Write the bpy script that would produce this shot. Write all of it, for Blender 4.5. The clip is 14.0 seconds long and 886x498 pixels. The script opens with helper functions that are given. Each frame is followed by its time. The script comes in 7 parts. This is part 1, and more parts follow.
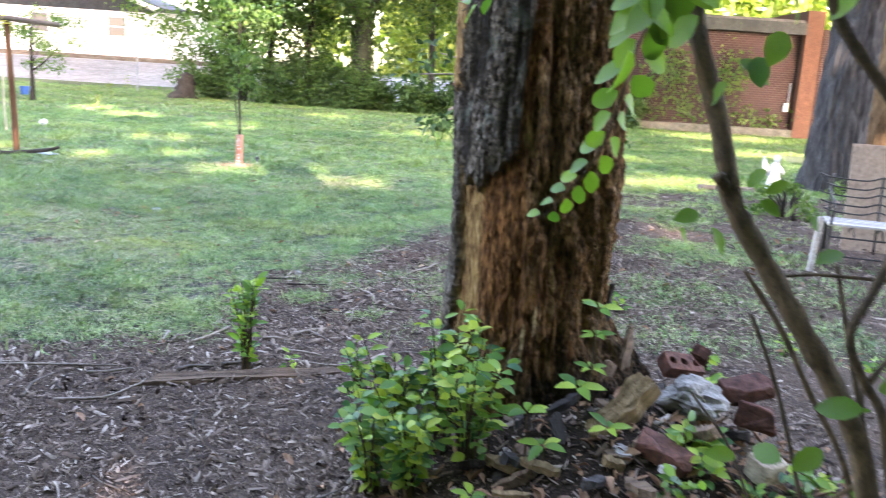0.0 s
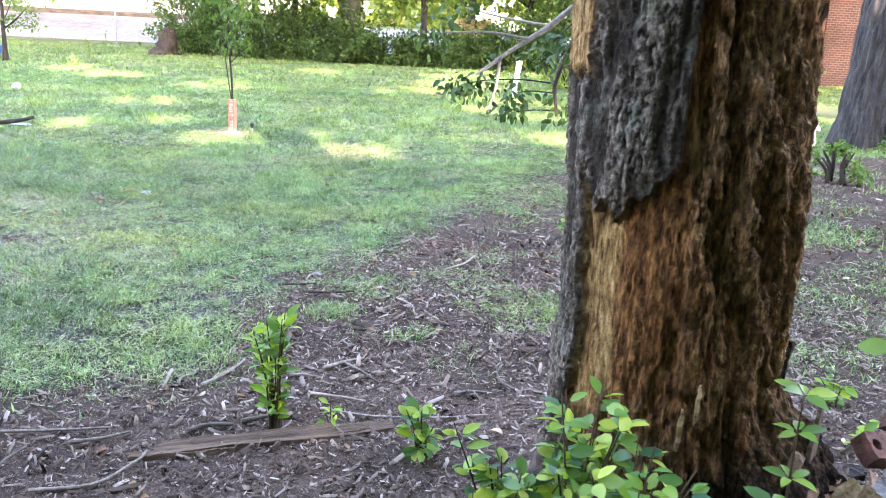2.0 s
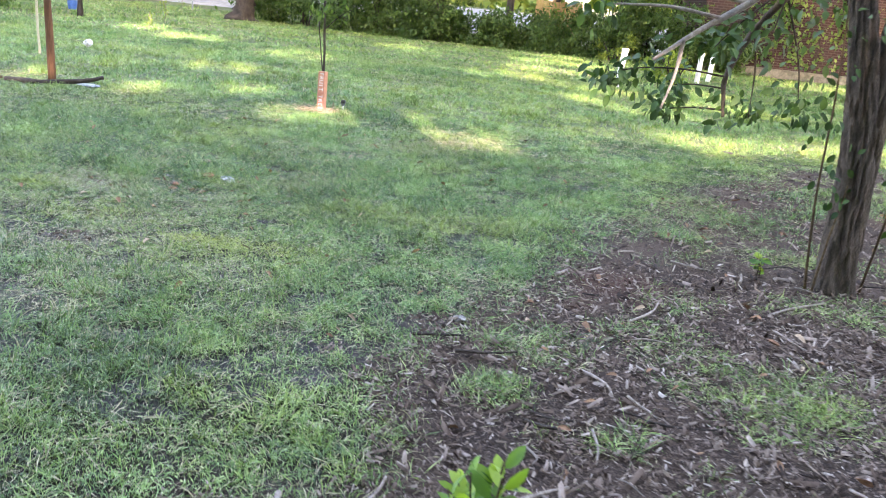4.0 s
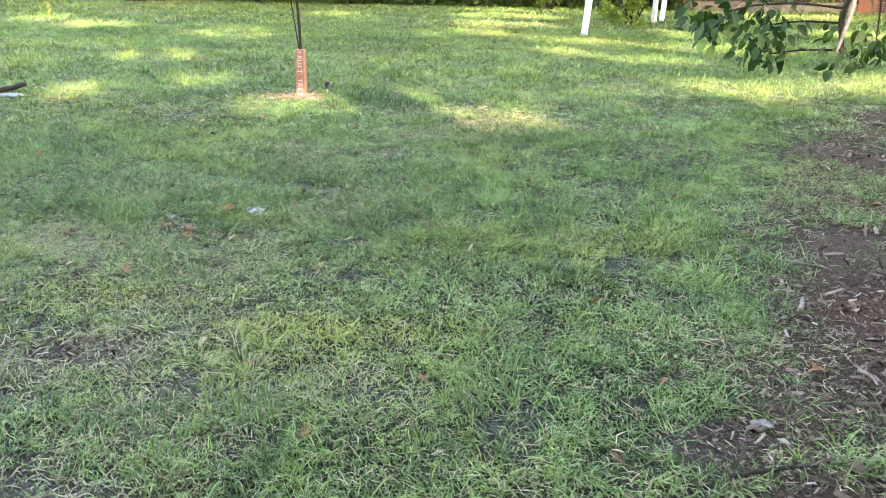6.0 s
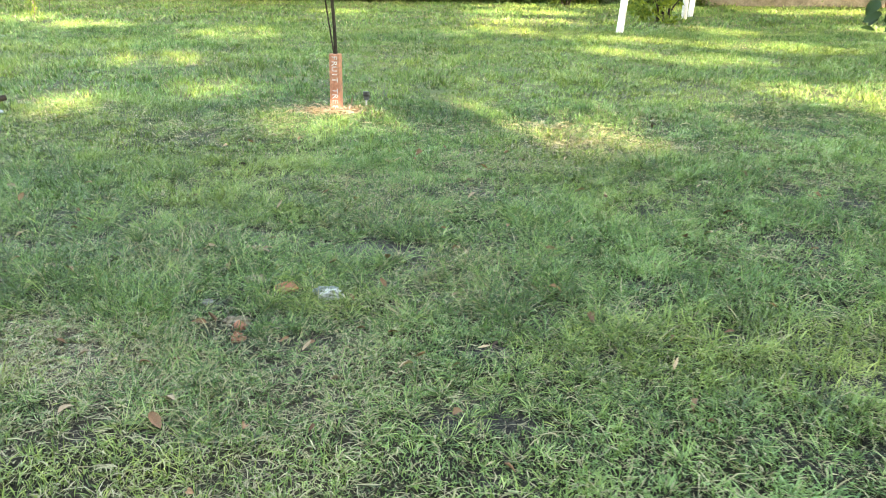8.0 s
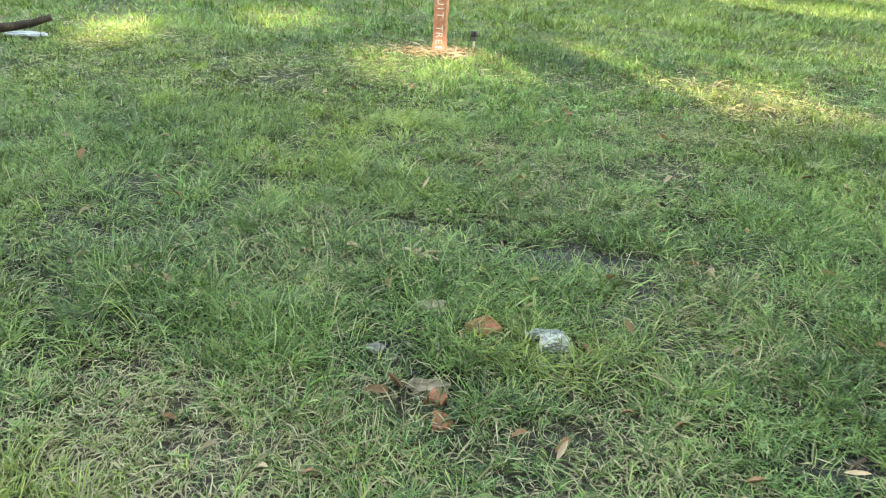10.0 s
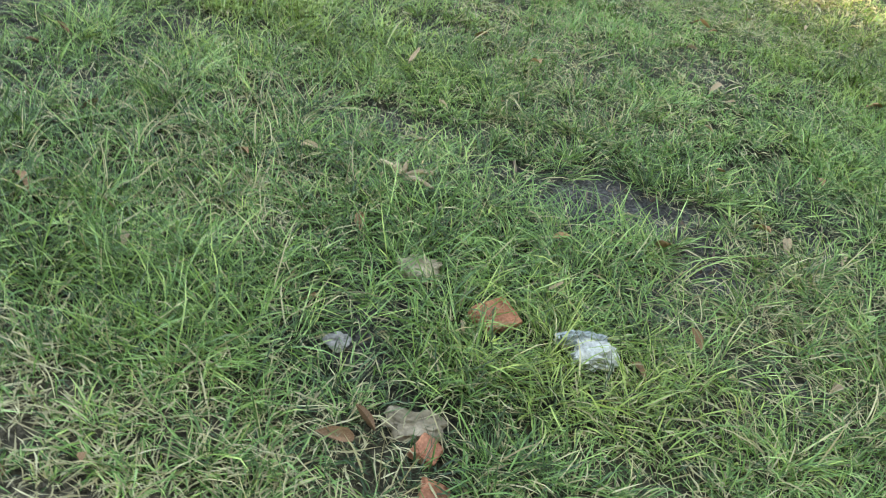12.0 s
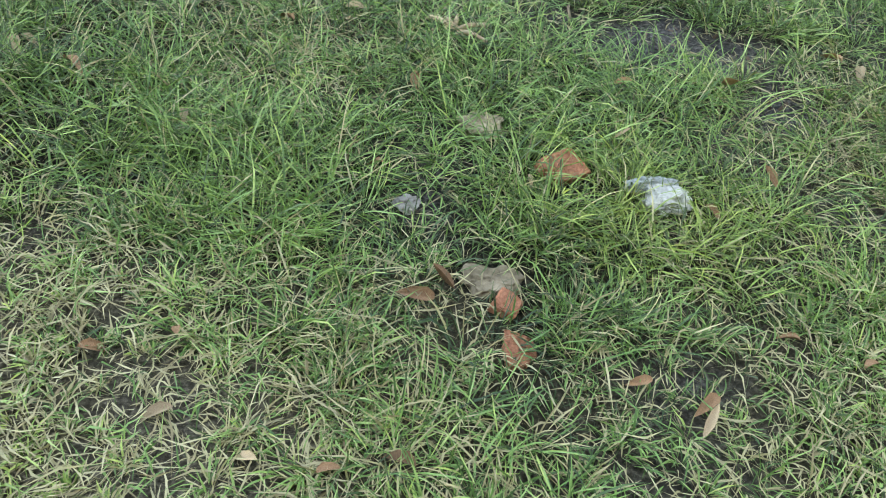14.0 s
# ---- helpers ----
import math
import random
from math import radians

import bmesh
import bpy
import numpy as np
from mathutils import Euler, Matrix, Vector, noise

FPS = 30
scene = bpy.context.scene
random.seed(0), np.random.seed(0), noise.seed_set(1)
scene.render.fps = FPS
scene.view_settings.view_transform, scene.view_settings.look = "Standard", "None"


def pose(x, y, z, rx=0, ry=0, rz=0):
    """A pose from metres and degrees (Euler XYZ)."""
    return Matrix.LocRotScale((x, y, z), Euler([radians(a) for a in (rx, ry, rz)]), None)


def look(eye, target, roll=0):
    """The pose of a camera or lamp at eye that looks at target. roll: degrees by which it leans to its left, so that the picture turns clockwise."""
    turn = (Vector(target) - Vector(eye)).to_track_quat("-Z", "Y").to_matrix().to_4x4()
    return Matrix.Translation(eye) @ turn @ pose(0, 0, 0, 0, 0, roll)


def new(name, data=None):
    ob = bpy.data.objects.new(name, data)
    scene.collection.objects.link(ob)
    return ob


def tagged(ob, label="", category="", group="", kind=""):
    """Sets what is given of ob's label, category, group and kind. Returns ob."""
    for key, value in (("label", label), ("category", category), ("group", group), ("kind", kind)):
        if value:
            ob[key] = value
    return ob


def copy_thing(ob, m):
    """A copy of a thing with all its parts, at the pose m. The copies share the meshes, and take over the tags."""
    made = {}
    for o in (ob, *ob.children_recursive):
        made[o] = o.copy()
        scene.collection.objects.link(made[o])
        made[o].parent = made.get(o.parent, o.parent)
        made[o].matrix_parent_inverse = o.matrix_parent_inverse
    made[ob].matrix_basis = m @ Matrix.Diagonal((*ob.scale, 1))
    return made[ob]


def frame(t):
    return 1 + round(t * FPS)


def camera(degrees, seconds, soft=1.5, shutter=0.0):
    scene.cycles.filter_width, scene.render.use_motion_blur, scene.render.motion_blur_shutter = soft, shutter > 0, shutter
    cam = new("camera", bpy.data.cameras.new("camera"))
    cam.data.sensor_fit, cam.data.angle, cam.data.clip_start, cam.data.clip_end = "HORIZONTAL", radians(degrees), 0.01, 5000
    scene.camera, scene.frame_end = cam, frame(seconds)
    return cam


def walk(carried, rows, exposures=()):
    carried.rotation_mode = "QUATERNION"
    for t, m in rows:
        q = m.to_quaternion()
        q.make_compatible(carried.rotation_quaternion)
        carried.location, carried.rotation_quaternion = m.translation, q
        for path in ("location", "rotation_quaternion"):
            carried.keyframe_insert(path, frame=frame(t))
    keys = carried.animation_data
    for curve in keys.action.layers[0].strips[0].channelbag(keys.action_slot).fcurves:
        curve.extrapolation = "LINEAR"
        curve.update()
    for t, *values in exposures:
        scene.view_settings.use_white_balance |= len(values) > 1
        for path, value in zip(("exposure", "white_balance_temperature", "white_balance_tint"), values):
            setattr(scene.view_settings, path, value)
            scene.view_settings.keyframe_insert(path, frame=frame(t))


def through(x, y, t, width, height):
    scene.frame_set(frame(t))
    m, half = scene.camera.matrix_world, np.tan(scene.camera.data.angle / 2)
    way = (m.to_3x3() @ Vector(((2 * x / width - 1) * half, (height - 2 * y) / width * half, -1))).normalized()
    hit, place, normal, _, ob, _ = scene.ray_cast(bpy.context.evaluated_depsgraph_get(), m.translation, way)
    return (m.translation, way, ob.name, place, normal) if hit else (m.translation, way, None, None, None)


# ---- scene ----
cam = camera(55.2, 14.0, soft=1.0, shutter=0.25)
PATH = [
    (0, (1.504, -2.424, 1.569), (1.492, -0.466, 1.162), 3.7),
    (0.5, (1.463, -2.13, 1.605), (1.219, -0.191, 1.179), 4.7),
    (1, (1.411, -1.955, 1.609), (1.194, -0.025, 1.129), 5.7),
    (1.5, (1.25, -1.656, 1.633), (1.157, 0.279, 1.136), 3.2),
    (2, (1.114, -1.42, 1.635), (1.137, 0.512, 1.116), 2.8),
    (2.5, (1.061, -1.104, 1.632), (0.996, 0.825, 1.108), 4.4),
    (3, (0.972, -0.826, 1.599), (0.81, 1.087, 1.039), 6.1),
    (3.2, (0.896, -0.677, 1.567), (0.762, 1.239, 1.007), 6.8),
    (5.3, (-0.401, 1.259, 1.335), (-0.374, 3.167, 0.735), 2.5),
    (5.5, (-0.501, 1.387, 1.315), (-0.456, 3.292, 0.707), 1.6),
    (6, (-0.715, 1.667, 1.306), (-0.621, 3.56, 0.666), 1.1),
    (6.5, (-0.89, 1.952, 1.307), (-0.727, 3.836, 0.655), 0.6),
    (7, (-1.013, 2.275, 1.3), (-0.855, 4.193, 0.755), -0.4),
    (7.2, (-1.041, 2.432, 1.295), (-0.955, 4.354, 0.749), -1.3),
    (9.3, (-1.741, 3.979, 1.081), (-1.483, 5.782, 0.255), 5.9),
    (9.5, (-1.788, 4.044, 1.094), (-1.519, 5.848, 0.274), 6.1),
    (10, (-1.88, 4.241, 1.046), (-1.808, 6.083, 0.27), 3.4),
    (10.5, (-1.921, 4.484, 1.007), (-1.813, 6.305, 0.189), 4.4),
    (11, (-2.013, 4.691, 0.998), (-1.832, 6.487, 0.137), 5.7),
    (11.5, (-2.026, 4.863, 0.959), (-1.778, 6.595, -0.01), 7.8),
    (12, (-2.007, 5.024, 0.928), (-1.728, 6.663, -0.183), 14.3),
    (12.5, (-1.997, 5.068, 0.903), (-1.648, 6.628, -0.299), 19.0),
    (13, (-2.052, 5.051, 0.898), (-1.679, 6.544, -0.38), 18.5),
    (13.5, (-2.063, 5.035, 0.895), (-1.857, 6.498, -0.454), 10.7),
    (14, (-2.045, 5.031, 0.901), (-1.83, 6.472, -0.47), 9.5),
]
walk(cam, [(t, look(eye, target, roll)) for t, eye, target, roll in PATH], [(0, 4.5, 6900, 32), (0.5, 4.3, 6900, 32), (1.0, 4.3, 6900, 32), (1.5, 4.6, 6900, 32), (2.0, 4.8, 6900, 34), (2.5, 4.6, 6900, 34), (3.0, 4.45, 6900, 34), (5.3, 4.05, 7700, 27), (6.3, 4.1, 7750, 25), (7.0, 4.12, 7850, 23), (9.4, 3.9, 9200, 12), (10.5, 3.9, 9200, 12), (12, 3.85, 8800, 16), (14, 3.85, 8900, 17)])

# ---------------------------------------------------------------- light
SUN_EL, SUN_AZ = radians(15), radians(17)      # height; turn from straight behind towards +x
TO_SUN = Vector((math.sin(SUN_AZ) * math.cos(SUN_EL), -math.cos(SUN_AZ) * math.cos(SUN_EL), math.sin(SUN_EL)))
world = bpy.data.worlds.new("sky")
scene.world = world
world.use_nodes = True
wn = world.node_tree.nodes
sky = wn.new("ShaderNodeTexSky")
sky.sky_type, sky.sun_disc = "NISHITA", False
sky.sun_elevation, sky.sun_rotation = SUN_EL, math.pi - SUN_AZ
sky.air_density, sky.dust_density, sky.ozone_density = 1.0, 2.0, 1.0
world.node_tree.links.new(sky.outputs[0], wn["Background"].inputs[0])
wn["Background"].inputs[1].default_value = 0.15
sun = new("sun", bpy.data.lights.new("sun", "SUN"))
sun.data.energy, sun.data.angle, sun.data.color = 2.05, radians(0.8), (1.0, 0.92, 0.8)
sun.matrix_world = look(TO_SUN * 50, (0, 0, 0))

# ---------------------------------------------------------------- small tools
RNG = np.random.default_rng(7)


def hash2(i, j, seed):
    h = (i.astype(np.int64) * 374761393 + j.astype(np.int64) * 668265263 + seed * 974711) & 0xFFFFFFFF
    h = ((h ^ (h >> 13)) * 1274126177) & 0xFFFFFFFF
    return ((h ^ (h >> 16)) & 0xFFFF) / 65535.0


def vnoise(x, y, seed=0):
    i, j = np.floor(x), np.floor(y)
    fx, fy = x - i, y - j
    fx, fy = fx * fx * (3 - 2 * fx), fy * fy * (3 - 2 * fy)
    a, b, c, d = hash2(i, j, seed), hash2(i + 1, j, seed), hash2(i, j + 1, seed), hash2(i + 1, j + 1, seed)
    return (a + (b - a) * fx) * (1 - fy) + (c + (d - c) * fx) * fy


def fbm(x, y, seed=0, octaves=4):
    s, a, n = 0, 0.5, 0
    for o in range(octaves):
        s, n = s + a * vnoise(x * 2 ** o, y * 2 ** o, seed + o), n + a
        a *= 0.5
    return s / n


def worley(x, y, seed=0):
    """Distance to the nearest and second nearest scattered point, and that point's number."""
    i, j = np.floor(x), np.floor(y)
    f1, f2, own = np.full(x.shape, 9.0), np.full(x.shape, 9.0), np.zeros(x.shape)
    for di in (-1, 0, 1):
        for dj in (-1, 0, 1):
            a, b = i + di, j + dj
            d = np.hypot(a + hash2(a, b, seed) - x, b + hash2(a, b, seed + 5) - y)
            near = d < f1
            f2 = np.where(near, f1, np.minimum(f2, d))
            own = np.where(near, hash2(a, b, seed + 9), own)
            f1 = np.minimum(f1, d)
    return f1, f2, own


def smooth(a, b, x):
    t = np.clip((x - a) / (b - a), 0, 1)
    return t * t * (3 - 2 * t)


def mesh_of(name, v, f, material=None, soft=False, attrs=None):
    """A mesh from arrays: v (n, 3), f (m, 3 or 4), or a list of faces of mixed size."""
    me = bpy.data.meshes.new(name)
    v = np.asarray(v, dtype=np.float32)
    if isinstance(f, np.ndarray):
        m, k = f.shape
        me.vertices.add(len(v))
        me.vertices.foreach_set("co", v.ravel())
        me.loops.add(m * k)
        me.loops.foreach_set("vertex_index", f.astype(np.int32).ravel())
        me.polygons.add(m)
        me.polygons.foreach_set("loop_start", np.arange(0, m * k, k, dtype=np.int32))
    else:
        me.from_pydata(v.tolist(), [], f)
    if soft:
        me.polygons.foreach_set("use_smooth", np.ones(len(me.polygons), dtype=bool))
    for key, values in (attrs or {}).items():
        me.attributes.new(key, "FLOAT", "POINT").data.foreach_set("value", np.asarray(values, dtype=np.float32))
    if material:
        me.materials.append(material)
    me.update(calc_edges=True)
    return me


def thing(name, at, label, category, group="", kind=""):
    ob = new(name)
    ob.location = at
    return tagged(ob, label, category, group, kind)


def part(name, shape, material, parent=None, label="", soft=False, at=None):
    """One mesh object under a thing or a part; shape is (verts, faces), a mesh or a bmesh."""
    if isinstance(shape, tuple):
        me = mesh_of(name, shape[0], shape[1], material, soft)
    elif isinstance(shape, bmesh.types.BMesh):
        me = bpy.data.meshes.new(name)
        shape.to_mesh(me)
        shape.free()
        me.materials.append(material)
        if soft:
            me.polygons.foreach_set("use_smooth", np.ones(len(me.polygons), dtype=bool))
    else:
        me = shape
    ob = new(name, me)
    ob.parent = parent
    if at is not None:
        ob.matrix_basis = at
    if label:
        tagged(ob, label)
    return ob


def merge(shapes):
    v, f, n = [], [], 0
    for a, b in shapes:
        v.append(np.asarray(a, dtype=float))
        f += [tuple(int(i) + n for i in face) for face in b]
        n += len(a)
    return np.concatenate(v), f


def tube(points, radii, n=8, rough=0.0, seed=0, cap=True):
    p = np.asarray(points, dtype=float)
    r = np.broadcast_to(np.asarray(radii, dtype=float), (len(p),))
    t = np.gradient(p, axis=0)
    t /= np.linalg.norm(t, axis=1)[:, None] + 1e-9
    ref = np.array([0.31, 0.95, 0.02]) if abs(t[:, 2]).mean() > 0.5 else np.array([0.02, 0.05, 1.0])
    a = np.cross(t, ref)
    a /= np.linalg.norm(a, axis=1)[:, None] + 1e-9
    b = np.cross(t, a)
    ang = np.arange(n) * 2 * np.pi / n
    k = 1 + rough * (np.random.default_rng(seed).random((len(p), n)) - 0.5) * 2
    v = p[:, None] + (a[:, None] * np.cos(ang)[None, :, None] + b[:, None] * np.sin(ang)[None, :, None]) * (r[:, None] * k)[..., None]
    f = []
    for i in range(len(p) - 1):
        for j in range(n):
            q = (j + 1) % n
            f.append((i * n + j, i * n + q, (i + 1) * n + q, (i + 1) * n + j))
    if cap:
        f += [tuple(range(n))[::-1], tuple(range((len(p) - 1) * n, len(p) * n))]
    return v.reshape(-1, 3), f


def bend(points, steps=8):
    """Points along a smooth line through those given."""
    p = np.asarray(points, dtype=float)
    q = np.vstack([2 * p[0] - p[1], p, 2 * p[-1] - p[-2]])
    out = []
    for i in range(1, len(q) - 2):
        for s in np.linspace(0, 1, steps, endpoint=False):
            a, b, c, d = q[i - 1], q[i], q[i + 1], q[i + 2]
            out.append(0.5 * (2 * b + (c - a) * s + (2 * a - 5 * b + 4 * c - d) * s ** 2 + (3 * b - a - 3 * c + d) * s ** 3))
    return np.array(out + [p[-1]])


def box(x, y, z, dx, dy, dz, bevel=0.0):
    bm = bmesh.new()
    bmesh.ops.create_cube(bm, size=1, matrix=Matrix.Translation((x, y, z)) @ Matrix.Diagonal((dx, dy, dz, 1)))
    if bevel:
        bmesh.ops.bevel(bm, geom=bm.edges[:], offset=bevel, segments=2, affect="EDGES", profile=0.6)
    return bm


LEAF_S = np.array([0, 0.1, 0.1, 0.1, 0.36, 0.36, 0.36, 0.68, 0.68, 0.68, 0.88, 0.88, 0.88, 1.0])
LEAF_W = np.array([0, -0.25, 0, 0.25, -0.5, 0, 0.5, -0.44, 0, 0.44, -0.22, 0, 0.22, 0])
LEAF_F = np.array([(0, 2, 1), (0, 3, 2)] + [t for a in (1, 4, 7) for t in ((a, a + 1, a + 4), (a, a + 4, a + 3), (a + 1, a + 2, a + 5), (a + 1, a + 5, a + 4))] + [(10, 11, 13), (11, 12, 13)])


def unit(a):
    return a / (np.linalg.norm(a, axis=-1, keepdims=True) + 1e-9)


def leaf_cloud(p, d, up, size, ratio=0.5, fold=0.12, droop=0.15, plain=False):
    """Many leaves: base p, direction d, face normal up, length size. Plain leaves are two folded triangles."""
    d = unit(d)
    side = unit(np.cross(d, up))
    nor = np.cross(side, d)
    n = len(p)
    size = np.broadcast_to(size, (n,))[:, None, None]
    if plain:
        s, w, f = np.array([0, 0.45, 1.0, 0.45]), np.array([0, -0.5, 0, 0.5]), np.array([(0, 2, 1), (0, 3, 2)])
    else:
        s, w, f = LEAF_S, LEAF_W, LEAF_F
    lift = fold * np.abs(w) * 2 * ratio - droop * s ** 2
    v = p[:, None] + size * (d[:, None] * s[None, :, None] + side[:, None] * (w * ratio)[None, :, None] + nor[:, None] * lift[None, :, None])
    k = len(s)
    return v.reshape(-1, 3), (np.arange(n)[:, None, None] * k + f[None]).reshape(-1, 3)


def leaf_mesh(name, material, ratio, fold=0.12, droop=0.15):
    v, f = leaf_cloud(np.zeros((1, 3)), np.array([[1.0, 0, 0]]), np.array([[0, 0, 1.0]]), 1.0, ratio, fold, droop)
    return mesh_of(name, v, f, material, soft=True)


def facing(p, d, up, size):
    """The pose of a leaf mesh: its tip towards d, its face towards up."""
    d = Vector(d).normalized()
    s = Vector(up).cross(d).normalized()
    n = d.cross(s)
    m = Matrix((d, s, n)).transposed().to_4x4()
    return Matrix.Translation(p) @ m @ Matrix.Scale(size, 4)


# ---------------------------------------------------------------- materials
def material(name, rough=0.8, spec=0.3):
    m = bpy.data.materials.new(name)
    m.use_nodes = True
    b = m.node_tree.nodes["Principled BSDF"]
    b.inputs["Roughness"].default_value = rough
    b.inputs["Specular IOR Level"].default_value = spec
    return m, m.node_tree, b


def node(tree, kind, **values):
    n = tree.nodes.new(kind)
    for key, value in values.items():
        n.inputs[key].default_value = value
    return n


def coords(tree, scale=(1, 1, 1), kind="Object"):
    c = tree.nodes.new("ShaderNodeTexCoord")
    mp = tree.nodes.new("ShaderNodeMapping")
    mp.inputs["Scale"].default_value = scale
    tree.links.new(c.outputs[kind], mp.inputs["Vector"])
    return mp.outputs[0]


def noise_of(tree, vec, scale, detail=6.0, rough=0.6):
    n = node(tree, "ShaderNodeTexNoise", Scale=scale, Detail=detail, Roughness=rough)
    tree.links.new(vec, n.inputs["Vector"])
    return n.outputs["Fac"]


def ramp(tree, fac, stops):
    r = tree.nodes.new("ShaderNodeValToRGB")
    e = r.color_ramp.elements
    while len(e) < len(stops):
        e.new(0.5)
    for k, (pos, col) in zip(e, stops):
        k.position, k.color = pos, (*col, 1)
    tree.links.new(fac, r.inputs[0])
    return r.outputs[0]


def blend(tree, fac, a, b, mode="MIX"):
    m = tree.nodes.new("ShaderNodeMix")
    m.data_type, m.blend_type = "RGBA", mode
    for value, slot in ((fac, 0), (a, 6), (b, 7)):
        if isinstance(value, (int, float)):
            m.inputs[slot].default_value = value
        elif isinstance(value, tuple):
            m.inputs[slot].default_value = (*value, 1)
        else:
            tree.links.new(value, m.inputs[slot])
    return m.outputs[2]


def attr(tree, name):
    a = tree.nodes.new("ShaderNodeAttribute")
    a.attribute_name = name
    return a.outputs["Fac"]


def bump(tree, bsdf, height, strength=0.5, distance=0.01):
    b = node(tree, "ShaderNodeBump", Strength=strength, Distance=distance)
    tree.links.new(height, b.inputs["Height"])
    tree.links.new(b.outputs[0], bsdf.inputs["Normal"])


def surface(name, dark, light, scale=8.0, stretch=(1, 1, 1), rough=0.85, spec=0.25, relief=0.4, depth=0.01, vary=0.25, fine=6.0):
    """A grained, stained surface between two colours; pieces differ a little from one another."""
    m, t, b = material(name, rough, spec)
    v = coords(t, stretch)
    big, small = noise_of(t, v, scale), noise_of(t, v, scale * fine, 8)
    col = ramp(t, big, [(0.3, dark), (0.7, light)])
    shade = ramp(t, small, [(0.3, (0.55, 0.55, 0.55)), (0.7, (1.25, 1.25, 1.25))])
    col = blend(t, 0.8, col, shade, "MULTIPLY")
    info = t.nodes.new("ShaderNodeObjectInfo")
    each = ramp(t, info.outputs["Random"], [(0, (1 - vary,) * 3), (1, (1 + vary,) * 3)])
    t.links.new(blend(t, 1.0, col, each, "MULTIPLY"), b.inputs["Base Color"])
    bump(t, b, small, relief, depth)
    return m


def leafy(name, dark, light, through=0.35, rough=0.45, island=True, between=None):
    """Leaves: two greens, light shining through, different from leaf to leaf."""
    m, t, b = material(name, rough, 0.3)
    if island:
        pick = t.nodes.new("ShaderNodeNewGeometry").outputs["Random Per Island"]
    else:
        pick = t.nodes.new("ShaderNodeObjectInfo").outputs["Random"]
    col = ramp(t, pick, [(0.0, dark), (0.45, between), (1.0, light)] if between else [(0.0, dark), (1.0, light)])
    spots = noise_of(t, coords(t), 40.0)
    col = blend(t, 0.5, col, ramp(t, spots, [(0.3, (0.7, 0.7, 0.7)), (0.7, (1.2, 1.2, 1.2))]), "MULTIPLY")
    t.links.new(col, b.inputs["Base Color"])
    tr = t.nodes.new("ShaderNodeBsdfTranslucent")
    t.links.new(blend(t, 1.0, col, (1.3, 1.5, 0.6), "MULTIPLY"), tr.inputs[0])
    mix = node(t, "ShaderNodeMixShader", Fac=through)
    t.links.new(b.outputs[0], mix.inputs[1])
    t.links.new(tr.outputs[0], mix.inputs[2])
    t.links.new(mix.outputs[0], t.nodes["Material Output"].inputs[0])
    return m


def ground_material():
    m, t, b = material("soil_and_shaded_thatch", 0.95, 0.15)
    v = coords(t)
    fine, mid, wide = noise_of(t, v, 110, 8, 0.7), noise_of(t, v, 14, 6), noise_of(t, v, 0.9, 4)
    mould = ramp(t, fine, [(0.3, (0.022, 0.016, 0.012)), (0.5, (0.08, 0.058, 0.043)), (0.62, (0.17, 0.128, 0.095)), (0.75, (0.31, 0.24, 0.175))])
    mould = blend(t, 0.7, mould, ramp(t, noise_of(t, v, 2.3, 5), [(0.35, (0.6, 0.6, 0.62)), (0.65, (1.3, 1.22, 1.15))]), "MULTIPLY")
    red = ramp(t, fine, [(0.3, (0.035, 0.019, 0.013)), (0.5, (0.1, 0.056, 0.039)), (0.7, (0.22, 0.14, 0.1))])
    mould = blend(t, attr(t, "red"), mould, red)
    # dark soil by the trunk, with the shade of trunk and shrub put into its colour
    mould = blend(t, attr(t, "shaded_humus"), mould, ramp(t, fine, [(0.35, (0.008, 0.005, 0.0035)), (0.55, (0.028, 0.019, 0.012)), (0.72, (0.1, 0.068, 0.042))]))
    sand = ramp(t, fine, [(0.3, (0.01, 0.0095, 0.009)), (0.5, (0.07, 0.068, 0.066)), (0.64, (0.18, 0.175, 0.168)), (0.8, (0.36, 0.34, 0.31))])
    sand = blend(t, 0.7, sand, ramp(t, mid, [(0.35, (0.5, 0.5, 0.51)), (0.62, (1.3, 1.28, 1.22))]), "MULTIPLY")
    soil = blend(t, attr(t, "grey"), mould, sand)
    # thatch kept near black: the shade between grass blades is put into its colour
    shaded_thatch = ramp(t, fine, [(0.3, (0.006, 0.006, 0.003)), (0.5, (0.018, 0.017, 0.009)), (0.63, (0.06, 0.053, 0.028)), (0.8, (0.2, 0.17, 0.1))])
    shaded_thatch = blend(t, blend(t, 0.5, attr(t, "dry"), (0, 0, 0)), shaded_thatch, ramp(t, fine, [(0.3, (0.05, 0.042, 0.028)), (0.5, (0.18, 0.155, 0.105)), (0.7, (0.4, 0.35, 0.25))]))
    green = ramp(t, mid, [(0.3, (0.075, 0.11, 0.042)), (0.7, (0.15, 0.19, 0.08))])
    lawn_far = blend(t, 0.4, green, ramp(t, wide, [(0.35, (0.12, 0.16, 0.07)), (0.65, (0.25, 0.22, 0.125))]))
    near = blend(t, attr(t, "bare"), shaded_thatch, soil)
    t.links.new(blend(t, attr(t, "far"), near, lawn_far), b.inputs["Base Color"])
    bump(t, b, fine, 0.9, 0.014)
    return m


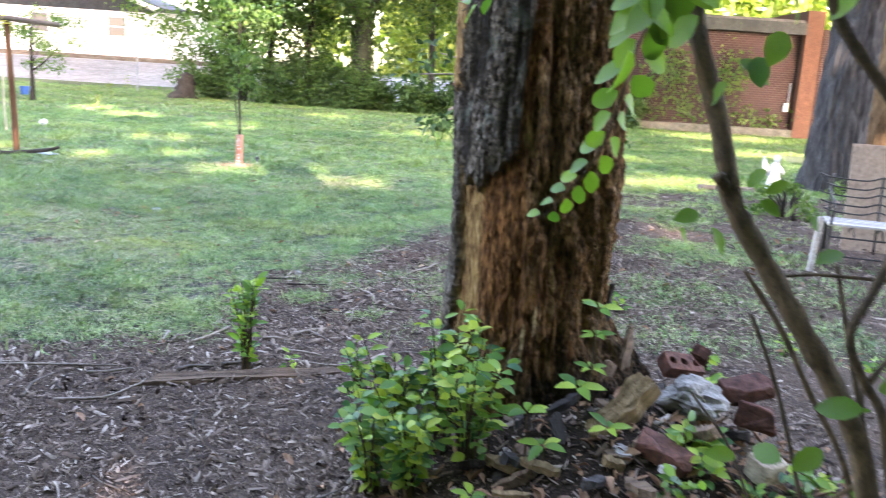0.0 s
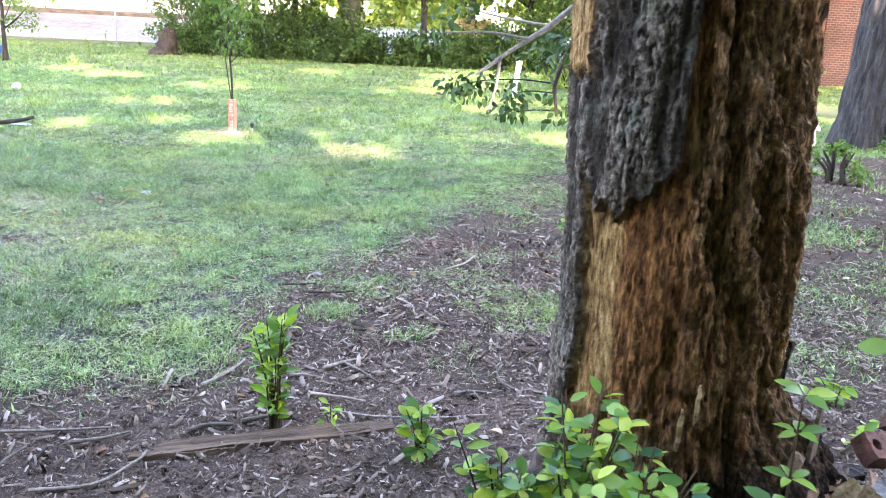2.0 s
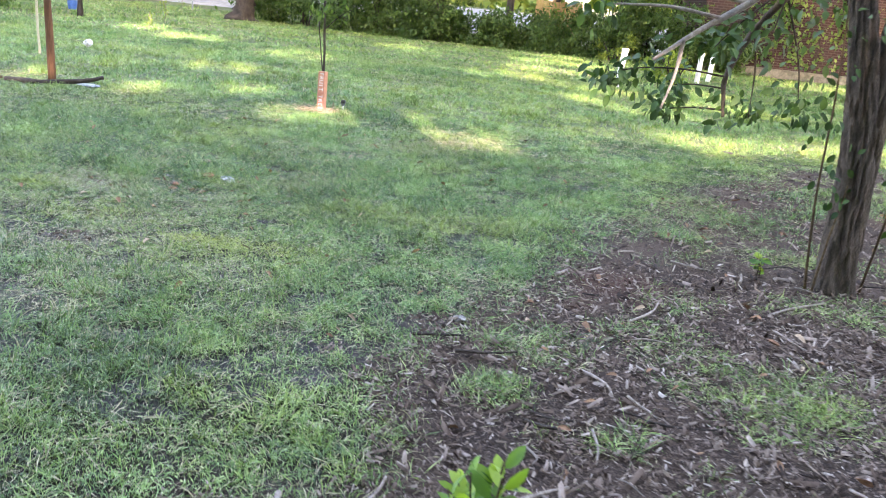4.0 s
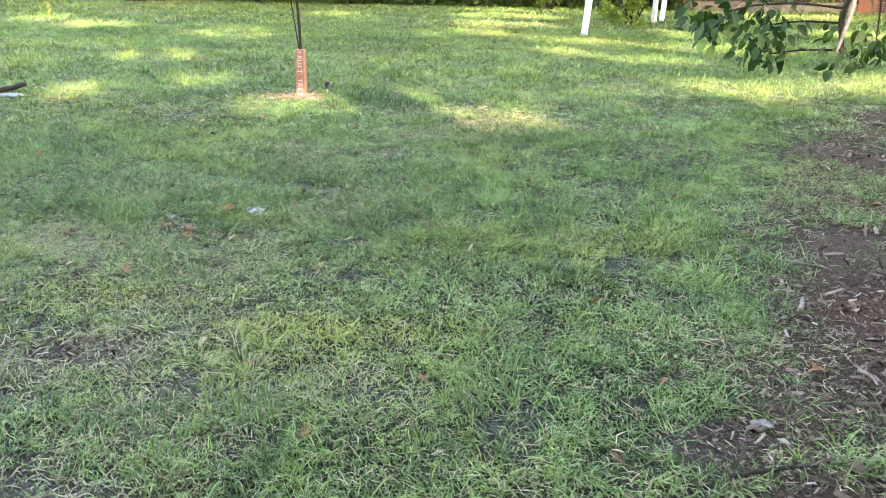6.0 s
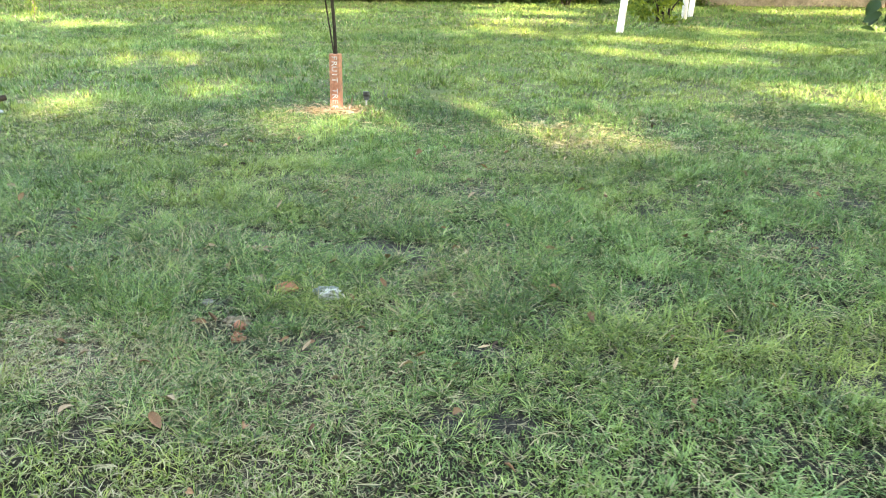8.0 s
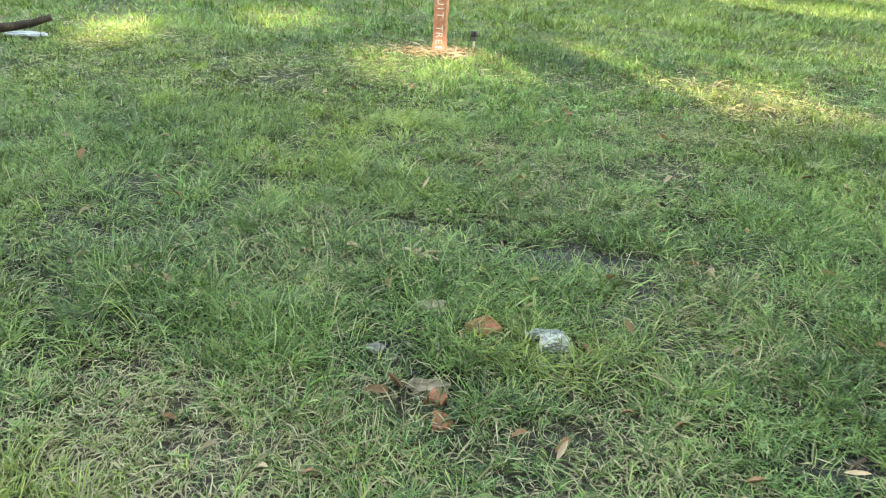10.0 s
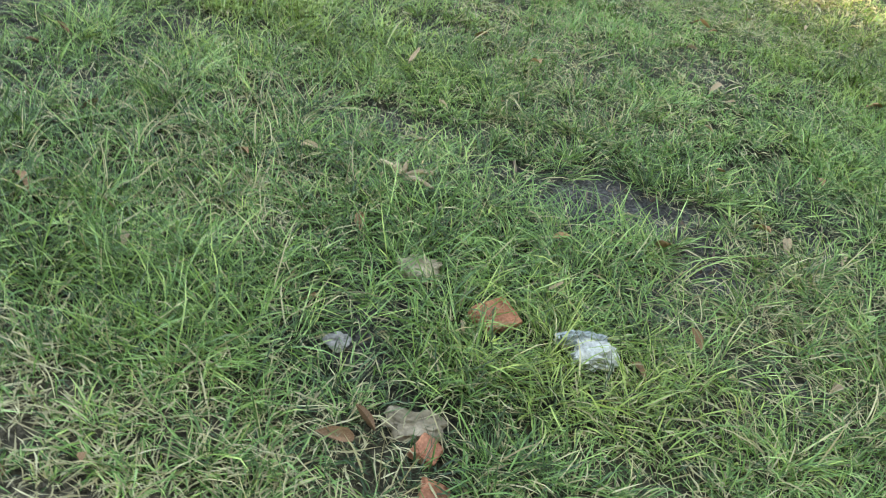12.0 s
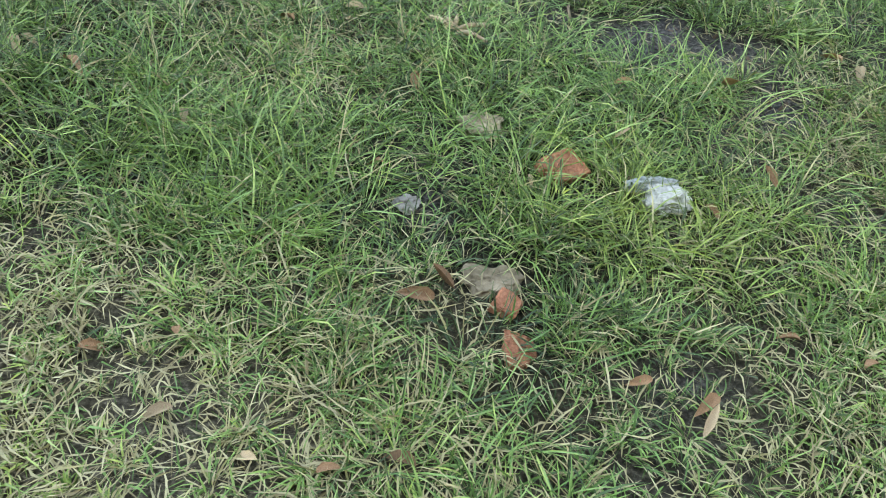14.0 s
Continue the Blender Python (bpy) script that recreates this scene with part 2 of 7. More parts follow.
def grass_material():
    m, t, b = material("grass_blades", 0.42, 0.5)
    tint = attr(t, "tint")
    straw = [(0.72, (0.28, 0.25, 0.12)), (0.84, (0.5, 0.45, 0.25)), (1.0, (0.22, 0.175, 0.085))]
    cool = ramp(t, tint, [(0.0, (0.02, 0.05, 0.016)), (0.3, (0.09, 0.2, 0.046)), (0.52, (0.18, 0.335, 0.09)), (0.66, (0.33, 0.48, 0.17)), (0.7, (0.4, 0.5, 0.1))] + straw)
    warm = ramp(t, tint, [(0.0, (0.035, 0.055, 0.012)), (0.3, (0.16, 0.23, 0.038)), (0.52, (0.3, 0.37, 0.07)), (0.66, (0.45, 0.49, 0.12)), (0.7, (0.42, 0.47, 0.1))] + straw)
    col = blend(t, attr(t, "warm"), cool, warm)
    t.links.new(col, b.inputs["Base Color"])
    tr = t.nodes.new("ShaderNodeBsdfTranslucent")
    t.links.new(blend(t, 1.0, col, (1.1, 1.2, 0.85), "MULTIPLY"), tr.inputs[0])
    mix = node(t, "ShaderNodeMixShader", Fac=0.15)
    t.links.new(b.outputs[0], mix.inputs[1])
    t.links.new(tr.outputs[0], mix.inputs[2])
    t.links.new(mix.outputs[0], t.nodes["Material Output"].inputs[0])
    return m


def chip_material():
    m, t, b = material("wood_chips", 0.85, 0.2)
    pick = t.nodes.new("ShaderNodeNewGeometry").outputs["Random Per Island"]
    col = ramp(t, pick, [(0.0, (0.03, 0.02, 0.014)), (0.42, (0.13, 0.09, 0.062)), (0.74, (0.215, 0.16, 0.12)), (0.95, (0.34, 0.275, 0.215)), (1.0, (0.5, 0.43, 0.345))])
    grain = noise_of(t, coords(t, (1, 1, 1)), 60)
    t.links.new(blend(t, 0.6, col, ramp(t, grain, [(0.3, (0.6, 0.6, 0.6)), (0.7, (1.2, 1.2, 1.2))]), "MULTIPLY"), b.inputs["Base Color"])
    bump(t, b, grain, 0.4, 0.004)
    return m


def stump_material():
    """Grey ridged bark, pale sound wood, orange rot and black decay."""
    m, t, b = material("rotting_trunk", 0.92, 0.12)
    v = coords(t, (1, 1, 0.26))
    grain, broad = noise_of(t, v, 70, 8), noise_of(t, v, 12, 5)
    fleck = noise_of(t, coords(t), 45, 6)
    lichen = noise_of(t, coords(t), 9, 5)
    bark = ramp(t, fleck, [(0.3, (0.034, 0.028, 0.022)), (0.5, (0.115, 0.097, 0.079)), (0.7, (0.28, 0.24, 0.195))])
    bark = blend(t, attr(t, "crack"), bark, (0.022, 0.018, 0.014))
    bark = blend(t, ramp(t, lichen, [(0.55, (0, 0, 0)), (0.7, (0.5, 0.5, 0.5))]), bark, (0.2, 0.24, 0.2))
    pale = ramp(t, grain, [(0.34, (0.09, 0.05, 0.02)), (0.46, (0.28, 0.18, 0.075)), (0.6, (0.46, 0.33, 0.16)), (0.75, (0.6, 0.48, 0.29))])
    pale = blend(t, 0.75, pale, ramp(t, lichen, [(0.35, (0.45, 0.38, 0.3)), (0.65, (1.15, 1.1, 1.0))]), "MULTIPLY")
    rot = ramp(t, grain, [(0.32, (0.028, 0.012, 0.005)), (0.48, (0.12, 0.053, 0.019)), (0.62, (0.26, 0.125, 0.044)), (0.78, (0.45, 0.26, 0.1))])
    rot = blend(t, 0.8, rot, ramp(t, broad, [(0.35, (0.45, 0.42, 0.4)), (0.62, (1.15, 1.1, 1.05))]), "MULTIPLY")
    black = ramp(t, grain, [(0.3, (0.018, 0.011, 0.006)), (0.46, (0.085, 0.048, 0.021)), (0.58, (0.21, 0.12, 0.052)), (0.76, (0.43, 0.27, 0.125))])
    red = ramp(t, broad, [(0.58, (0, 0, 0)), (0.68, (1, 1, 1))])
    rot = blend(t, blend(t, 1.0, red, attr(t, "ember"), "MULTIPLY"), rot, (0.5, 0.17, 0.05))
    wood = blend(t, attr(t, "pale"), rot, pale)
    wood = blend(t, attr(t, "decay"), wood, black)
    # wood mixed towards near black by the foot mask
    wood = blend(t, attr(t, "foot_dark"), wood, ramp(t, grain, [(0.35, (0.006, 0.004, 0.003)), (0.55, (0.03, 0.019, 0.011)), (0.75, (0.12, 0.075, 0.04))]))
    t.links.new(blend(t, attr(t, "bark"), wood, bark), b.inputs["Base Color"])
    add = t.nodes.new("ShaderNodeMath")
    t.links.new(grain, add.inputs[0])
    t.links.new(fleck, add.inputs[1])
    bump(t, b, add.outputs[0], 1.0, 0.02)
    return m


def brick_wall_material():
    m, t, b = material("brick_wall", 0.85, 0.2)
    tex = node(t, "ShaderNodeTexBrick", Scale=1.0)
    tex.inputs["Color1"].default_value, tex.inputs["Color2"].default_value = (0.062, 0.031, 0.028, 1), (0.044, 0.025, 0.024, 1)
    tex.inputs["Mortar"].default_value = (0.1, 0.078, 0.07, 1)
    tex.inputs["Mortar Size"].default_value, tex.inputs["Brick Width"].default_value, tex.inputs["Row Height"].default_value = 0.012, 0.21, 0.082
    sep, com = t.nodes.new("ShaderNodeSeparateXYZ"), t.nodes.new("ShaderNodeCombineXYZ")
    v = coords(t)
    t.links.new(v, sep.inputs[0])
    plus = t.nodes.new("ShaderNodeMath")
    t.links.new(sep.outputs[0], plus.inputs[0])
    t.links.new(sep.outputs[1], plus.inputs[1])
    t.links.new(plus.outputs[0], com.inputs[0])
    t.links.new(sep.outputs[2], com.inputs[1])
    t.links.new(com.outputs[0], tex.inputs["Vector"])
    stain = ramp(t, noise_of(t, v, 0.8, 6), [(0.35, (0.6, 0.58, 0.55)), (0.65, (1.1, 1.1, 1.1))])
    t.links.new(blend(t, 0.8, tex.outputs[0], stain, "MULTIPLY"), b.inputs["Base Color"])
    bump(t, b, tex.outputs["Fac"], -0.4, 0.006)
    return m


GROUND, GRASS, CHIPS, STUMP, BRICKWALL = ground_material(), grass_material(), chip_material(), stump_material(), brick_wall_material()
BARK = surface("grey_bark", (0.03, 0.027, 0.024), (0.115, 0.105, 0.094), 14, (1, 1, 0.2), relief=0.9, depth=0.02)
BARK_DARK = surface("dark_bark", (0.022, 0.018, 0.014), (0.075, 0.06, 0.045), 14, (1, 1, 0.3), relief=0.8, depth=0.02)
BARK_GREEN = surface("stem_bark", (0.03, 0.02, 0.01), (0.115, 0.08, 0.04), 45, (1, 1, 0.6), relief=0.8, depth=0.006)
PALEBARK = surface("pale_grey_bark", (0.022, 0.022, 0.022), (0.095, 0.094, 0.093), 9, (1, 1, 0.25), relief=0.9, depth=0.03)
TANBARK = surface("tan_furrowed_bark", (0.05, 0.041, 0.032), (0.2, 0.165, 0.13), 26, (1, 1, 0.3), relief=0.9, depth=0.02)
WARMBARK = surface("warm_brown_bark", (0.09, 0.05, 0.024), (0.3, 0.19, 0.1), 7, (1, 1, 0.3), relief=0.8, depth=0.03)
LIMBGREY = surface("pale_limb", (0.13, 0.12, 0.1), (0.34, 0.32, 0.28), 30, relief=0.5, depth=0.004)
IVY_BARK = surface("ivy_shaded_bark", (0.03, 0.035, 0.02), (0.08, 0.085, 0.05), 8, relief=0.6, depth=0.02)
TWIG = surface("dry_twig", (0.13, 0.1, 0.075), (0.36, 0.31, 0.25), 40, (1, 1, 1), relief=0.5, depth=0.003)
ROTBOARD = surface("rotted_board", (0.09, 0.057, 0.036), (0.3, 0.205, 0.13), 9, (0.3, 5, 5), relief=0.8, depth=0.01)
PALEWOOD = surface("pale_rotted_wood", (0.13, 0.08, 0.035), (0.42, 0.3, 0.15), 14, (1, 4, 4), relief=0.8, depth=0.01)
POSTWOOD = surface("red_brown_post", (0.1, 0.048, 0.025), (0.27, 0.13, 0.065), 9, (1, 1, 0.15), relief=0.4)
BEAMWOOD = surface("weathered_beam", (0.08, 0.065, 0.05), (0.2, 0.17, 0.14), 9, (0.2, 1, 1), relief=0.4)
BRICK = surface("broken_brick", (0.06, 0.03, 0.022), (0.22, 0.095, 0.066), 25, relief=0.7, depth=0.006)
ROCK = surface("pale_rock", (0.2, 0.19, 0.165), (0.43, 0.41, 0.37), 12, relief=0.7, depth=0.012)
BRICK_ORANGE = surface("orange_brick", (0.26, 0.1, 0.055), (0.5, 0.21, 0.12), 40, relief=0.8, depth=0.006)
TANROCK = surface("tan_stone", (0.18, 0.145, 0.09), (0.46, 0.38, 0.26), 18, relief=0.6, depth=0.006)
CONCRETE = surface("pale_concrete", (0.4, 0.375, 0.35), (0.56, 0.53, 0.5), 0.7, relief=0.2)
WHITEWALL = surface("white_siding", (0.72, 0.73, 0.74), (0.82, 0.82, 0.82), 0.8, relief=0.1, vary=0.0)
GREYWALL = surface("grey_siding", (0.05, 0.055, 0.062), (0.075, 0.08, 0.09), 1.5, relief=0.1)
ROOFING = surface("roof_shingle", (0.1, 0.1, 0.1), (0.2, 0.195, 0.19), 3, relief=0.4)
MOSSY = surface("mossy_stone", (0.09, 0.095, 0.07), (0.24, 0.23, 0.19), 3, relief=0.5)
HOLE_DARK = surface("hole_dark", (0.01, 0.007, 0.005), (0.03, 0.022, 0.016), 30, rough=1.0, spec=0.05)
FASCIA = surface("painted_fascia", (0.045, 0.055, 0.053), (0.085, 0.095, 0.09), 2, relief=0.2)
CLAY = surface("orange_brick_pier", (0.1, 0.05, 0.033), (0.155, 0.078, 0.05), 4, relief=0.3)
FENCEWOOD = surface("fence_plank", (0.36, 0.25, 0.11), (0.52, 0.38, 0.19), 5, (3, 3, 0.3), relief=0.3)
WHITEPVC = surface("white_pipe", (0.66, 0.66, 0.63), (0.8, 0.8, 0.78), 9, rough=0.5, relief=0.1)
PLASTER = surface("white_plaster", (0.7, 0.7, 0.68), (0.82, 0.82, 0.81), 12, rough=0.6, relief=0.2)
IRON = surface("black_iron", (0.015, 0.015, 0.015), (0.045, 0.04, 0.036), 25, rough=0.5, spec=0.5, relief=0.2)
BLACKPLASTIC = surface("black_plastic", (0.012, 0.012, 0.012), (0.03, 0.03, 0.03), 30, rough=0.4, spec=0.5, relief=0.1)
SLEEVE = surface("orange_sleeve", (0.46, 0.19, 0.12), (0.58, 0.27, 0.18), 7, rough=0.5, relief=0.1)
LETTER = surface("white_print", (0.72, 0.7, 0.66), (0.82, 0.8, 0.77), 9, rough=0.6, relief=0.05)
ROPE = surface("pale_rope", (0.45, 0.4, 0.27), (0.62, 0.56, 0.4), 60, relief=0.5, depth=0.003)
YELLOW = surface("yellow_cord", (0.55, 0.5, 0.08), (0.7, 0.64, 0.14), 40, relief=0.4, depth=0.003)
GALV = surface("galvanised_pipe", (0.3, 0.31, 0.32), (0.45, 0.46, 0.47), 15, rough=0.5, spec=0.5, relief=0.1)
WEATHERED = surface("weathered_slat", (0.3, 0.28, 0.25), (0.5, 0.48, 0.44), 10, (0.3, 2, 2), relief=0.4)
CARD = surface("tan_panel", (0.28, 0.21, 0.16), (0.38, 0.3, 0.23), 4, relief=0.2)
PAPER = surface("dirty_white_paper", (0.5, 0.5, 0.46), (0.78, 0.78, 0.73), 18, rough=0.7, relief=0.5, depth=0.006)
BLUEGREY = surface("grey_film", (0.33, 0.38, 0.38), (0.5, 0.55, 0.55), 30, rough=0.4, relief=0.6, depth=0.006)
BLUE = surface("blue_plastic", (0.05, 0.13, 0.4), (0.08, 0.2, 0.52), 10, rough=0.4, relief=0.1)
DRYLEAF = surface("dry_leaf", (0.2, 0.1, 0.05), (0.42, 0.25, 0.14), 40, rough=0.7, relief=0.5, depth=0.003, vary=0.45)
TANLEAF = surface("tan_leaf", (0.36, 0.25, 0.15), (0.55, 0.42, 0.27), 40, rough=0.7, relief=0.5, depth=0.003, vary=0.3)
LEAF_NEAR = leafy("vine_leaf", (0.035, 0.1, 0.015), (0.12, 0.21, 0.025), 0.4, 0.55, island=False)
LEAF_BUSH = leafy("bush_leaf", (0.022, 0.085, 0.038), (0.34, 0.41, 0.055), 0.35, island=False, between=(0.11, 0.24, 0.05))
LEAF_SEED = leafy("seedling_leaf", (0.05, 0.14, 0.03), (0.3, 0.42, 0.05), 0.35, island=False, between=(0.13, 0.26, 0.04))
LEAF_TREE = leafy("hanging_leaf", (0.016, 0.046, 0.012), (0.05, 0.11, 0.025), 0.2, 0.6)
LEAF_HEDGE = leafy("hedge_leaf", (0.035, 0.085, 0.022), (0.11, 0.18, 0.045), 0.35)
LEAF_CROWN = leafy("crown_leaf", (0.05, 0.115, 0.03), (0.14, 0.22, 0.055), 0.4)
LEAF_YELLOW = leafy("yellow_green_leaf", (0.1, 0.17, 0.035), (0.25, 0.3, 0.06), 0.45)
m_glass, t_glass, b_glass = material("window_glass", 0.15, 0.3)
b_glass.inputs["Base Color"].default_value = (0.13, 0.14, 0.15, 1)
GLASS = m_glass

# ---------------------------------------------------------------- the ground
EDGE = np.array([(-9, 0.2), (-3, 1.3), (-0.65, 1.95), (-0.1, 2.22), (0.14, 2.5), (0.2, 3.3), (0.4, 4.0), (0.85, 4.6), (1.1, 5.3), (1.85, 7.2), (3.1, 9.1), (4.2, 10.2), (6.5, 10.9), (14, 12.0)])
# thin or bare spots in the lawn: place, half axes, how much is gone
BARE = ((-1.4, 6.68, 0.33, 0.15, 0.96), (-1.2, 6.48, 0.13, 0.08, 0.95), (-1.6, 6.78, 0.12, 0.05, 0.9), (-1.52, 6.5, 0.12, 0.04, 0.8), (-0.97, 5.67, 0.12, 0.06, 0.85), (-1.05, 5.2, 0.2, 0.08, 0.7),
        (0.2, 3.75, 0.2, 0.14, 0.8), (-1.85, 4.42, 0.2, 0.12, 0.75), (-0.75, 4.1, 0.2, 0.1, 0.6), (-1.25, 7.5, 0.15, 0.08, 0.5),
        (-1.95, 6.9, 0.2, 0.1, 0.5), (-1.5, 7.15, 0.12, 0.06, 0.6), (-1.53, 5.75, 0.06, 0.04, 0.5), (-1.83, 5.92, 0.08, 0.05, 0.5), (-1.96, 6.09, 0.06, 0.04, 0.6), (-0.2, 3.35, 0.16, 0.08, 0.7), (-0.95, 3.3, 0.2, 0.07, 0.6),
        (1.7, 5.08, 0.8, 0.5, 1.0), (1.27, 4.74, 0.3, 0.28, 1.0), (2.3, 5.3, 0.6, 0.4, 1.0))
# grassy patches on the mulched side
GRASSY = ((1.8, 3.43, 0.45, 0.3, 0.75), (0.98, 2.85, 0.14, 0.13, 0.9), (0.55, 3.17, 0.18, 0.15, 0.8), (1.54, 4.45, 0.2, 0.14, 0.55), (1.29, 4.0, 0.3, 0.28, 0.5), (0.75, 3.7, 0.3, 0.3, 0.45), (4.24, 5.78, 1.1, 0.55, 0.6),
          (3.3, 3.9, 0.7, 0.6, 0.4), (2.7, 2.9, 0.5, 0.4, 0.4), (4.6, 4.3, 0.9, 0.5, 0.35), (4.3, 8.2, 1.4, 0.6, 0.45), (2.3, 6.9, 0.6, 0.5, 0.35), (5.6, 9.4, 1.2, 0.5, 0.5))
# yellowish grass, and grass gone to straw; ovals at the sun gaps also paint sunlit paleness
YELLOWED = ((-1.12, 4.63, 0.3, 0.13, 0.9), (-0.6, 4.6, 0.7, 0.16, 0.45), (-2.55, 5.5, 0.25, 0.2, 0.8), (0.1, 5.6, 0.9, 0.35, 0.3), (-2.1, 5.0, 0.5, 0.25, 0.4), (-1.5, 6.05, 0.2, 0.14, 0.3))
STRAW_AND_LIT = ((-2.33, 5.62, 0.3, 0.16, 1.0), (-2.5, 5.9, 0.25, 0.2, 0.5), (-1.05, 6.3, 0.3, 0.4, 0.45), (3.7, 6.9, 0.55, 0.3, 0.9), (-1.75, 10.3, 0.5, 0.25, 0.8), (-0.3, 9.5, 0.8, 0.3, 0.5), (0.2, 8.9, 0.6, 0.2, 0.5), (-2.2, 6.8, 0.5, 0.3, 0.3),
       (1.0, 10.3, 0.7, 0.25, 0.4), (3.5, 11.6, 1.6, 0.3, 0.5), (-0.9, 4.1, 0.35, 0.2, 0.4), (0.5, 4.4, 0.4, 0.3, 0.4), (-1.9, 4.4, 0.35, 0.2, 0.4), (6.0, 12.3, 2.0, 0.5, 0.5), (-4.1, 18.4, 1.2, 0.6, 0.4))


def gz(x, y):
    """Height of the ground: a low mound at the dead tree, a bank up to the road, small unevenness."""
    x, y = np.asarray(x, dtype=float), np.asarray(y, dtype=float)
    mound = 0.37 * np.exp(-((x - 2.2) / 0.72) ** 2 - ((y - 0.65) / 0.72) ** 2)
    bank = 1.05 * smooth(36, 48, y)
    small = 0.03 * (fbm(x * 0.9, y * 0.9, 3, 3) - 0.5) + 0.018 * (fbm(x * 5, y * 5, 8, 2) - 0.5)
    return mound + bank + small * np.exp(-np.maximum(y - 12, 0) / 10) - 0.01


def lawn_side(x, y):
    """Metres into the lawn (+) or into the bare, mulched side (-)."""
    best, sign = np.full(x.shape, 1e9), np.ones(x.shape)
    for (ax, ay), (bx, by) in zip(EDGE[:-1], EDGE[1:]):
        dx, dy = bx - ax, by - ay
        t = np.clip(((x - ax) * dx + (y - ay) * dy) / (dx * dx + dy * dy), 0, 1)
        d = np.hypot(x - ax - t * dx, y - ay - t * dy)
        near = d < best
        best = np.where(near, d, best)
        sign = np.where(near, np.sign((y - ay) * dx - (x - ax) * dy), sign)
    return best * sign


def ovals(x, y, table, seed, ragged=0.9):
    """How strongly the ragged ovals of a table hold at each place, 0 to 1."""
    wob, out = ragged * (fbm(x * 7, y * 7, seed, 3) - 0.5), np.zeros(x.shape)
    for cx, cy, rx, ry, much in table:
        d = np.hypot((x - cx) / rx, (y - cy) / ry)
        out = np.maximum(out, much * smooth(1.35, 0.45, d + wob))
    return out


def cover(x, y):
    """How thick the grass stands, 0 to 1."""
    side = lawn_side(x, y) + 0.6 * (fbm(x * 1.6, y * 1.6, 21, 4) - 0.5)
    c = smooth(-0.3, 0.4, side) ** 1.2
    sparse = smooth(0.5, 0.66, fbm(x * 1.9, y * 1.9, 33, 4)) * smooth(2.2, 3.2, y) * 0.45
    c = np.maximum(np.maximum(c, sparse), ovals(x, y, GRASSY, 43))
    c = c * (1 - ovals(x, y, BARE, 41))
    thin = smooth(0.3, 0.46, fbm(x * 2.6, y * 2.6, 55, 4))
    worn = smooth(0.34, 0.42, fbm(x * 5.2, y * 5.2, 57, 3))
    return c * (0.45 + 0.55 * thin) * (0.6 + 0.4 * worn)


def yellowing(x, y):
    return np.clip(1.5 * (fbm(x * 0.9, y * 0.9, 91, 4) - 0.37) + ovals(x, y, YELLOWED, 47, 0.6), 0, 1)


def dryness(x, y):
    far = 0.3 * smooth(11, 15, y) * smooth(0.42, 0.6, fbm(x * 0.25, y * 0.7, 113, 3))
    return np.clip(0.5 * smooth(0.54, 0.74, fbm(x * 1.4, y * 1.4, 101, 4)) + far + ovals(x, y, STRAW_AND_LIT, 49, 0.7), 0, 1)


def aside(x, y):
    """How far a place lies out to the yard's unseen side, 0 to 1."""
    return smooth(0, 1.6, -2.0 - 0.72 * (y - 2.0) - x + 0.8 * (fbm(x, y, 39, 3) - 0.5))


def stretch_axis(lo, hi, fine, limit_lo, limit_hi, grow=1.12):
    a = list(np.arange(lo, hi, fine))
    s, p = fine, hi
    while p < limit_hi:
        a.append(p)
        s *= grow
        p += s
    s, p = fine, lo
    while p > limit_lo:
        s *= grow
        p -= s
        a.insert(0, p)
    return np.array(a)


gx, gy = stretch_axis(-4.5, 3.6, 0.045, -700, 700), stretch_axis(-1.0, 8.0, 0.045, -700, 1500)
XX, YY = np.meshgrid(gx, gy)
gv = np.stack([XX, YY, gz(XX, YY)], -1).reshape(-1, 3)
nx, ny = len(gx), len(gy)
ii = (np.arange(ny - 1)[:, None] * nx + np.arange(nx - 1)[None]).ravel()
gf = np.stack([ii, ii + 1, ii + nx + 1, ii + nx], -1)
cov = cover(gv[:, 0], gv[:, 1])
gv[:, 2] += -0.014 * (1 - cov) * (gv[:, 1] > 2.5)
inside_lawn = smooth(0, 1, lawn_side(gv[:, 0], gv[:, 1]))
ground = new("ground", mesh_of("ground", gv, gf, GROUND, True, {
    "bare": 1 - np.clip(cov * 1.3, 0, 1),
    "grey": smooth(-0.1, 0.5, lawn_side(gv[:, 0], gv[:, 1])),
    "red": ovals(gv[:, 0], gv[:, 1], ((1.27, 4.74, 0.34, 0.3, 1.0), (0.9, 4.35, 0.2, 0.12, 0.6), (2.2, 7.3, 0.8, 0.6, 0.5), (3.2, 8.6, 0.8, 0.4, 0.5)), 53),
    # ovals where the soil's colour also carries the shade round trunk and rubble
    "shaded_humus": ovals(gv[:, 0], gv[:, 1], ((2.2, 0.45, 0.95, 0.75, 0.9), (1.55, 0.55, 0.45, 0.4, 0.7), (3.0, 0.2, 0.8, 0.6, 0.6)), 59),
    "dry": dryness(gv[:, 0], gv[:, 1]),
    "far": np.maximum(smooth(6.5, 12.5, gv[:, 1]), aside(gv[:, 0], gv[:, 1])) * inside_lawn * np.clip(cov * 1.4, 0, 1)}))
tagged(ground, "worn shaded lawn with bare soil and dark mulch", "ground", kind="structure")


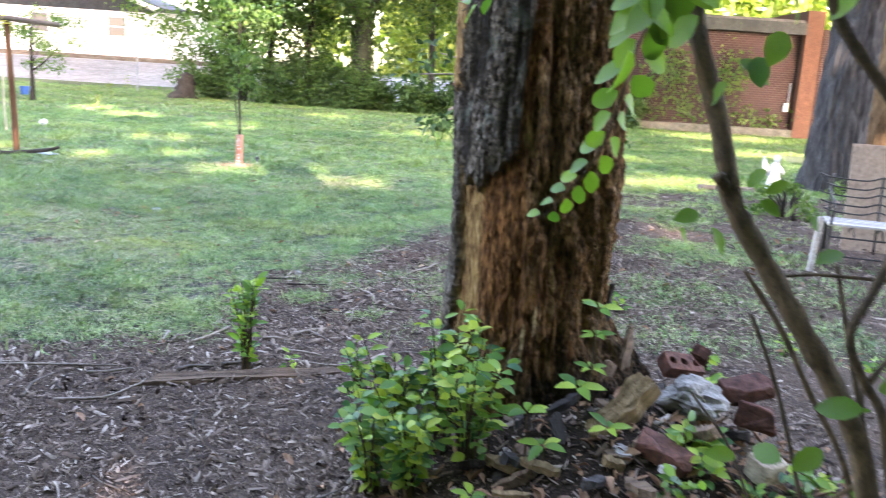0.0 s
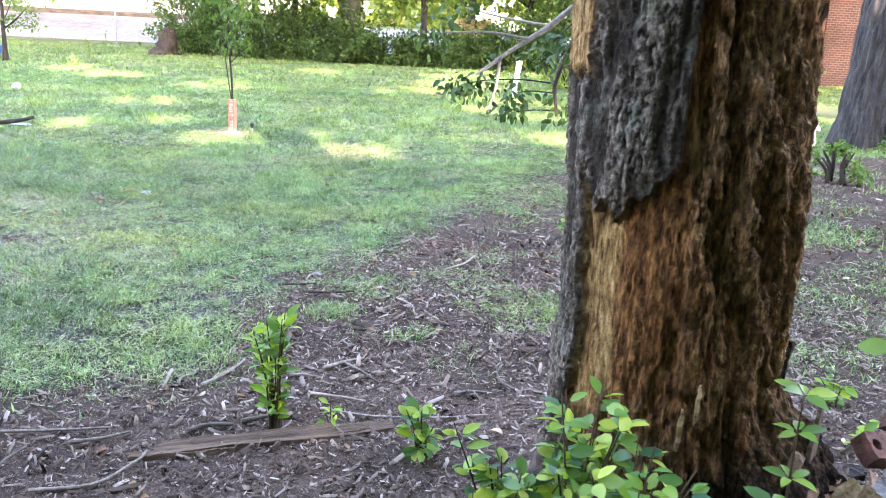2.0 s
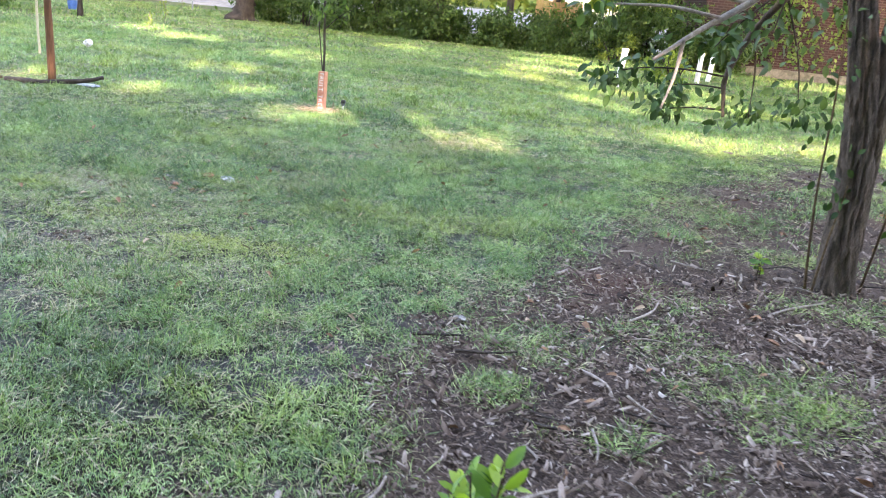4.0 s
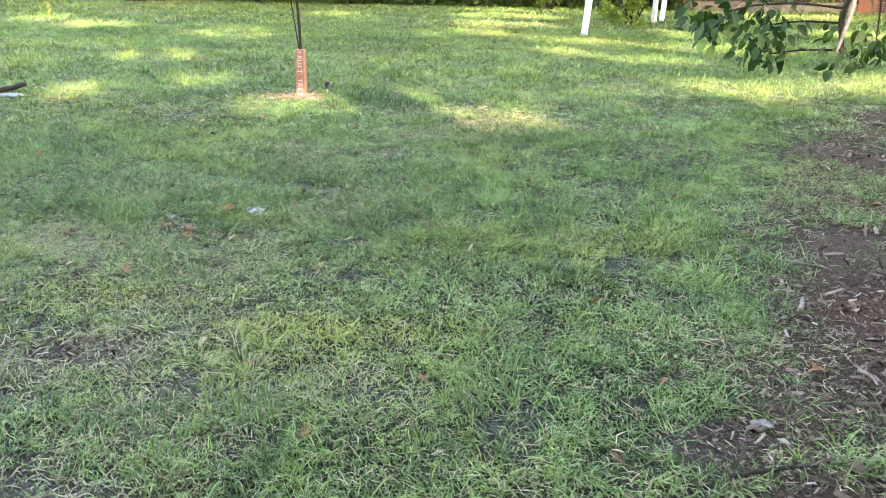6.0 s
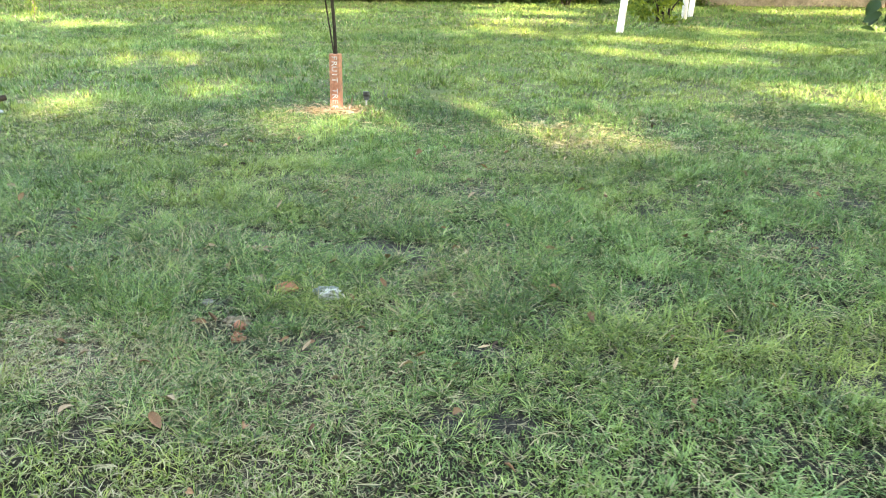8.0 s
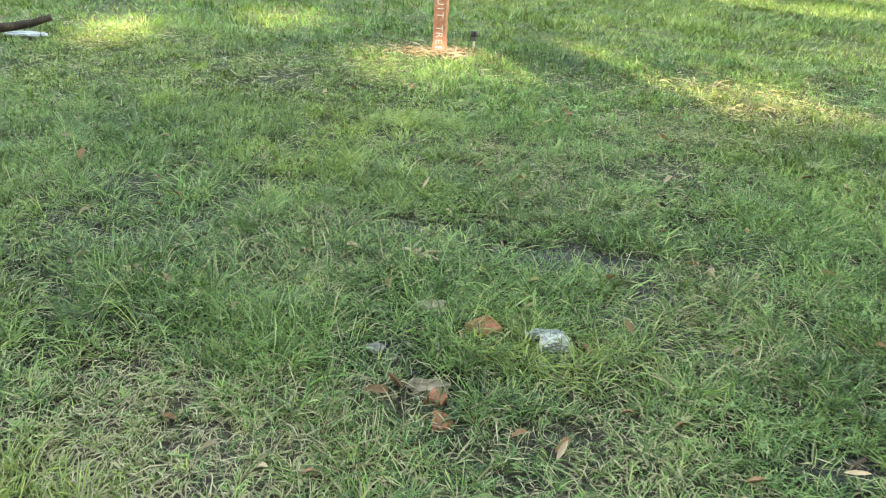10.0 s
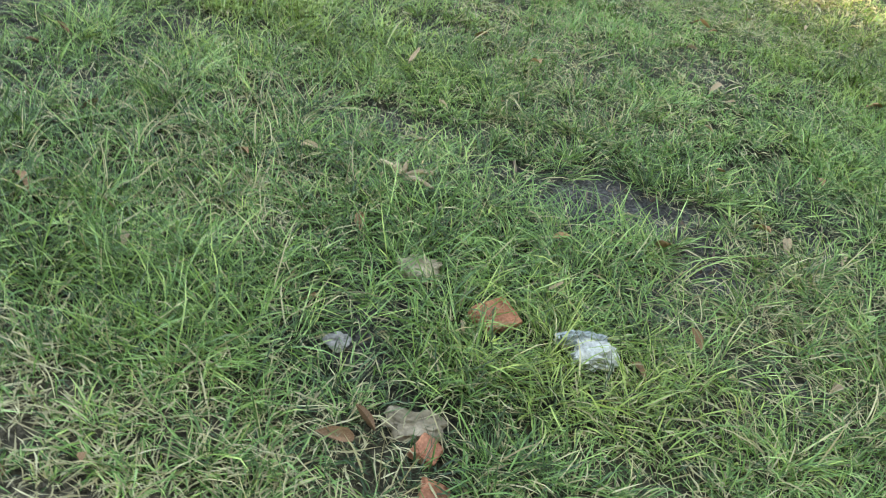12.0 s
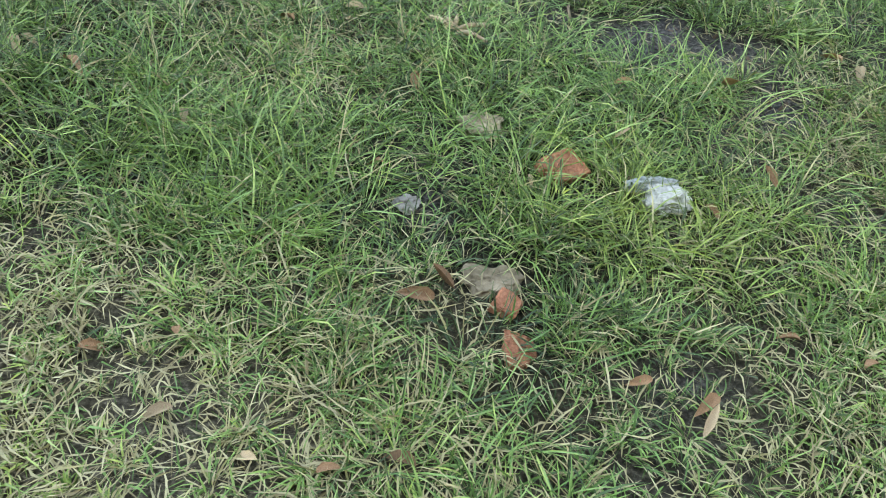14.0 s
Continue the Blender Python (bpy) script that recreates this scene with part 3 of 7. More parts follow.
def sow(zone, per_m2, hole=None, power=1.0):
    """Scattered root places in a rectangle, thinned by the cover and by the slanting side of the yard."""
    x0, x1, y0, y1 = zone
    n = int((x1 - x0) * (y1 - y0) * per_m2)
    x, y = RNG.uniform(x0, x1, n), RNG.uniform(y0, y1, n)
    keep = RNG.random(n) < cover(x, y) ** power * 1.1
    keep &= RNG.random(n) < 1 - 0.7 * aside(x, y)
    if hole:
        keep &= ~((x > hole[0]) & (x < hole[1]) & (y > hole[2]) & (y < hole[3]))
    return x[keep], y[keep]


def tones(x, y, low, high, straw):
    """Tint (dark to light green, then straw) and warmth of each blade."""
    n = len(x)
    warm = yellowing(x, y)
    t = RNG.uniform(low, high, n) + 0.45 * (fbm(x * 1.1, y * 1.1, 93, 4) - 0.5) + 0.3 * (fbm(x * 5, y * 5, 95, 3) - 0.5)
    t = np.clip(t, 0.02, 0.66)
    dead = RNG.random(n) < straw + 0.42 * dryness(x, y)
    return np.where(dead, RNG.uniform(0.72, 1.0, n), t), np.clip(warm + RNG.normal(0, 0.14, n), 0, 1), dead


def blades(zone, per_m2, high, wide, hole=None, straw=0.1, joints=2, lean=(1.0, 0.4), low=0.12, top=0.6):
    """Single grass blades: one bent diamond each, or one plain sliver where the lawn lies far off."""
    x, y = sow(zone, per_m2, hole)
    n = len(x)
    tint, warm, dead = tones(x, y, low, top, straw)
    tall = smooth(0.35, 0.7, fbm(x * 2.3, y * 2.3, 71, 3))
    h = high * RNG.uniform(0.45, 1.15, n) * (0.65 + 0.7 * tall)
    f1, _, own = worley(x * 8, y * 8, 81)
    a = 2 * np.pi * own + RNG.normal(0, 1.3, n)
    h = h * (0.7 + 0.6 * own)
    # each clump has its own tone; shade in the gaps between clumps is tinted in
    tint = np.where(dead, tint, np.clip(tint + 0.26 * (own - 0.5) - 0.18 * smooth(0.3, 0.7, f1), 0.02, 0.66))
    th = np.clip(RNG.normal(*lean, n), 0.1, 1.5)
    h, th = np.where(dead, h * 0.75, h), np.where(dead, np.clip(th + 0.35, 0, 1.5), th)
    base = np.stack([x, y, gz(x, y) - 0.004 - 0.014 * (1 - cover(x, y)) * (y > 2.5)], -1)
    out = np.stack([np.cos(a), np.sin(a), np.zeros(n)], -1)
    side = np.stack([-np.sin(a), np.cos(a), RNG.normal(0, 0.25, n)], -1) * (wide * RNG.uniform(0.6, 1.25, n) / 2)[:, None]
    up = np.array([0, 0, 1.0])
    if joints == 1:
        tip = base + (out * np.sin(th)[:, None] + up * np.cos(th)[:, None]) * h[:, None]
        v = np.stack([base - side, base + side, tip], 1).reshape(-1, 3)
        return v, np.arange(3 * n).reshape(-1, 3), np.repeat(tint, 3), np.repeat(warm, 3)
    t1, t2 = th * 0.6, np.minimum(th * 1.5, 1.9)
    p1 = base + (out * np.sin(t1)[:, None] + up * np.cos(t1)[:, None]) * (h * 0.45)[:, None]
    p2 = p1 + (out * np.sin(t2)[:, None] + up * np.cos(t2)[:, None]) * (h * 0.55)[:, None]
    p2[:, 2] = np.maximum(p2[:, 2], base[:, 2] + 0.007)
    v = np.stack([base, p1 - side, p1 + side, p2], 1).reshape(-1, 3)
    f = (np.arange(n)[:, None, None] * 4 + np.array([(0, 2, 1), (1, 2, 3)])[None]).reshape(-1, 3)
    return v, f, np.repeat(tint, 4), np.repeat(warm, 4)


def straw_layer(zone, per_m2, long, wide, hole=None):
    """Dead blades lying flat and tangled on the soil under the grass."""
    x, y = sow(zone, per_m2, hole, 0.35)
    keep = RNG.random(len(x)) < 0.3 + 0.6 * dryness(x, y)
    x, y = x[keep], y[keep]
    n = len(x)
    a, ln, c = RNG.uniform(0, 6.28, n), long * np.exp(RNG.normal(0, 0.4, n)), RNG.normal(0, 0.5, n)
    d1, d2 = np.stack([np.cos(a), np.sin(a), RNG.normal(0.12, 0.15, n)], -1), np.stack([np.cos(a + c), np.sin(a + c), RNG.normal(-0.05, 0.12, n)], -1)
    base = np.stack([x, y, gz(x, y) + RNG.uniform(0.0, 0.016, n) - 0.01 * (1 - cover(x, y))], -1)
    p1 = base + d1 * (ln * 0.5)[:, None]
    p2 = p1 + d2 * (ln * 0.5)[:, None]
    side = np.stack([-np.sin(a), np.cos(a), RNG.normal(0, 0.4, n)], -1) * (wide * RNG.uniform(0.6, 1.3, n) / 2)[:, None]
    v = np.stack([base, p1 - side, p1 + side, p2], 1).reshape(-1, 3)
    f = (np.arange(n)[:, None, None] * 4 + np.array([(0, 2, 1), (1, 2, 3)])[None]).reshape(-1, 3)
    return v, f, np.repeat(RNG.uniform(0.72, 1.0, n), 4), np.zeros(4 * n)


CLEAR = ((-1.685, 6.2, 0.055), (-1.8, 5.79, 0.042), (-1.505, 6.135, 0.05), (-1.82, 6.32, 0.035), (-1.83, 5.92, 0.04), (-1.86, 6.64, 0.045), (-1.57, 5.65, 0.03), (-0.96, 6.66, 0.04), (-1.96, 6.09, 0.03), (-1.9, 5.87, 0.05))


def tufts(zone, per_m2, count, long, wide, hole=None, tone=(0.2, 0.6), stand=(0.2, 0.9), bow=(0.5, 1.4), spread=0.02, lift=0.0, straw=0.06):
    """Arching blades that radiate from tuft centres."""
    x, y = sow(zone, per_m2, hole)
    keep = np.ones(len(x), dtype=bool)
    for cx, cy, cr in CLEAR:
        keep &= np.hypot(x - cx, (y - cy) * 0.8 + 0.02) > cr
    x, y = x[keep], y[keep]
    size = (1 - 0.35 * dryness(x, y)) * RNG.uniform(0.5, 1.25, len(x)) * (0.65 + 0.7 * smooth(0.35, 0.65, fbm(x * 2.1, y * 2.1, 71, 3)))
    way, own, drop = RNG.uniform(0, 6.28, len(x)), RNG.uniform(-0.12, 0.12, len(x)), RNG.uniform(0.75, 1.25, len(x)) * lift
    x, y, size, way, own, drop = (np.repeat(q, count) for q in (x, y, size, way, own, drop))
    n = len(x)
    a = RNG.uniform(0, 6.28, n)
    off = spread * size * np.abs(RNG.normal(0, 1, n))
    ox, oy = np.cos(a) + 0.45 * np.cos(way) + RNG.normal(0, 0.25, n), np.sin(a) + 0.45 * np.sin(way) + RNG.normal(0, 0.25, n)
    k = np.hypot(ox, oy) + 1e-6
    out = np.stack([ox / k, oy / k, np.zeros(n)], -1)
    turn = RNG.normal(0, 0.6, n)
    side = np.stack([-out[:, 1] * np.cos(turn), out[:, 0] * np.cos(turn), np.sin(turn)], -1) * (wide * RNG.uniform(0.6, 1.3, n) / 2)[:, None]
    bx, by = x + off * np.cos(a), y + off * np.sin(a)
    base = np.stack([bx, by, gz(bx, by) - 0.004 + drop], -1)
    h = long * size * RNG.uniform(0.5, 1.2, n)
    th0 = RNG.uniform(*stand, n)
    th1 = th0 + RNG.uniform(*bow, n)
    swirl = RNG.normal(0, 0.5, n)
    rows, p = [base], base
    for s in (0.2, 0.6, 1.0):
        th = np.minimum(th0 + (th1 - th0) * s, 2.1)
        cs, sn = np.cos(swirl * s), np.sin(swirl * s)
        o = np.stack([out[:, 0] * cs - out[:, 1] * sn, out[:, 0] * sn + out[:, 1] * cs, np.zeros(n)], -1)
        p = p + (o * np.sin(th)[:, None] + np.array([0, 0, 1.0]) * np.cos(th)[:, None]) * (h * 0.34)[:, None]
        p[:, 2] = np.maximum(p[:, 2], base[:, 2] - drop + 0.01)
        rows.append(p)
    v = np.stack([rows[0], rows[1] + side, rows[1] - side, rows[2] + side * 0.85, rows[2] - side * 0.85, rows[3]], 1).reshape(-1, 3)
    f = (np.arange(n)[:, None, None] * 6 + np.array([(0, 1, 2), (2, 1, 3), (2, 3, 4), (4, 3, 5)])[None]).reshape(-1, 3)
    t, warm, dead = tones(x, y, *tone, straw)
    t = np.where(dead, t, np.clip(t + own, 0.02, max(tone[1], 0.64)))
    return v, f, np.repeat(t, 6), np.repeat(warm, 6)


def lawn_sheet(label, *zones):
    v, f, t, w, n = [], [], [], [], 0
    for make, *z in zones:
        a, b, c, d = make(*z)
        v.append(a), f.append(b + n), t.append(c), w.append(d)
        n += len(a)
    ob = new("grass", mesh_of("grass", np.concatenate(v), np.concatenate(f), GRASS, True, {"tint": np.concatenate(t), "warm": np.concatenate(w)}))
    tagged(ob, label, "grass", kind="stuff")


NEAR = (-3.3, -0.4, 5.15, 7.4)
MIDDLE = (-4.6, 2.8, 1.9, 8.6)
BEYOND = (-6.4, 4.6, 1.9, 10.8)
OUTER = (-14.5, 9.5, 0.5, 20.0)
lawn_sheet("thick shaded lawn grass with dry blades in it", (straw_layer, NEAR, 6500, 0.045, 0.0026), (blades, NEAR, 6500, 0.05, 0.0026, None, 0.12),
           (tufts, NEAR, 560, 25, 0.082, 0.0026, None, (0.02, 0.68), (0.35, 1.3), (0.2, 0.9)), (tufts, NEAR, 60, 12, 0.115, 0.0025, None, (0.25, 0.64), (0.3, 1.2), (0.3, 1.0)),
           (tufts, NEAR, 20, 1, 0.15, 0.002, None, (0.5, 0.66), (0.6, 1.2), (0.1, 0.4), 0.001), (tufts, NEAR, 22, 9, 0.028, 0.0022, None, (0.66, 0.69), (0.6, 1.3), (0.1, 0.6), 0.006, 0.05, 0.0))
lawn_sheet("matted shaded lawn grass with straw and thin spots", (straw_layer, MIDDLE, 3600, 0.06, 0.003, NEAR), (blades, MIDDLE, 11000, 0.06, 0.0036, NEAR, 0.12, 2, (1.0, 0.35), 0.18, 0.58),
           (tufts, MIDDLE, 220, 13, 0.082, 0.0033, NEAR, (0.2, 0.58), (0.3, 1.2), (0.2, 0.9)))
lawn_sheet("pale green lawn grass further out", (blades, BEYOND, 7000, 0.07, 0.0062, MIDDLE, 0.2, 2, (1.0, 0.35), 0.2, 0.62), (straw_layer, BEYOND, 900, 0.09, 0.006, MIDDLE),
           (blades, OUTER, 2600, 0.075, 0.014, BEYOND, 0.24, 1, (0.95, 0.3), 0.32, 0.6), (blades, (-26, 20, 20, 37), 330, 0.09, 0.034, None, 0.18, 1, (0.9, 0.3), 0.34, 0.58))

# ---------------------------------------------------------------- loose mulch
def chips(n, x0, x1, y0, y1, size):
    x, y = RNG.uniform(x0, x1, n), RNG.uniform(y0, y1, n)
    side = lawn_side(x, y) + 0.6 * (fbm(x * 1.6, y * 1.6, 21, 4) - 0.5)
    keep = ((side < 0.12) & (RNG.random(n) < 0.3 + 0.7 * smooth(4.2, 2.6, y - 0.4 * x))) | ((cover(x, y) < 0.25) & (RNG.random(n) < 0.5) & (y > 2))
    rim = np.minimum(np.minimum(x - x0, x1 - x), np.minimum(y - y0, y1 - y))
    keep &= RNG.random(n) < smooth(0, 1.0, rim)
    keep &= ~((np.hypot(x - 2.05, (y - 0.7) * 1.1) < 0.75) & (RNG.random(n) < 0.3))
    x, y = x[keep], y[keep]
    n = len(x)
    a, tilt = RNG.uniform(0, 2 * np.pi, n), RNG.normal(0, 0.4, n)
    long = np.minimum(size * np.exp(RNG.normal(0, 0.55, n)), np.where(cover(x, y) > 0.02, 0.05, 0.13))
    wide = np.minimum(long * RNG.uniform(0.08, 0.36, n), 0.022)
    high = wide * RNG.uniform(0.2, 0.8, n)
    d = np.stack([np.cos(a) * np.cos(tilt), np.sin(a) * np.cos(tilt), np.sin(tilt)], -1) * long[:, None] / 2
    s = np.stack([-np.sin(a), np.cos(a), RNG.normal(0, 0.25, n)], -1) * wide[:, None] / 2
    u = np.array([0, 0, 1.0])[None] * high[:, None]
    c = np.stack([x, y, gz(x, y) + RNG.uniform(-0.004, 0.014, n)], -1)
    j = lambda: RNG.uniform(0.6, 1.1, (n, 1))
    v = np.stack([c - d * j() - s, c - d * j() + s, c + d * j() + s * j(), c + d * j() - s * j(), c - d * 0.9 + u, c + d * 0.9 + u], 1).reshape(-1, 3)
    f = (np.arange(n)[:, None, None] * 6 + np.array([(0, 4, 3), (3, 4, 5), (1, 2, 4), (2, 5, 4), (0, 1, 4), (2, 3, 5)])[None]).reshape(-1, 3)
    return v, f


v1, f1 = chips(210000, -3.2, 4.0, -1.3, 5.6, 0.019)
v2, f2 = chips(8000, -3.2, 3.8, -0.9, 7.0, 0.04)
v3, f3 = chips(26000, 1.0, 8.0, 2.5, 11.0, 0.034)
v4, f4 = chips(9000, -3.0, -0.2, 5.4, 7.9, 0.012)
sheets, shift = ((v1, f1), (v2, f2), (v3, f3), (v4, f4)), np.cumsum([0, len(v1), len(v2), len(v3)])
mulch = new("mulch", mesh_of("mulch", np.concatenate([q[0] for q in sheets]), np.concatenate([q[1] + k for q, k in zip(sheets, shift)]), CHIPS))
tagged(mulch, "dark mulch of wood chips and bark scraps", "mulch", kind="stuff")

# ---------------------------------------------------------------- the dead tree
SX, SY = 1.86, 1.05
FRONT = math.atan2(-2.73, -0.58)


def dead_trunk():
    na, nz, top = 420, 560, 3.3
    ang, zz = np.meshgrid(np.arange(na) * 2 * np.pi / na, np.linspace(-0.1, top, nz))
    phi = (ang + np.pi) % (2 * np.pi) - np.pi          # 0 faces the lens of the path's start, left negative
    u = 0.5 + 0.5 * np.sin(np.clip(phi, -np.pi / 2, np.pi / 2))
    back = (np.abs(phi) > np.pi / 2).astype(float)
    wx = phi * 0.36
    jag = 0.2 * (fbm(wx * 11, zz * 2.5, 5, 4) - 0.5)
    # how low the bark reaches, round the trunk
    low = np.interp(u, [0, 0.06, 0.12, 0.2, 0.26, 0.38, 0.43, 0.47, 0.52, 1], [1.22, 1.24, 1.16, 1.14, 1.24, 1.25, 1.32, 1.6, 1.85, 2.6])
    low = np.where(back > 0, np.where(phi < 0, 0.35, 1.9), low)
    bark = smooth(-0.02, 0.02, zz + jag * 0.8 + 0.05 * (fbm(wx * 40, zz * 12, 38, 3) - 0.5) - low)
    plate = (u < 0.08 + 0.07 * (fbm(zz * 9, wx * 3, 6, 3) - 0.5)) & (zz < 1.3) & (zz > 0.38 + jag * 0.5)
    bark = np.maximum(bark, plate * 1.0)
    upper = smooth(0.12, 0.09, u + 0.3 * jag) * smooth(1.5, 1.54, zz + 0.6 * jag) * (phi < 0) * (phi > -2.3)      # bare wood over the bark's band
    bark = bark * (1 - upper)
    pale = smooth(0.25, 0.14, u + jag * 0.5) * smooth(0.6, 0.9, zz + jag) * smooth(1.75, 1.3, zz) * (0.2 + 0.7 * smooth(0.42, 0.62, fbm(wx * 22, zz * 6, 27, 4)))
    pale = np.maximum(pale, 0.8 * smooth(0.1, 0.04, np.hypot((u - 0.56) / 1.2, (zz - 1.36) / 1.3) + jag * 0.25))
    pale = np.maximum(pale, 0.75 * smooth(0.55, 0.68, fbm(wx * 30, zz * 4, 15, 4)) * smooth(0.45, 0.75, u))
    pale = np.maximum(pale, upper * (0.45 + 0.4 * fbm(wx * 30, zz * 10, 35, 3)))
    pale = np.maximum(pale, (0.3 + 0.5 * smooth(0.4, 0.6, fbm(wx * 16, zz * 4, 36, 3))) * smooth(0.26, 0.2, u) * smooth(0.07, 0.09, u) * smooth(1.25, 1.15, zz) * smooth(0.3, 0.5, zz))
    decay = smooth(0.46, 0.64, u + jag * 0.6) * (0.55 + 0.45 * smooth(0.35, 0.6, fbm(wx * 9, zz * 1.6, 25, 4)))
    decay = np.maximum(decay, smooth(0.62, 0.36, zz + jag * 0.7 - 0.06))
    decay = np.maximum(decay, smooth(0.1, 0.0, np.abs(u - 0.62 - 0.05 * np.sin(zz * 4)) - 0.03) * smooth(0.85, 1.15, zz))
    ember = smooth(0.42, 0.6, u) * smooth(0.95, 0.78, u) * smooth(1.05, 0.8, zz) * smooth(0.35, 0.5, zz)
    decay = decay * (1 - 0.7 * ember * smooth(0.5, 0.62, fbm(wx * 26, zz * 4, 29, 3)))
    # darker towards the foot, on the right-hand side only
    foot_dark = smooth(0.75, 0.35, zz + jag) * smooth(0.42, 0.6, u) * (1 - 0.8 * ember * smooth(0.5, 0.6, fbm(wx * 26, zz * 4, 29, 3)))
    # relief
    f1, f2, cell = worley(wx * 58 + 2.4 * fbm(wx * 14, zz * 7, 17, 4), zz * 15 + 2.2 * fbm(wx * 18, zz * 10, 19, 4), 7)
    gap = (f2 - f1) + 0.3 * (fbm(wx * 60, zz * 34, 20, 4) - 0.5)
    furrow = smooth(0.16, 0.03, np.abs(fbm(wx * 13, zz * 2.2, 22, 4) - 0.5))
    ridge = np.clip(gap * 6, 0, 1) * (1 - 0.8 * furrow)
    crack = np.maximum(smooth(0.15, 0.03, gap) * 0.8, furrow * 0.9)
    rough = 0.008 * ridge - 0.01 * furrow + 0.007 * cell + 0.014 * fbm(wx * 90, zz * 46, 9, 4) + 0.002
    fibre = 0.012 * fbm(wx * 45, zz * 4.5, 11, 4) + 0.010 * fbm(wx * 120, zz * 7, 12, 4) + 0.006 * fbm(wx * 40, zz * 22, 10, 3) - 0.03
    pits = -0.03 * smooth(0.6, 0.72, fbm(wx * 18, zz * 6, 14, 4)) - 0.012 * smooth(0.6, 0.7, fbm(wx * 60, zz * 24, 34, 3))
    deep = -0.045 * smooth(0.45, 0.72, fbm(wx * 16, zz * 3.6, 13, 4)) + 0.022 * fbm(wx * 40, zz * 9, 16, 4) + 0.03 * (fbm(wx * 55, zz * 34, 28, 4) - 0.5)
    hollow = -0.07 * smooth(0.07, 0.0, np.abs(u - 0.9)) * smooth(1.3, 1.5, zz) - 0.04 * smooth(0.05, 0.0, np.abs(u - 0.63)) * smooth(0.9, 1.2, zz)
    wood = fibre * (0.6 + 0.4 * smooth(0.4, 0.6, u)) - 0.008 * (u < 0.5) + pits * (1 - 0.6 * pale) * (0.4 + 0.6 * smooth(0.4, 0.6, u)) + (deep + hollow) * np.clip(decay + 0.3 * (u > 0.5), 0, 1)
    r = 0.336 + 0.03 * (fbm(wx * 3, zz * 1.2, 18, 3) - 0.5) + np.where(bark > 0.5, rough, wood)
    r += 0.04 * upper
    r += 0.06 * np.exp(-np.maximum(zz, 0) / 0.2) + 0.015 * smooth(0.9, 0.2, zz)
    r += (0.13 + 0.05 * fbm(wx * 30, zz * 12, 37, 4)) * smooth(0.66, 0.34, zz + jag) * smooth(0.72, 0.92, u) * (1 - 0.5 * back)
    r += 0.05 * smooth(0.55, 0.0, zz) * np.sin(phi * 5 + 1) ** 2
    r -= 0.012 * smooth(1.2, 2.2, zz)
    r *= np.where(zz > 2.8, 1 - 0.3 * smooth(2.8, 3.3, zz + 0.5 * jag), 1)
    a = FRONT + phi
    cx = 0.03 * smooth(0.7, 0.1, zz) - 0.035 * smooth(1.0, 1.9, zz)
    v = np.stack([cx + r * np.cos(a), r * np.sin(a), zz + np.where(zz > 3.25, 0.5 * jag, 0)], -1).reshape(-1, 3)
    i = (np.arange(nz - 1)[:, None] * na + np.arange(na)[None]).ravel()
    k = (np.arange(nz - 1)[:, None] * na + (np.arange(na) + 1)[None] % na).ravel()
    f = np.stack([i, k, k + na, i + na], -1)
    n = len(v)
    v = np.vstack([v, [(0, 0, 3.1)]])
    t = (nz - 1) * na
    cap = np.stack([t + np.arange(na), t + (np.arange(na) + 1) % na, np.full(na, n), np.full(na, n)], -1)[:, :3]
    tri = np.concatenate([f[:, [0, 1, 2]], f[:, [0, 2, 3]], cap])
    flat = lambda q: np.append(q.ravel(), 0)
    return mesh_of("trunk", v, tri, STUMP, False, {"bark": flat(bark), "pale": flat(pale), "decay": flat(np.clip(decay, 0, 1)), "ember": flat(ember), "crack": flat(crack), "foot_dark": flat(foot_dark)})


def slab(length, width, thick, seed, taper=0.7):
    """A rough sliver or plate of wood standing along z."""
    rg = np.random.default_rng(seed)
    n = 9
    v, f = [], []
    for i in range(n):
        s = i / (n - 1)
        w = width * (1 - taper * abs(2 * s - 1) ** 3) * rg.uniform(0.8, 1.1)
        th = thick * rg.uniform(0.6, 1.2)
        o = rg.uniform(-0.15, 0.15) * width
        v += [(-w / 2 + o, -th / 2, s * length), (o, -th * rg.uniform(0.6, 1.1), s * length), (w / 2 + o, -th / 2, s * length), (w / 2 + o, th / 2, s * length), (-w / 2 + o, th / 2, s * length)]
        if i:
            a, b = (i - 1) * 5, i * 5
            f += [(a + k, a + (k + 1) % 5, b + (k + 1) % 5, b + k) for k in range(5)]
    f += [(4, 3, 2, 1, 0), tuple((n - 1) * 5 + k for k in range(5))]
    return np.array(v), f


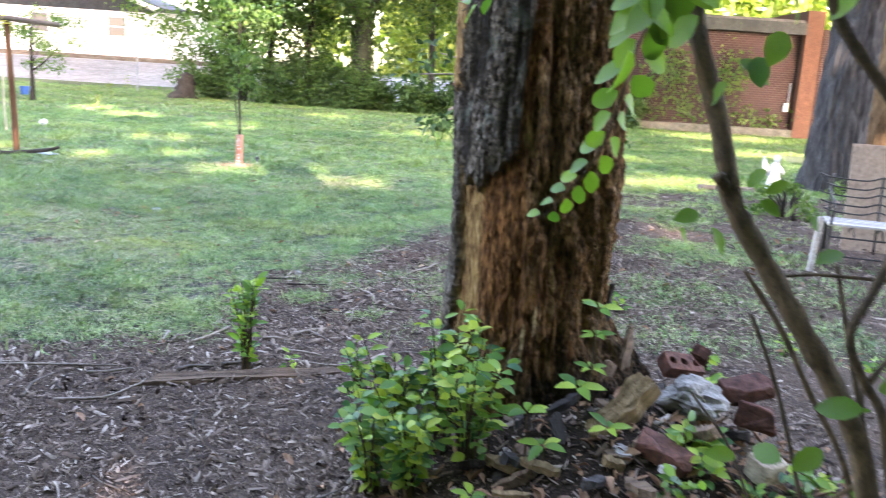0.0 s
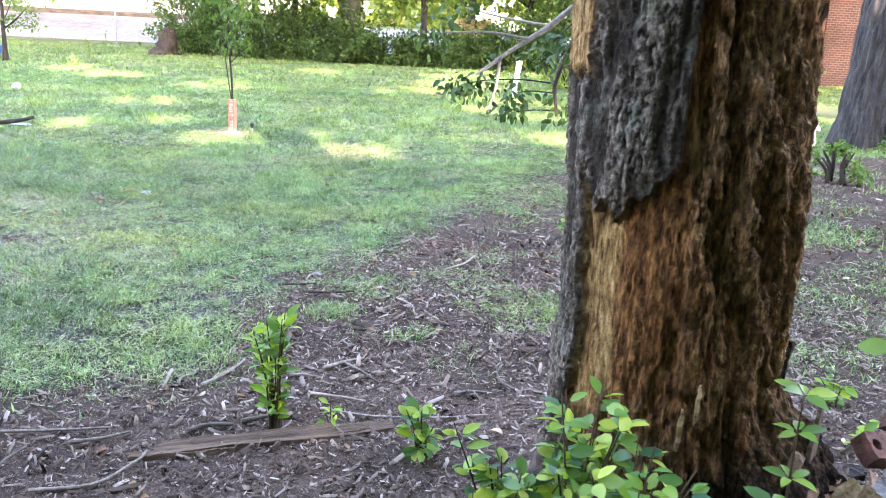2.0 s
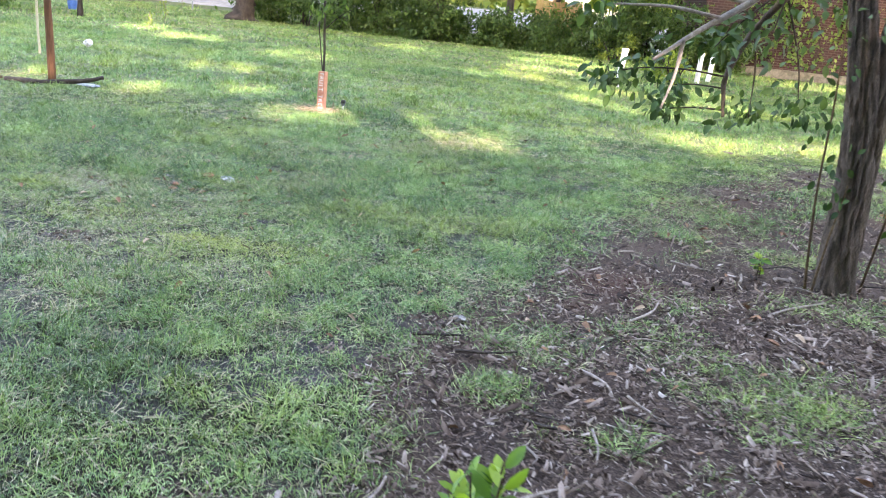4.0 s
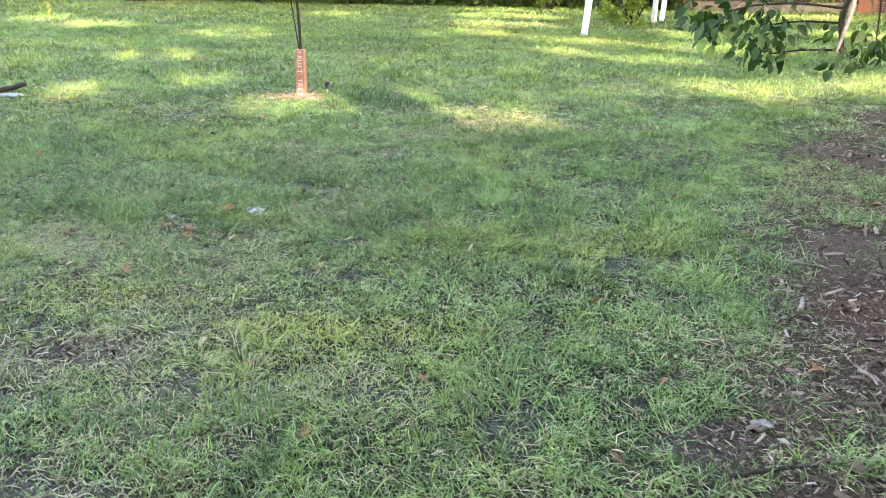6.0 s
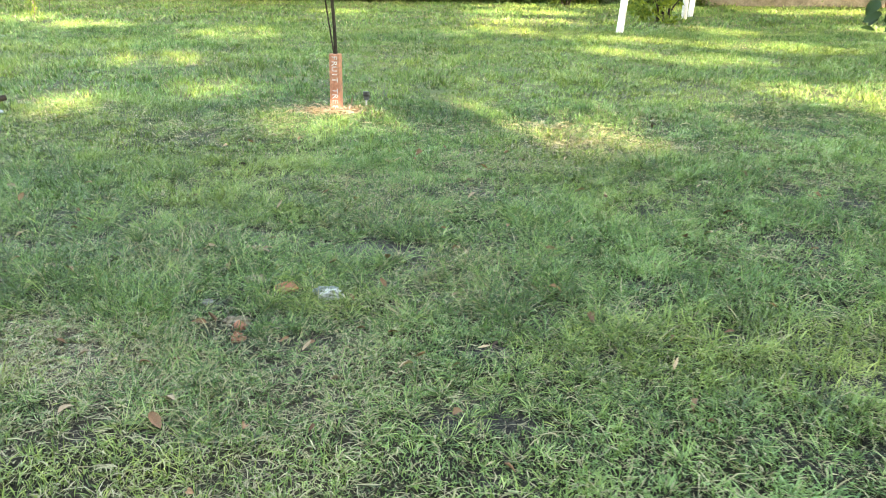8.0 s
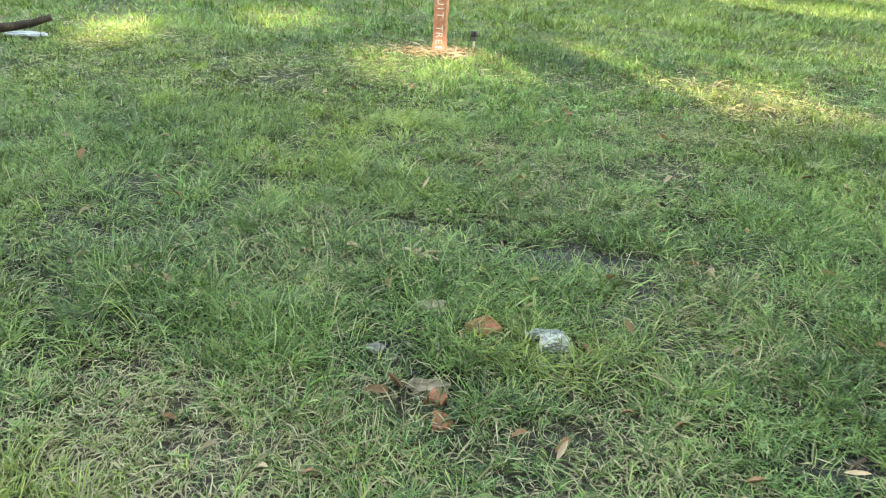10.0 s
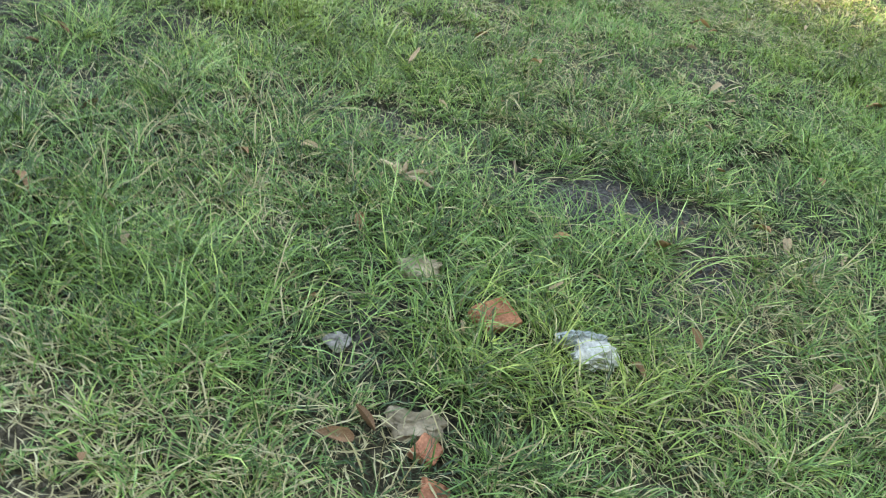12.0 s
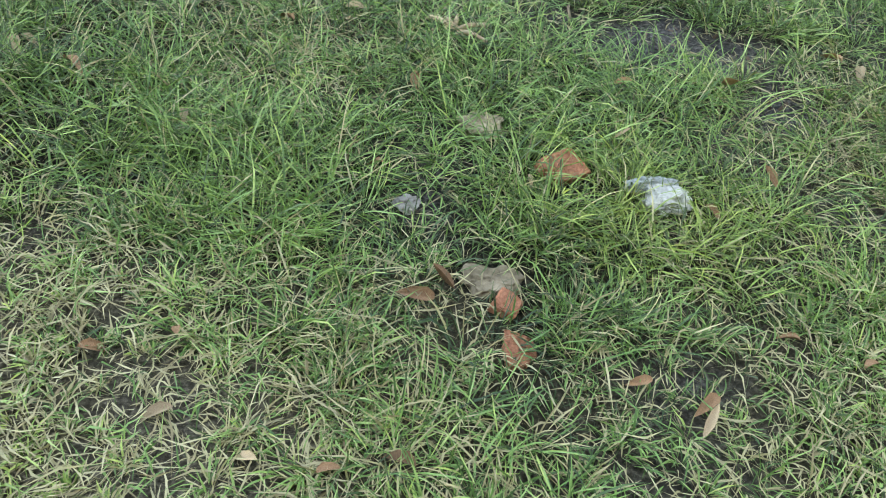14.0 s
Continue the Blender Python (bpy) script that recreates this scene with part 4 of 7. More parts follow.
dead_tree = thing("dead_tree", (SX, SY, 0), "dead standing tree trunk, grey bark peeling off orange rotten wood", "dead tree")
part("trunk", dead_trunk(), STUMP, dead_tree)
for u, z, ln, wd, out, mt, nm in ((-0.985, 0.72, 0.36, 0.06, 0.345, BARK, "bark_plate"), (-0.95, 0.5, 0.26, 0.05, 0.345, BARK, "bark_plate"),
                                  (0.06, 0.52, 0.13, 0.016, 0.36, PALEWOOD, "splinter"), (0.18, 0.6, 0.12, 0.012, 0.35, PALEWOOD, "splinter"),
                                  (0.96, 1.02, 0.13, 0.045, 0.31, BARK_DARK, "bark_plate"), (0.93, 0.3, 0.34, 0.1, 0.44, ROTBOARD, "bark_plate"), (0.8, 0.28, 0.24, 0.09, 0.43, ROTBOARD, "bark_plate"), (0.975, 0.62, 0.16, 0.05, 0.335, BARK_DARK, "bark_plate")):
    a = FRONT + math.asin(u)
    m = pose(out * math.cos(a), out * math.sin(a), z, 0, 0, math.degrees(a) + 90) @ pose(0, 0, 0, 3 - 6 * (u < 0), 2)
    part(nm, slab(ln, wd, 0.008 if nm == "splinter" else 0.014, int(z * 100)), mt, dead_tree, "", False, m)
for a, ln in ((-20, 0.3), (185, 0.25), (30, 0.35), (90, 0.4)):
    d = np.array([math.cos(radians(a)), math.sin(radians(a)), 0])
    pts = np.array([d * 0.25 + (0, 0, 0.3), d * 0.34 + (0, 0, 0.18), d * (0.3 + ln * 0.6) + (0, 0, 0.08), d * (0.35 + ln) + (0, 0, 0.02)])
    pts[:, 2] += gz(SX + pts[:, 0], SY + pts[:, 1]) * 0.6
    part("root", tube(bend(pts, 5), np.linspace(0.1, 0.04, 16), 10, 0.22, a & 7), BARK_DARK, dead_tree, soft=True)

# ---------------------------------------------------------------- living trees
def tree_limbs(parent, base, top, r0, r1, limbs, bark, seed, steps=7):
    rg = np.random.default_rng(seed)
    b, t = np.array(base, dtype=float), np.array(top, dtype=float)
    s = np.linspace(0, 1, steps)
    line = b + (t - b) * s[:, None] + np.concatenate([np.zeros((1, 3)), rg.normal(0, 0.03 * np.linalg.norm(t - b) / 4, (steps - 1, 3))])
    rr = r0 + (r1 - r0) * s
    rr[0] *= 1.35
    line = bend(line, 4)
    rr = np.interp(np.linspace(0, 1, len(line)), s, rr)
    part("trunk", tube(line, rr, 14, 0.07, seed), bark, parent, soft=True)
    ends = []
    for i in range(limbs):
        q = 0.35 + 0.6 * (i + rg.random()) / limbs
        p0 = line[int(q * (len(line) - 1))]
        a, ln = rg.uniform(0, 2 * np.pi), rg.uniform(0.25, 0.45) * np.linalg.norm(t - b)
        d = np.array([math.cos(a), math.sin(a), rg.uniform(0.2, 0.9)])
        pts = bend([p0, p0 + d * ln * 0.5, p0 + d * ln + (0, 0, 0.1 * ln)], 4)
        part("limb", tube(pts, np.linspace(r1 * 0.8, r1 * 0.25, len(pts)), 7, 0.1, i), bark, parent, soft=True)
        ends += [pts[-1], pts[len(pts) // 2]]
    return np.array(ends + [t])


def crown_of(centres, spread, n, size, seed, ratio=0.55, flat=0.7, clumps=0.35):
    """Leaves in clumps round the limbs' ends."""
    rg = np.random.default_rng(seed)
    c = np.asarray(centres)
    subs = c[rg.integers(0, len(c), max(6, n // 60))] + rg.normal(0, spread, (max(6, n // 60), 3)) * (1, 1, flat)
    p = subs[rg.integers(0, len(subs), n)] + rg.normal(0, spread * clumps, (n, 3)) * (1, 1, flat)
    d = rg.normal(0, 1, (n, 3)) + (0, 0, -0.5)
    up = rg.normal(0, 0.6, (n, 3)) + (0, 0, 1)
    return p, d, up, size * rg.uniform(0.6, 1.3, n)


def broad_tree(at, height, r, spread, leaves, size, label, leafmat, barkmat, seed, low=0.45, lean=(0, 0)):
    z = float(gz(at[0], at[1]))
    ob = thing("tree", (at[0], at[1], z - 0.03), label, "tree", "trees at the back of the yard")
    ends = tree_limbs(ob, (0, 0, 0), (lean[0], lean[1], height * 0.8), r, r * 0.4, 7, barkmat, seed)
    ends = ends[ends[:, 2] > height * low * 0.8]
    v, f = leaf_cloud(*crown_of(ends, spread * 1.2, leaves, size, seed), plain=True)
    part("crown", mesh_of("crown", v, f, leafmat), leafmat, ob)
    return ob


def shrub(at, width, height, leaves, size, label, leafmat, seed, group="hedge shrubs"):
    rg = np.random.default_rng(seed)
    ob = thing("shrub", (at[0], at[1], float(gz(at[0], at[1])) - 0.02), label, "shrub", group)
    tips = []
    for i in range(7):
        a, q = rg.uniform(0, 6.28), rg.uniform(0.1, 0.45) * width
        tip = np.array([math.cos(a) * q, math.sin(a) * q * 0.7, height * rg.uniform(0.5, 0.95)])
        part("stem", tube(bend([(math.cos(a) * 0.1, math.sin(a) * 0.1, 0), tip * (0.5, 0.5, 0.55), tip], 3), np.linspace(0.03, 0.01, 7), 6, 0.1, i), BARK_DARK, ob, soft=True)
        tips += [tip, tip * (0.8, 0.8, 0.6), tip * (1.1, 1.1, 0.35)]
    p, d, up, s = crown_of(tips, 0.16 * width, leaves, size, seed, clumps=0.5, flat=0.8)
    p[:, 2] = np.abs(p[:, 2])
    v, f = leaf_cloud(p, d, up, s, plain=True)
    part("foliage", mesh_of("foliage", v, f, leafmat), leafmat, ob)
    return ob


# the back hedge, with its trees
for i, (x, y, w, h) in enumerate(((-6.9, 31.2, 2.6, 3.2), (-5.6, 30.4, 2.2, 1.9), (-4.2, 30.6, 2.4, 2.0), (-2.9, 30.4, 2.2, 1.7), (-1.5, 30.5, 2.3, 1.4), (-0.2, 30.7, 2.0, 1.0),
                                  (1.1, 30.8, 2.0, 1.0), (2.4, 30.6, 2.2, 1.3), (3.8, 30.7, 2.4, 1.6), (5.2, 30.9, 2.4, 2.2), (-8.2, 31.8, 2.2, 2.4), (6.5, 29.9, 2.2, 2.0), (7.6, 29.4, 1.6, 1.2))):
    shrub((x, y), w, h, 4200, 0.15, "dark green leafy hedge shrub along the yard's back edge", LEAF_HEDGE, 300 + i)
for i, (x, y, h, r, sp, n, lm, bm_, low) in enumerate(((-5.9, 31.4, 8.5, 0.16, 0.95, 6500, LEAF_HEDGE, BARK_DARK, 0.3), (-4.3, 31.0, 9.0, 0.14, 0.9, 5500, LEAF_HEDGE, BARK_DARK, 0.35),
                                                   (-2.3, 31.0, 11.0, 0.42, 1.1, 7000, LEAF_HEDGE, IVY_BARK, 0.35), (0.3, 33.5, 9.0, 0.16, 1.0, 4000, LEAF_YELLOW, BARK, 0.3),
                                                   (2.2, 34.5, 10.0, 0.2, 1.1, 5000, LEAF_YELLOW, BARK, 0.3), (4.6, 34.0, 9.0, 0.16, 1.0, 5000, LEAF_CROWN, BARK_DARK, 0.3),
                                                   (-7.4, 33.0, 7.0, 0.12, 0.9, 5000, LEAF_CROWN, BARK_DARK, 0.25), (6.8, 34.5, 9.0, 0.18, 1.1, 4500, LEAF_CROWN, BARK_DARK, 0.3))):
    broad_tree((x, y), h, r, sp, int(n * 2.4), 0.21, "leafy tree with a dark trunk behind the hedge", lm, bm_, 400 + i, low)
ivy_p = np.random.default_rng(9)
na_ = 2600
a_ = ivy_p.uniform(0, 6.28, na_)
z_ = ivy_p.uniform(0, 5.5, na_)
v, f = leaf_cloud(np.stack([np.cos(a_) * 0.44, np.sin(a_) * 0.44, z_], -1), ivy_p.normal(0, 1, (na_, 3)) + (0, 0, -1), np.stack([np.cos(a_), np.sin(a_), a_ * 0 + 0.3], -1), 0.13, 0.8, plain=True)
ivy = thing("ivy", (-2.3, 31.0, 0), "dark ivy covering the thick trunk in the hedge", "ivy")
part("foliage", mesh_of("foliage", v, f, LEAF_HEDGE), LEAF_HEDGE, ivy)

# left side shrubs and a sapling
for i, (x, y, w, h) in enumerate(((-14.6, 23.5, 2.2, 3.0), (-13.2, 22.4, 2.0, 2.6), (-16.5, 24.5, 2.6, 3.4))):
    shrub((x, y), w, h, 2200, 0.13, "tall loose green shrub at the lawn's edge", LEAF_CROWN, 330 + i, "side shrubs")
broad_tree((-11.1, 22.9), 2.7, 0.07, 0.32, 1500, 0.11, "small leafy sapling standing on the lawn", LEAF_CROWN, BARK_DARK, 451, 0.25)

# woods beyond the road
rg = np.random.default_rng(88)
p = np.stack([rg.uniform(-10, 34, 17000), rg.uniform(60, 68, 17000), 0.9 + 13 * rg.beta(1.2, 1.6, 17000)], -1)
k = fbm(p[:, 0] * 0.3, p[:, 2] * 0.4, 77, 3) > 0.36
v, f = leaf_cloud(p[k], rg.normal(0, 1, (k.sum(), 3)), rg.normal(0, 1, (k.sum(), 3)) + (0, -0.6, 0.8), rg.uniform(0.5, 1.1, k.sum()), 0.7, plain=True)
tagged(new("woods", mesh_of("woods", v, f, LEAF_YELLOW)), "sunlit yellow-green woods beyond the road", "woods", kind="stuff")

# shade trees behind the path's start, with the gaps that let the low sun onto the lawn
SUNNY = ((-1.84, 9.9, 0.5, 0.15), (-0.8, 10.65, 0.35, 0.1), (-0.75, 9.75, 0.3, 0.15), (-0.2, 9.45, 0.35, 0.2), (0.15, 9.0, 0.4, 0.1), (0.4, 10.2, 0.2, 0.15), (1.4, 10.35, 0.28, 0.12), (2.6, 10.9, 0.9, 0.1), (3.6, 11.6, 1.4, 0.25), (4.9, 11.6, 0.5, 0.25),
         (5.4, 12.3, 1.2, 0.35), (-4.3, 14.2, 0.4, 0.25), (-3.05, 11.8, 0.3, 0.15), (-4.15, 10.6, 0.2, 0.2), (-4.05, 18.3, 0.7, 0.6), (-8.8, 21.6, 0.5, 0.7), (0.1, 19.0, 0.4, 0.8), (0.95, 19.3, 0.4, 0.4), (1.88, 15.6, 0.25, 0.3),
         (-2.6, 24.6, 0.4, 0.8), (1.5, 21.8, 1.0, 0.8), (4.9, 19.4, 0.45, 0.9), (3.73, 6.9, 0.3, 0.15), (4.5, 16.5, 1.0, 0.5), (3.0, 14.4, 0.8, 0.2), (9.2, 16.0, 1.0, 0.6), (9.5, 20.0, 1.5, 1.0), (2.5, 17.5, 0.8, 0.3),
         (4.0, 28.0, 4.0, 0.5), (10.5, 26.5, 2.5, 1.0), (-7.0, 20.0, 0.8, 0.4), (-5.7, 10.7, 0.3, 0.15), (2.0, 25.0, 1.5, 0.6))
GLINTS = ((1.28, 0.35, 0.35, 0.1), (0.25, 0.55, 0.0, 0.12))


def gaps(gx_, gy_, grow_x, grow_y):
    """Which places on the ground lie in the sun's gaps, widened by the margins given."""
    wob, hit = 0.7 * (fbm(gx_ * 1.5, gy_ * 3, 19, 3) - 0.5), np.zeros(len(gx_), dtype=bool)
    for x, y, rx, ry in SUNNY:
        hit |= np.hypot((gx_ - x) / (rx + grow_x), (gy_ - y) / (ry + grow_y)) + wob < 1
    return hit


def unshaded(p):
    keep = np.ones(len(p), dtype=bool)
    sx, sy, sz = TO_SUN
    gx_, gy_ = p[:, 0] - sx * p[:, 2] / sz, p[:, 1] - sy * p[:, 2] / sz
    keep &= ~gaps(gx_, gy_, 0.6, 1.9)
    for x, y, z, r in GLINTS:
        q = p[:, 2] - z
        keep &= np.hypot(p[:, 0] - sx * q / sz - x, (p[:, 1] - sy * q / sz - y) / 3) > r + 0.16
    return keep


rg = np.random.default_rng(5)
# small leaves that fringe the gaps
fringe = []
for x, y, rx, ry in SUNNY:
    n = int(1900 * (rx + 0.9) * (ry + 2.4) / 2.4)
    qx, qy = x + rg.uniform(-1, 1, n) * (rx + 0.9), y + rg.uniform(-1, 1, n) * (ry + 2.4)
    keep = ~gaps(qx, qy, 0.22, 0.5)
    far_ = (qy[keep] + 11 + rg.normal(0, 0.8, keep.sum())) / -TO_SUN.y
    fringe.append(np.stack([qx[keep], qy[keep], 0 * far_], -1) + far_[:, None] * np.array(TO_SUN))
fringe = np.concatenate(fringe)
fringe = fringe[fringe[:, 2] < 23.5]
for i, (x, y) in enumerate(((-9, -10.5), (-3.4, -11.5), (3.2, -10.8), (9.0, -11.6), (15.5, -10.5), (22, -11.5), (28.2, -10.7), (-15.2, -11))):
    ob = thing("tree", (x, y, -0.1), "tall leafy shade tree with gaps in its crown", "tree", "shade trees")
    tree_limbs(ob, (0, 0, -0.1), (0.3, 0.2, 13), 0.3, 0.1, 6, BARK, 500 + i)
    n = 30000
    zz = 0.2 + 23.8 * rg.random(n)
    half = 3.75 - 0.3 * (zz / 24) ** 4
    p = np.stack([rg.uniform(-1, 1, n) * half, rg.normal(0, 1.1, n), zz], -1)
    p = p[unshaded(p + (x, y, 0))]
    n = len(p)
    own = fringe[np.abs(fringe[:, 0] - x) < 3.2] - (x, y, -0.1)
    p, big = np.concatenate([p, own]), np.concatenate([rg.uniform(0.34, 0.5, n), rg.uniform(0.12, 0.19, len(own))])
    n = len(p)
    v, f = leaf_cloud(p, rg.normal(0, 1, (n, 3)), rg.normal(0, 0.6, (n, 3)) + np.array(TO_SUN), big, 0.85, plain=True)
    part("crown", mesh_of("crown", v, f, LEAF_CROWN), LEAF_CROWN, ob)

# the thick grey tree at the side
big_tree = thing("tree", (8.0, 12.3, -0.05), "thick old tree trunk with grey furrowed bark", "tree")
na, nz = 120, 140
ang, zz = np.meshgrid(np.arange(na) * 2 * np.pi / na, np.linspace(0, 7.5, nz))
f1, f2, _ = worley(ang * 5.0 + 0.6 * fbm(ang * 3, zz * 2, 5, 2), zz * 1.6, 3)
r = 0.41 + 0.06 * np.clip((f2 - f1) * 2, 0, 1) + 0.12 * np.exp(-zz / 0.35) * (0.7 + 0.5 * np.sin(ang * 5)) - 0.02 * zz
v = np.stack([r * np.cos(ang) + 0.03 * zz, r * np.sin(ang), zz], -1).reshape(-1, 3)
i = (np.arange(nz - 1)[:, None] * na + np.arange(na)[None]).ravel()
k = (np.arange(nz - 1)[:, None] * na + (np.arange(na) + 1)[None] % na).ravel()
part("trunk", mesh_of("trunk", v, np.stack([i, k, k + na, i + na], -1), PALEBARK, True), PALEBARK, big_tree)
# unseen crown, stretched back towards the brick building to shade its wall
p, d, up, s = crown_of(np.array([(0.3, 0, 10), (3.0, 2.5, 10), (-2.5, 2.5, 10), (0.5, 5.5, 9.6), (4.0, 7.5, 9.5), (-1.5, 8.0, 9.5), (1.5, 11.0, 9.2), (4.5, 12.5, 9), (7, 9, 9), (7.5, 13, 9), (9.5, 11, 9.5), (2, 13.5, 9)]), 1.7, 26000, 0.5, 77, flat=0.4)
v, f = leaf_cloud(p, d, up, s, plain=True)
part("crown", mesh_of("crown", v, f, LEAF_CROWN), LEAF_CROWN, big_tree)

brown_tree = thing("tree", (9.35, 13.3, -0.05), "tree trunk with warm brown peeling bark behind the grey one", "tree")
ang, zz = np.meshgrid(np.arange(80) * 2 * np.pi / 80, np.linspace(0, 8.5, 90))
f1, f2, _ = worley(ang * 4 + fbm(ang * 3, zz * 2, 15, 2), zz * 1.2, 13)
r = 0.42 + 0.05 * np.clip((f2 - f1) * 2, 0, 1) + 0.16 * np.exp(-zz / 0.4) * (0.7 + 0.4 * np.sin(ang * 4)) - 0.02 * zz
v = np.stack([r * np.cos(ang) + 0.04 * zz, r * np.sin(ang), zz], -1).reshape(-1, 3)
i = (np.arange(89)[:, None] * 80 + np.arange(80)[None]).ravel()
k = (np.arange(89)[:, None] * 80 + (np.arange(80) + 1)[None] % 80).ravel()
part("trunk", mesh_of("trunk", v, np.stack([i, k, k + 80, i + 80], -1), WARMBARK, True), WARMBARK, brown_tree)
p, d, up, s = crown_of(np.array([(0.5, 0.5, 10), (2.5, 1.5, 10.5), (-1, 2.5, 10.2), (1.5, 3.5, 11)]), 1.3, 5000, 0.5, 79, flat=0.5)
v, f = leaf_cloud(p, d, up, s, plain=True)
part("crown", mesh_of("crown", v, f, LEAF_CROWN), LEAF_CROWN, brown_tree)

# tall unseen trees added round the houses; their overhanging crowns cut the sky's light
for i, (x, y, spots) in enumerate(((-24.0, 60.0, ((0, 0, 13), (-5, -6, 12), (3, -6, 12), (-8, -11, 11), (-2, -12, 10.5), (4, -12, 11), (9, -9, 11.5), (10, -13, 11), (-3, -16, 11), (5, -17, 11))),
                                   (12.0, 41.0, ((0, 0, 11), (-3, -5, 10), (3, -5, 10), (0, -9, 9.5), (-4, -11, 9.8), (4, -11, 9.6), (1, -14, 9.6), (6, -14, 9.8))),
                                   (-21.5, 31.0, ((0, 0, 10), (4, -1, 10), (8, 0, 10.5), (-4, 1, 10), (-7, 3, 11), (6, 4, 11), (0, 5, 11), (10, 4, 11), (4, 9, 11.5), (-4, 8, 11), (9, 9, 11.5))))):
    ob = thing("tree", (x, y, 0.6), "unseen added tree whose wide overhanging crown shades the buildings", "tree", "overhanging trees")
    tree_limbs(ob, (0, 0, -0.6), (0.2, -0.3, 12), 0.5, 0.2, 8, BARK_DARK, 560 + i)
    p, d, up, s = crown_of(np.array(spots), 2.4, 26000, 0.6, 570 + i, flat=0.35)
    v, f = leaf_cloud(p, d, up, s, plain=True)
    part("crown", mesh_of("crown", v, f, LEAF_CROWN), LEAF_CROWN, ob)

# the slim tree with hanging branches
slim_tree = thing("tree", (2.56, 5.16, float(gz(2.56, 5.16)) - 0.03), "slim twin-stemmed tree with shaggy grey bark and low hanging branches", "tree")
B0 = np.array((2.56, 5.16, 0.0))


def shaggy_stem(points, radii, flute, seed):
    """A stem with deep lengthwise furrows and shaggy strips."""
    line = bend(points, 14)
    n, rings = 56, len(line)
    r0 = np.interp(np.linspace(0, 1, rings), np.linspace(0, 1, len(radii)), radii)
    ang, z = np.meshgrid(np.arange(n) * 2 * np.pi / n, line[:, 2])
    f1, f2, own = worley(ang * 5.2 + 1.2 * fbm(ang * 3, z * 4, seed, 3), z * 2.4, seed + 1)
    r = r0[:, None] * (0.86 + flute * np.cos(ang * 3 + 0.5 + z * 0.6)) + 0.022 * np.clip((f2 - f1) * 3, 0, 1) + 0.01 * own + 0.006 * fbm(ang * 9, z * 20, seed + 2, 3)
    v = np.stack([line[:, 0][:, None] + r * np.cos(ang), line[:, 1][:, None] + r * np.sin(ang), z], -1).reshape(-1, 3)
    i = (np.arange(rings - 1)[:, None] * n + np.arange(n)[None]).ravel()
    k = (np.arange(rings - 1)[:, None] * n + (np.arange(n) + 1)[None] % n).ravel()
    return v, np.stack([i, k, k + n, i + n], -1)


for nm, pts, radii, fl, sd_ in (("trunk", ((0.02, 0, 0), (0.0, 0, 0.3), (-0.03, 0, 0.9), (-0.14, 0, 1.5), (-0.24, 0.02, 2.1), (-0.4, 0.05, 4.3)), (0.115, 0.088, 0.08, 0.062, 0.055, 0.04), 0.13, 61),
                                ("second_trunk", ((0.06, 0.02, 0.3), (0.03, 0.02, 0.8), (0.03, 0.02, 1.2), (0.06, 0.02, 1.8), (0.14, 0.05, 2.6), (0.3, 0.1, 4.2)), (0.055, 0.06, 0.06, 0.055, 0.05, 0.035), 0.1, 64)):
    v, f = shaggy_stem(pts, radii, fl, sd_)
    part(nm, mesh_of(nm, v, f, TANBARK), TANBARK, slim_tree)
for i, pts in enumerate((((-0.16, -0.06, 0.0), (-0.22, -0.06, 0.6), (-0.24, -0.06, 1.2), (-0.28, -0.05, 1.75)), ((0.2, 0.04, 0.0), (0.28, 0.04, 0.7), (0.38, 0.04, 1.2), (0.46, 0.04, 1.6)), ((-0.14, -0.1, 0.0), (-0.12, -0.12, 0.35), (-0.08, -0.12, 0.7)))):
    ln = bend(pts, 6)
    part("sucker", tube(ln, np.linspace(0.009, 0.004, len(ln)), 6, 0.1, i), BARK_GREEN, slim_tree, soft=True)
BRANCH_LINES = (((2.4, 5.25, 2.6), (2.43, 6.2, 2.1), (2.1, 6.3, 1.72), (1.75, 6.2, 1.48), (1.42, 6.0, 1.25)), ((1.85, 6.2, 1.56), (1.5, 6.2, 1.6), (1.1, 6.15, 1.58)), ((2.05, 6.3, 1.68), (1.7, 6.3, 1.72), (1.3, 6.4, 1.8)),
                ((1.62, 6.12, 1.4), (1.6, 6.12, 1.15), (1.54, 6.1, 0.92)), ((2.45, 5.25, 2.5), (2.55, 6.6, 2.0), (2.42, 7.4, 1.5), (2.31, 7.58, 1.12), (2.33, 7.6, 0.9), (2.35, 7.59, 0.76)),
                ((2.31, 7.58, 1.1), (1.95, 7.5, 1.13), (1.6, 7.35, 1.12), (1.38, 7.28, 1.08)), ((2.32, 7.6, 1.0), (2.1, 7.75, 1.0), (1.94, 7.85, 0.97)), ((2.34, 7.6, 0.82), (2.12, 7.75, 0.8), (1.94, 7.86, 0.76)),
                ((2.42, 7.4, 1.5), (2.52, 7.52, 1.2), (2.55, 7.54, 0.78)), ((2.5, 7.0, 1.8), (2.85, 7.5, 1.3), (2.95, 7.6, 0.98)), ((2.43, 6.2, 2.1), (2.3, 6.25, 1.8), (2.25, 6.3, 1.5)), ((2.5, 6.8, 1.9), (2.2, 7.0, 1.55), (2.05, 7.05, 1.35)))
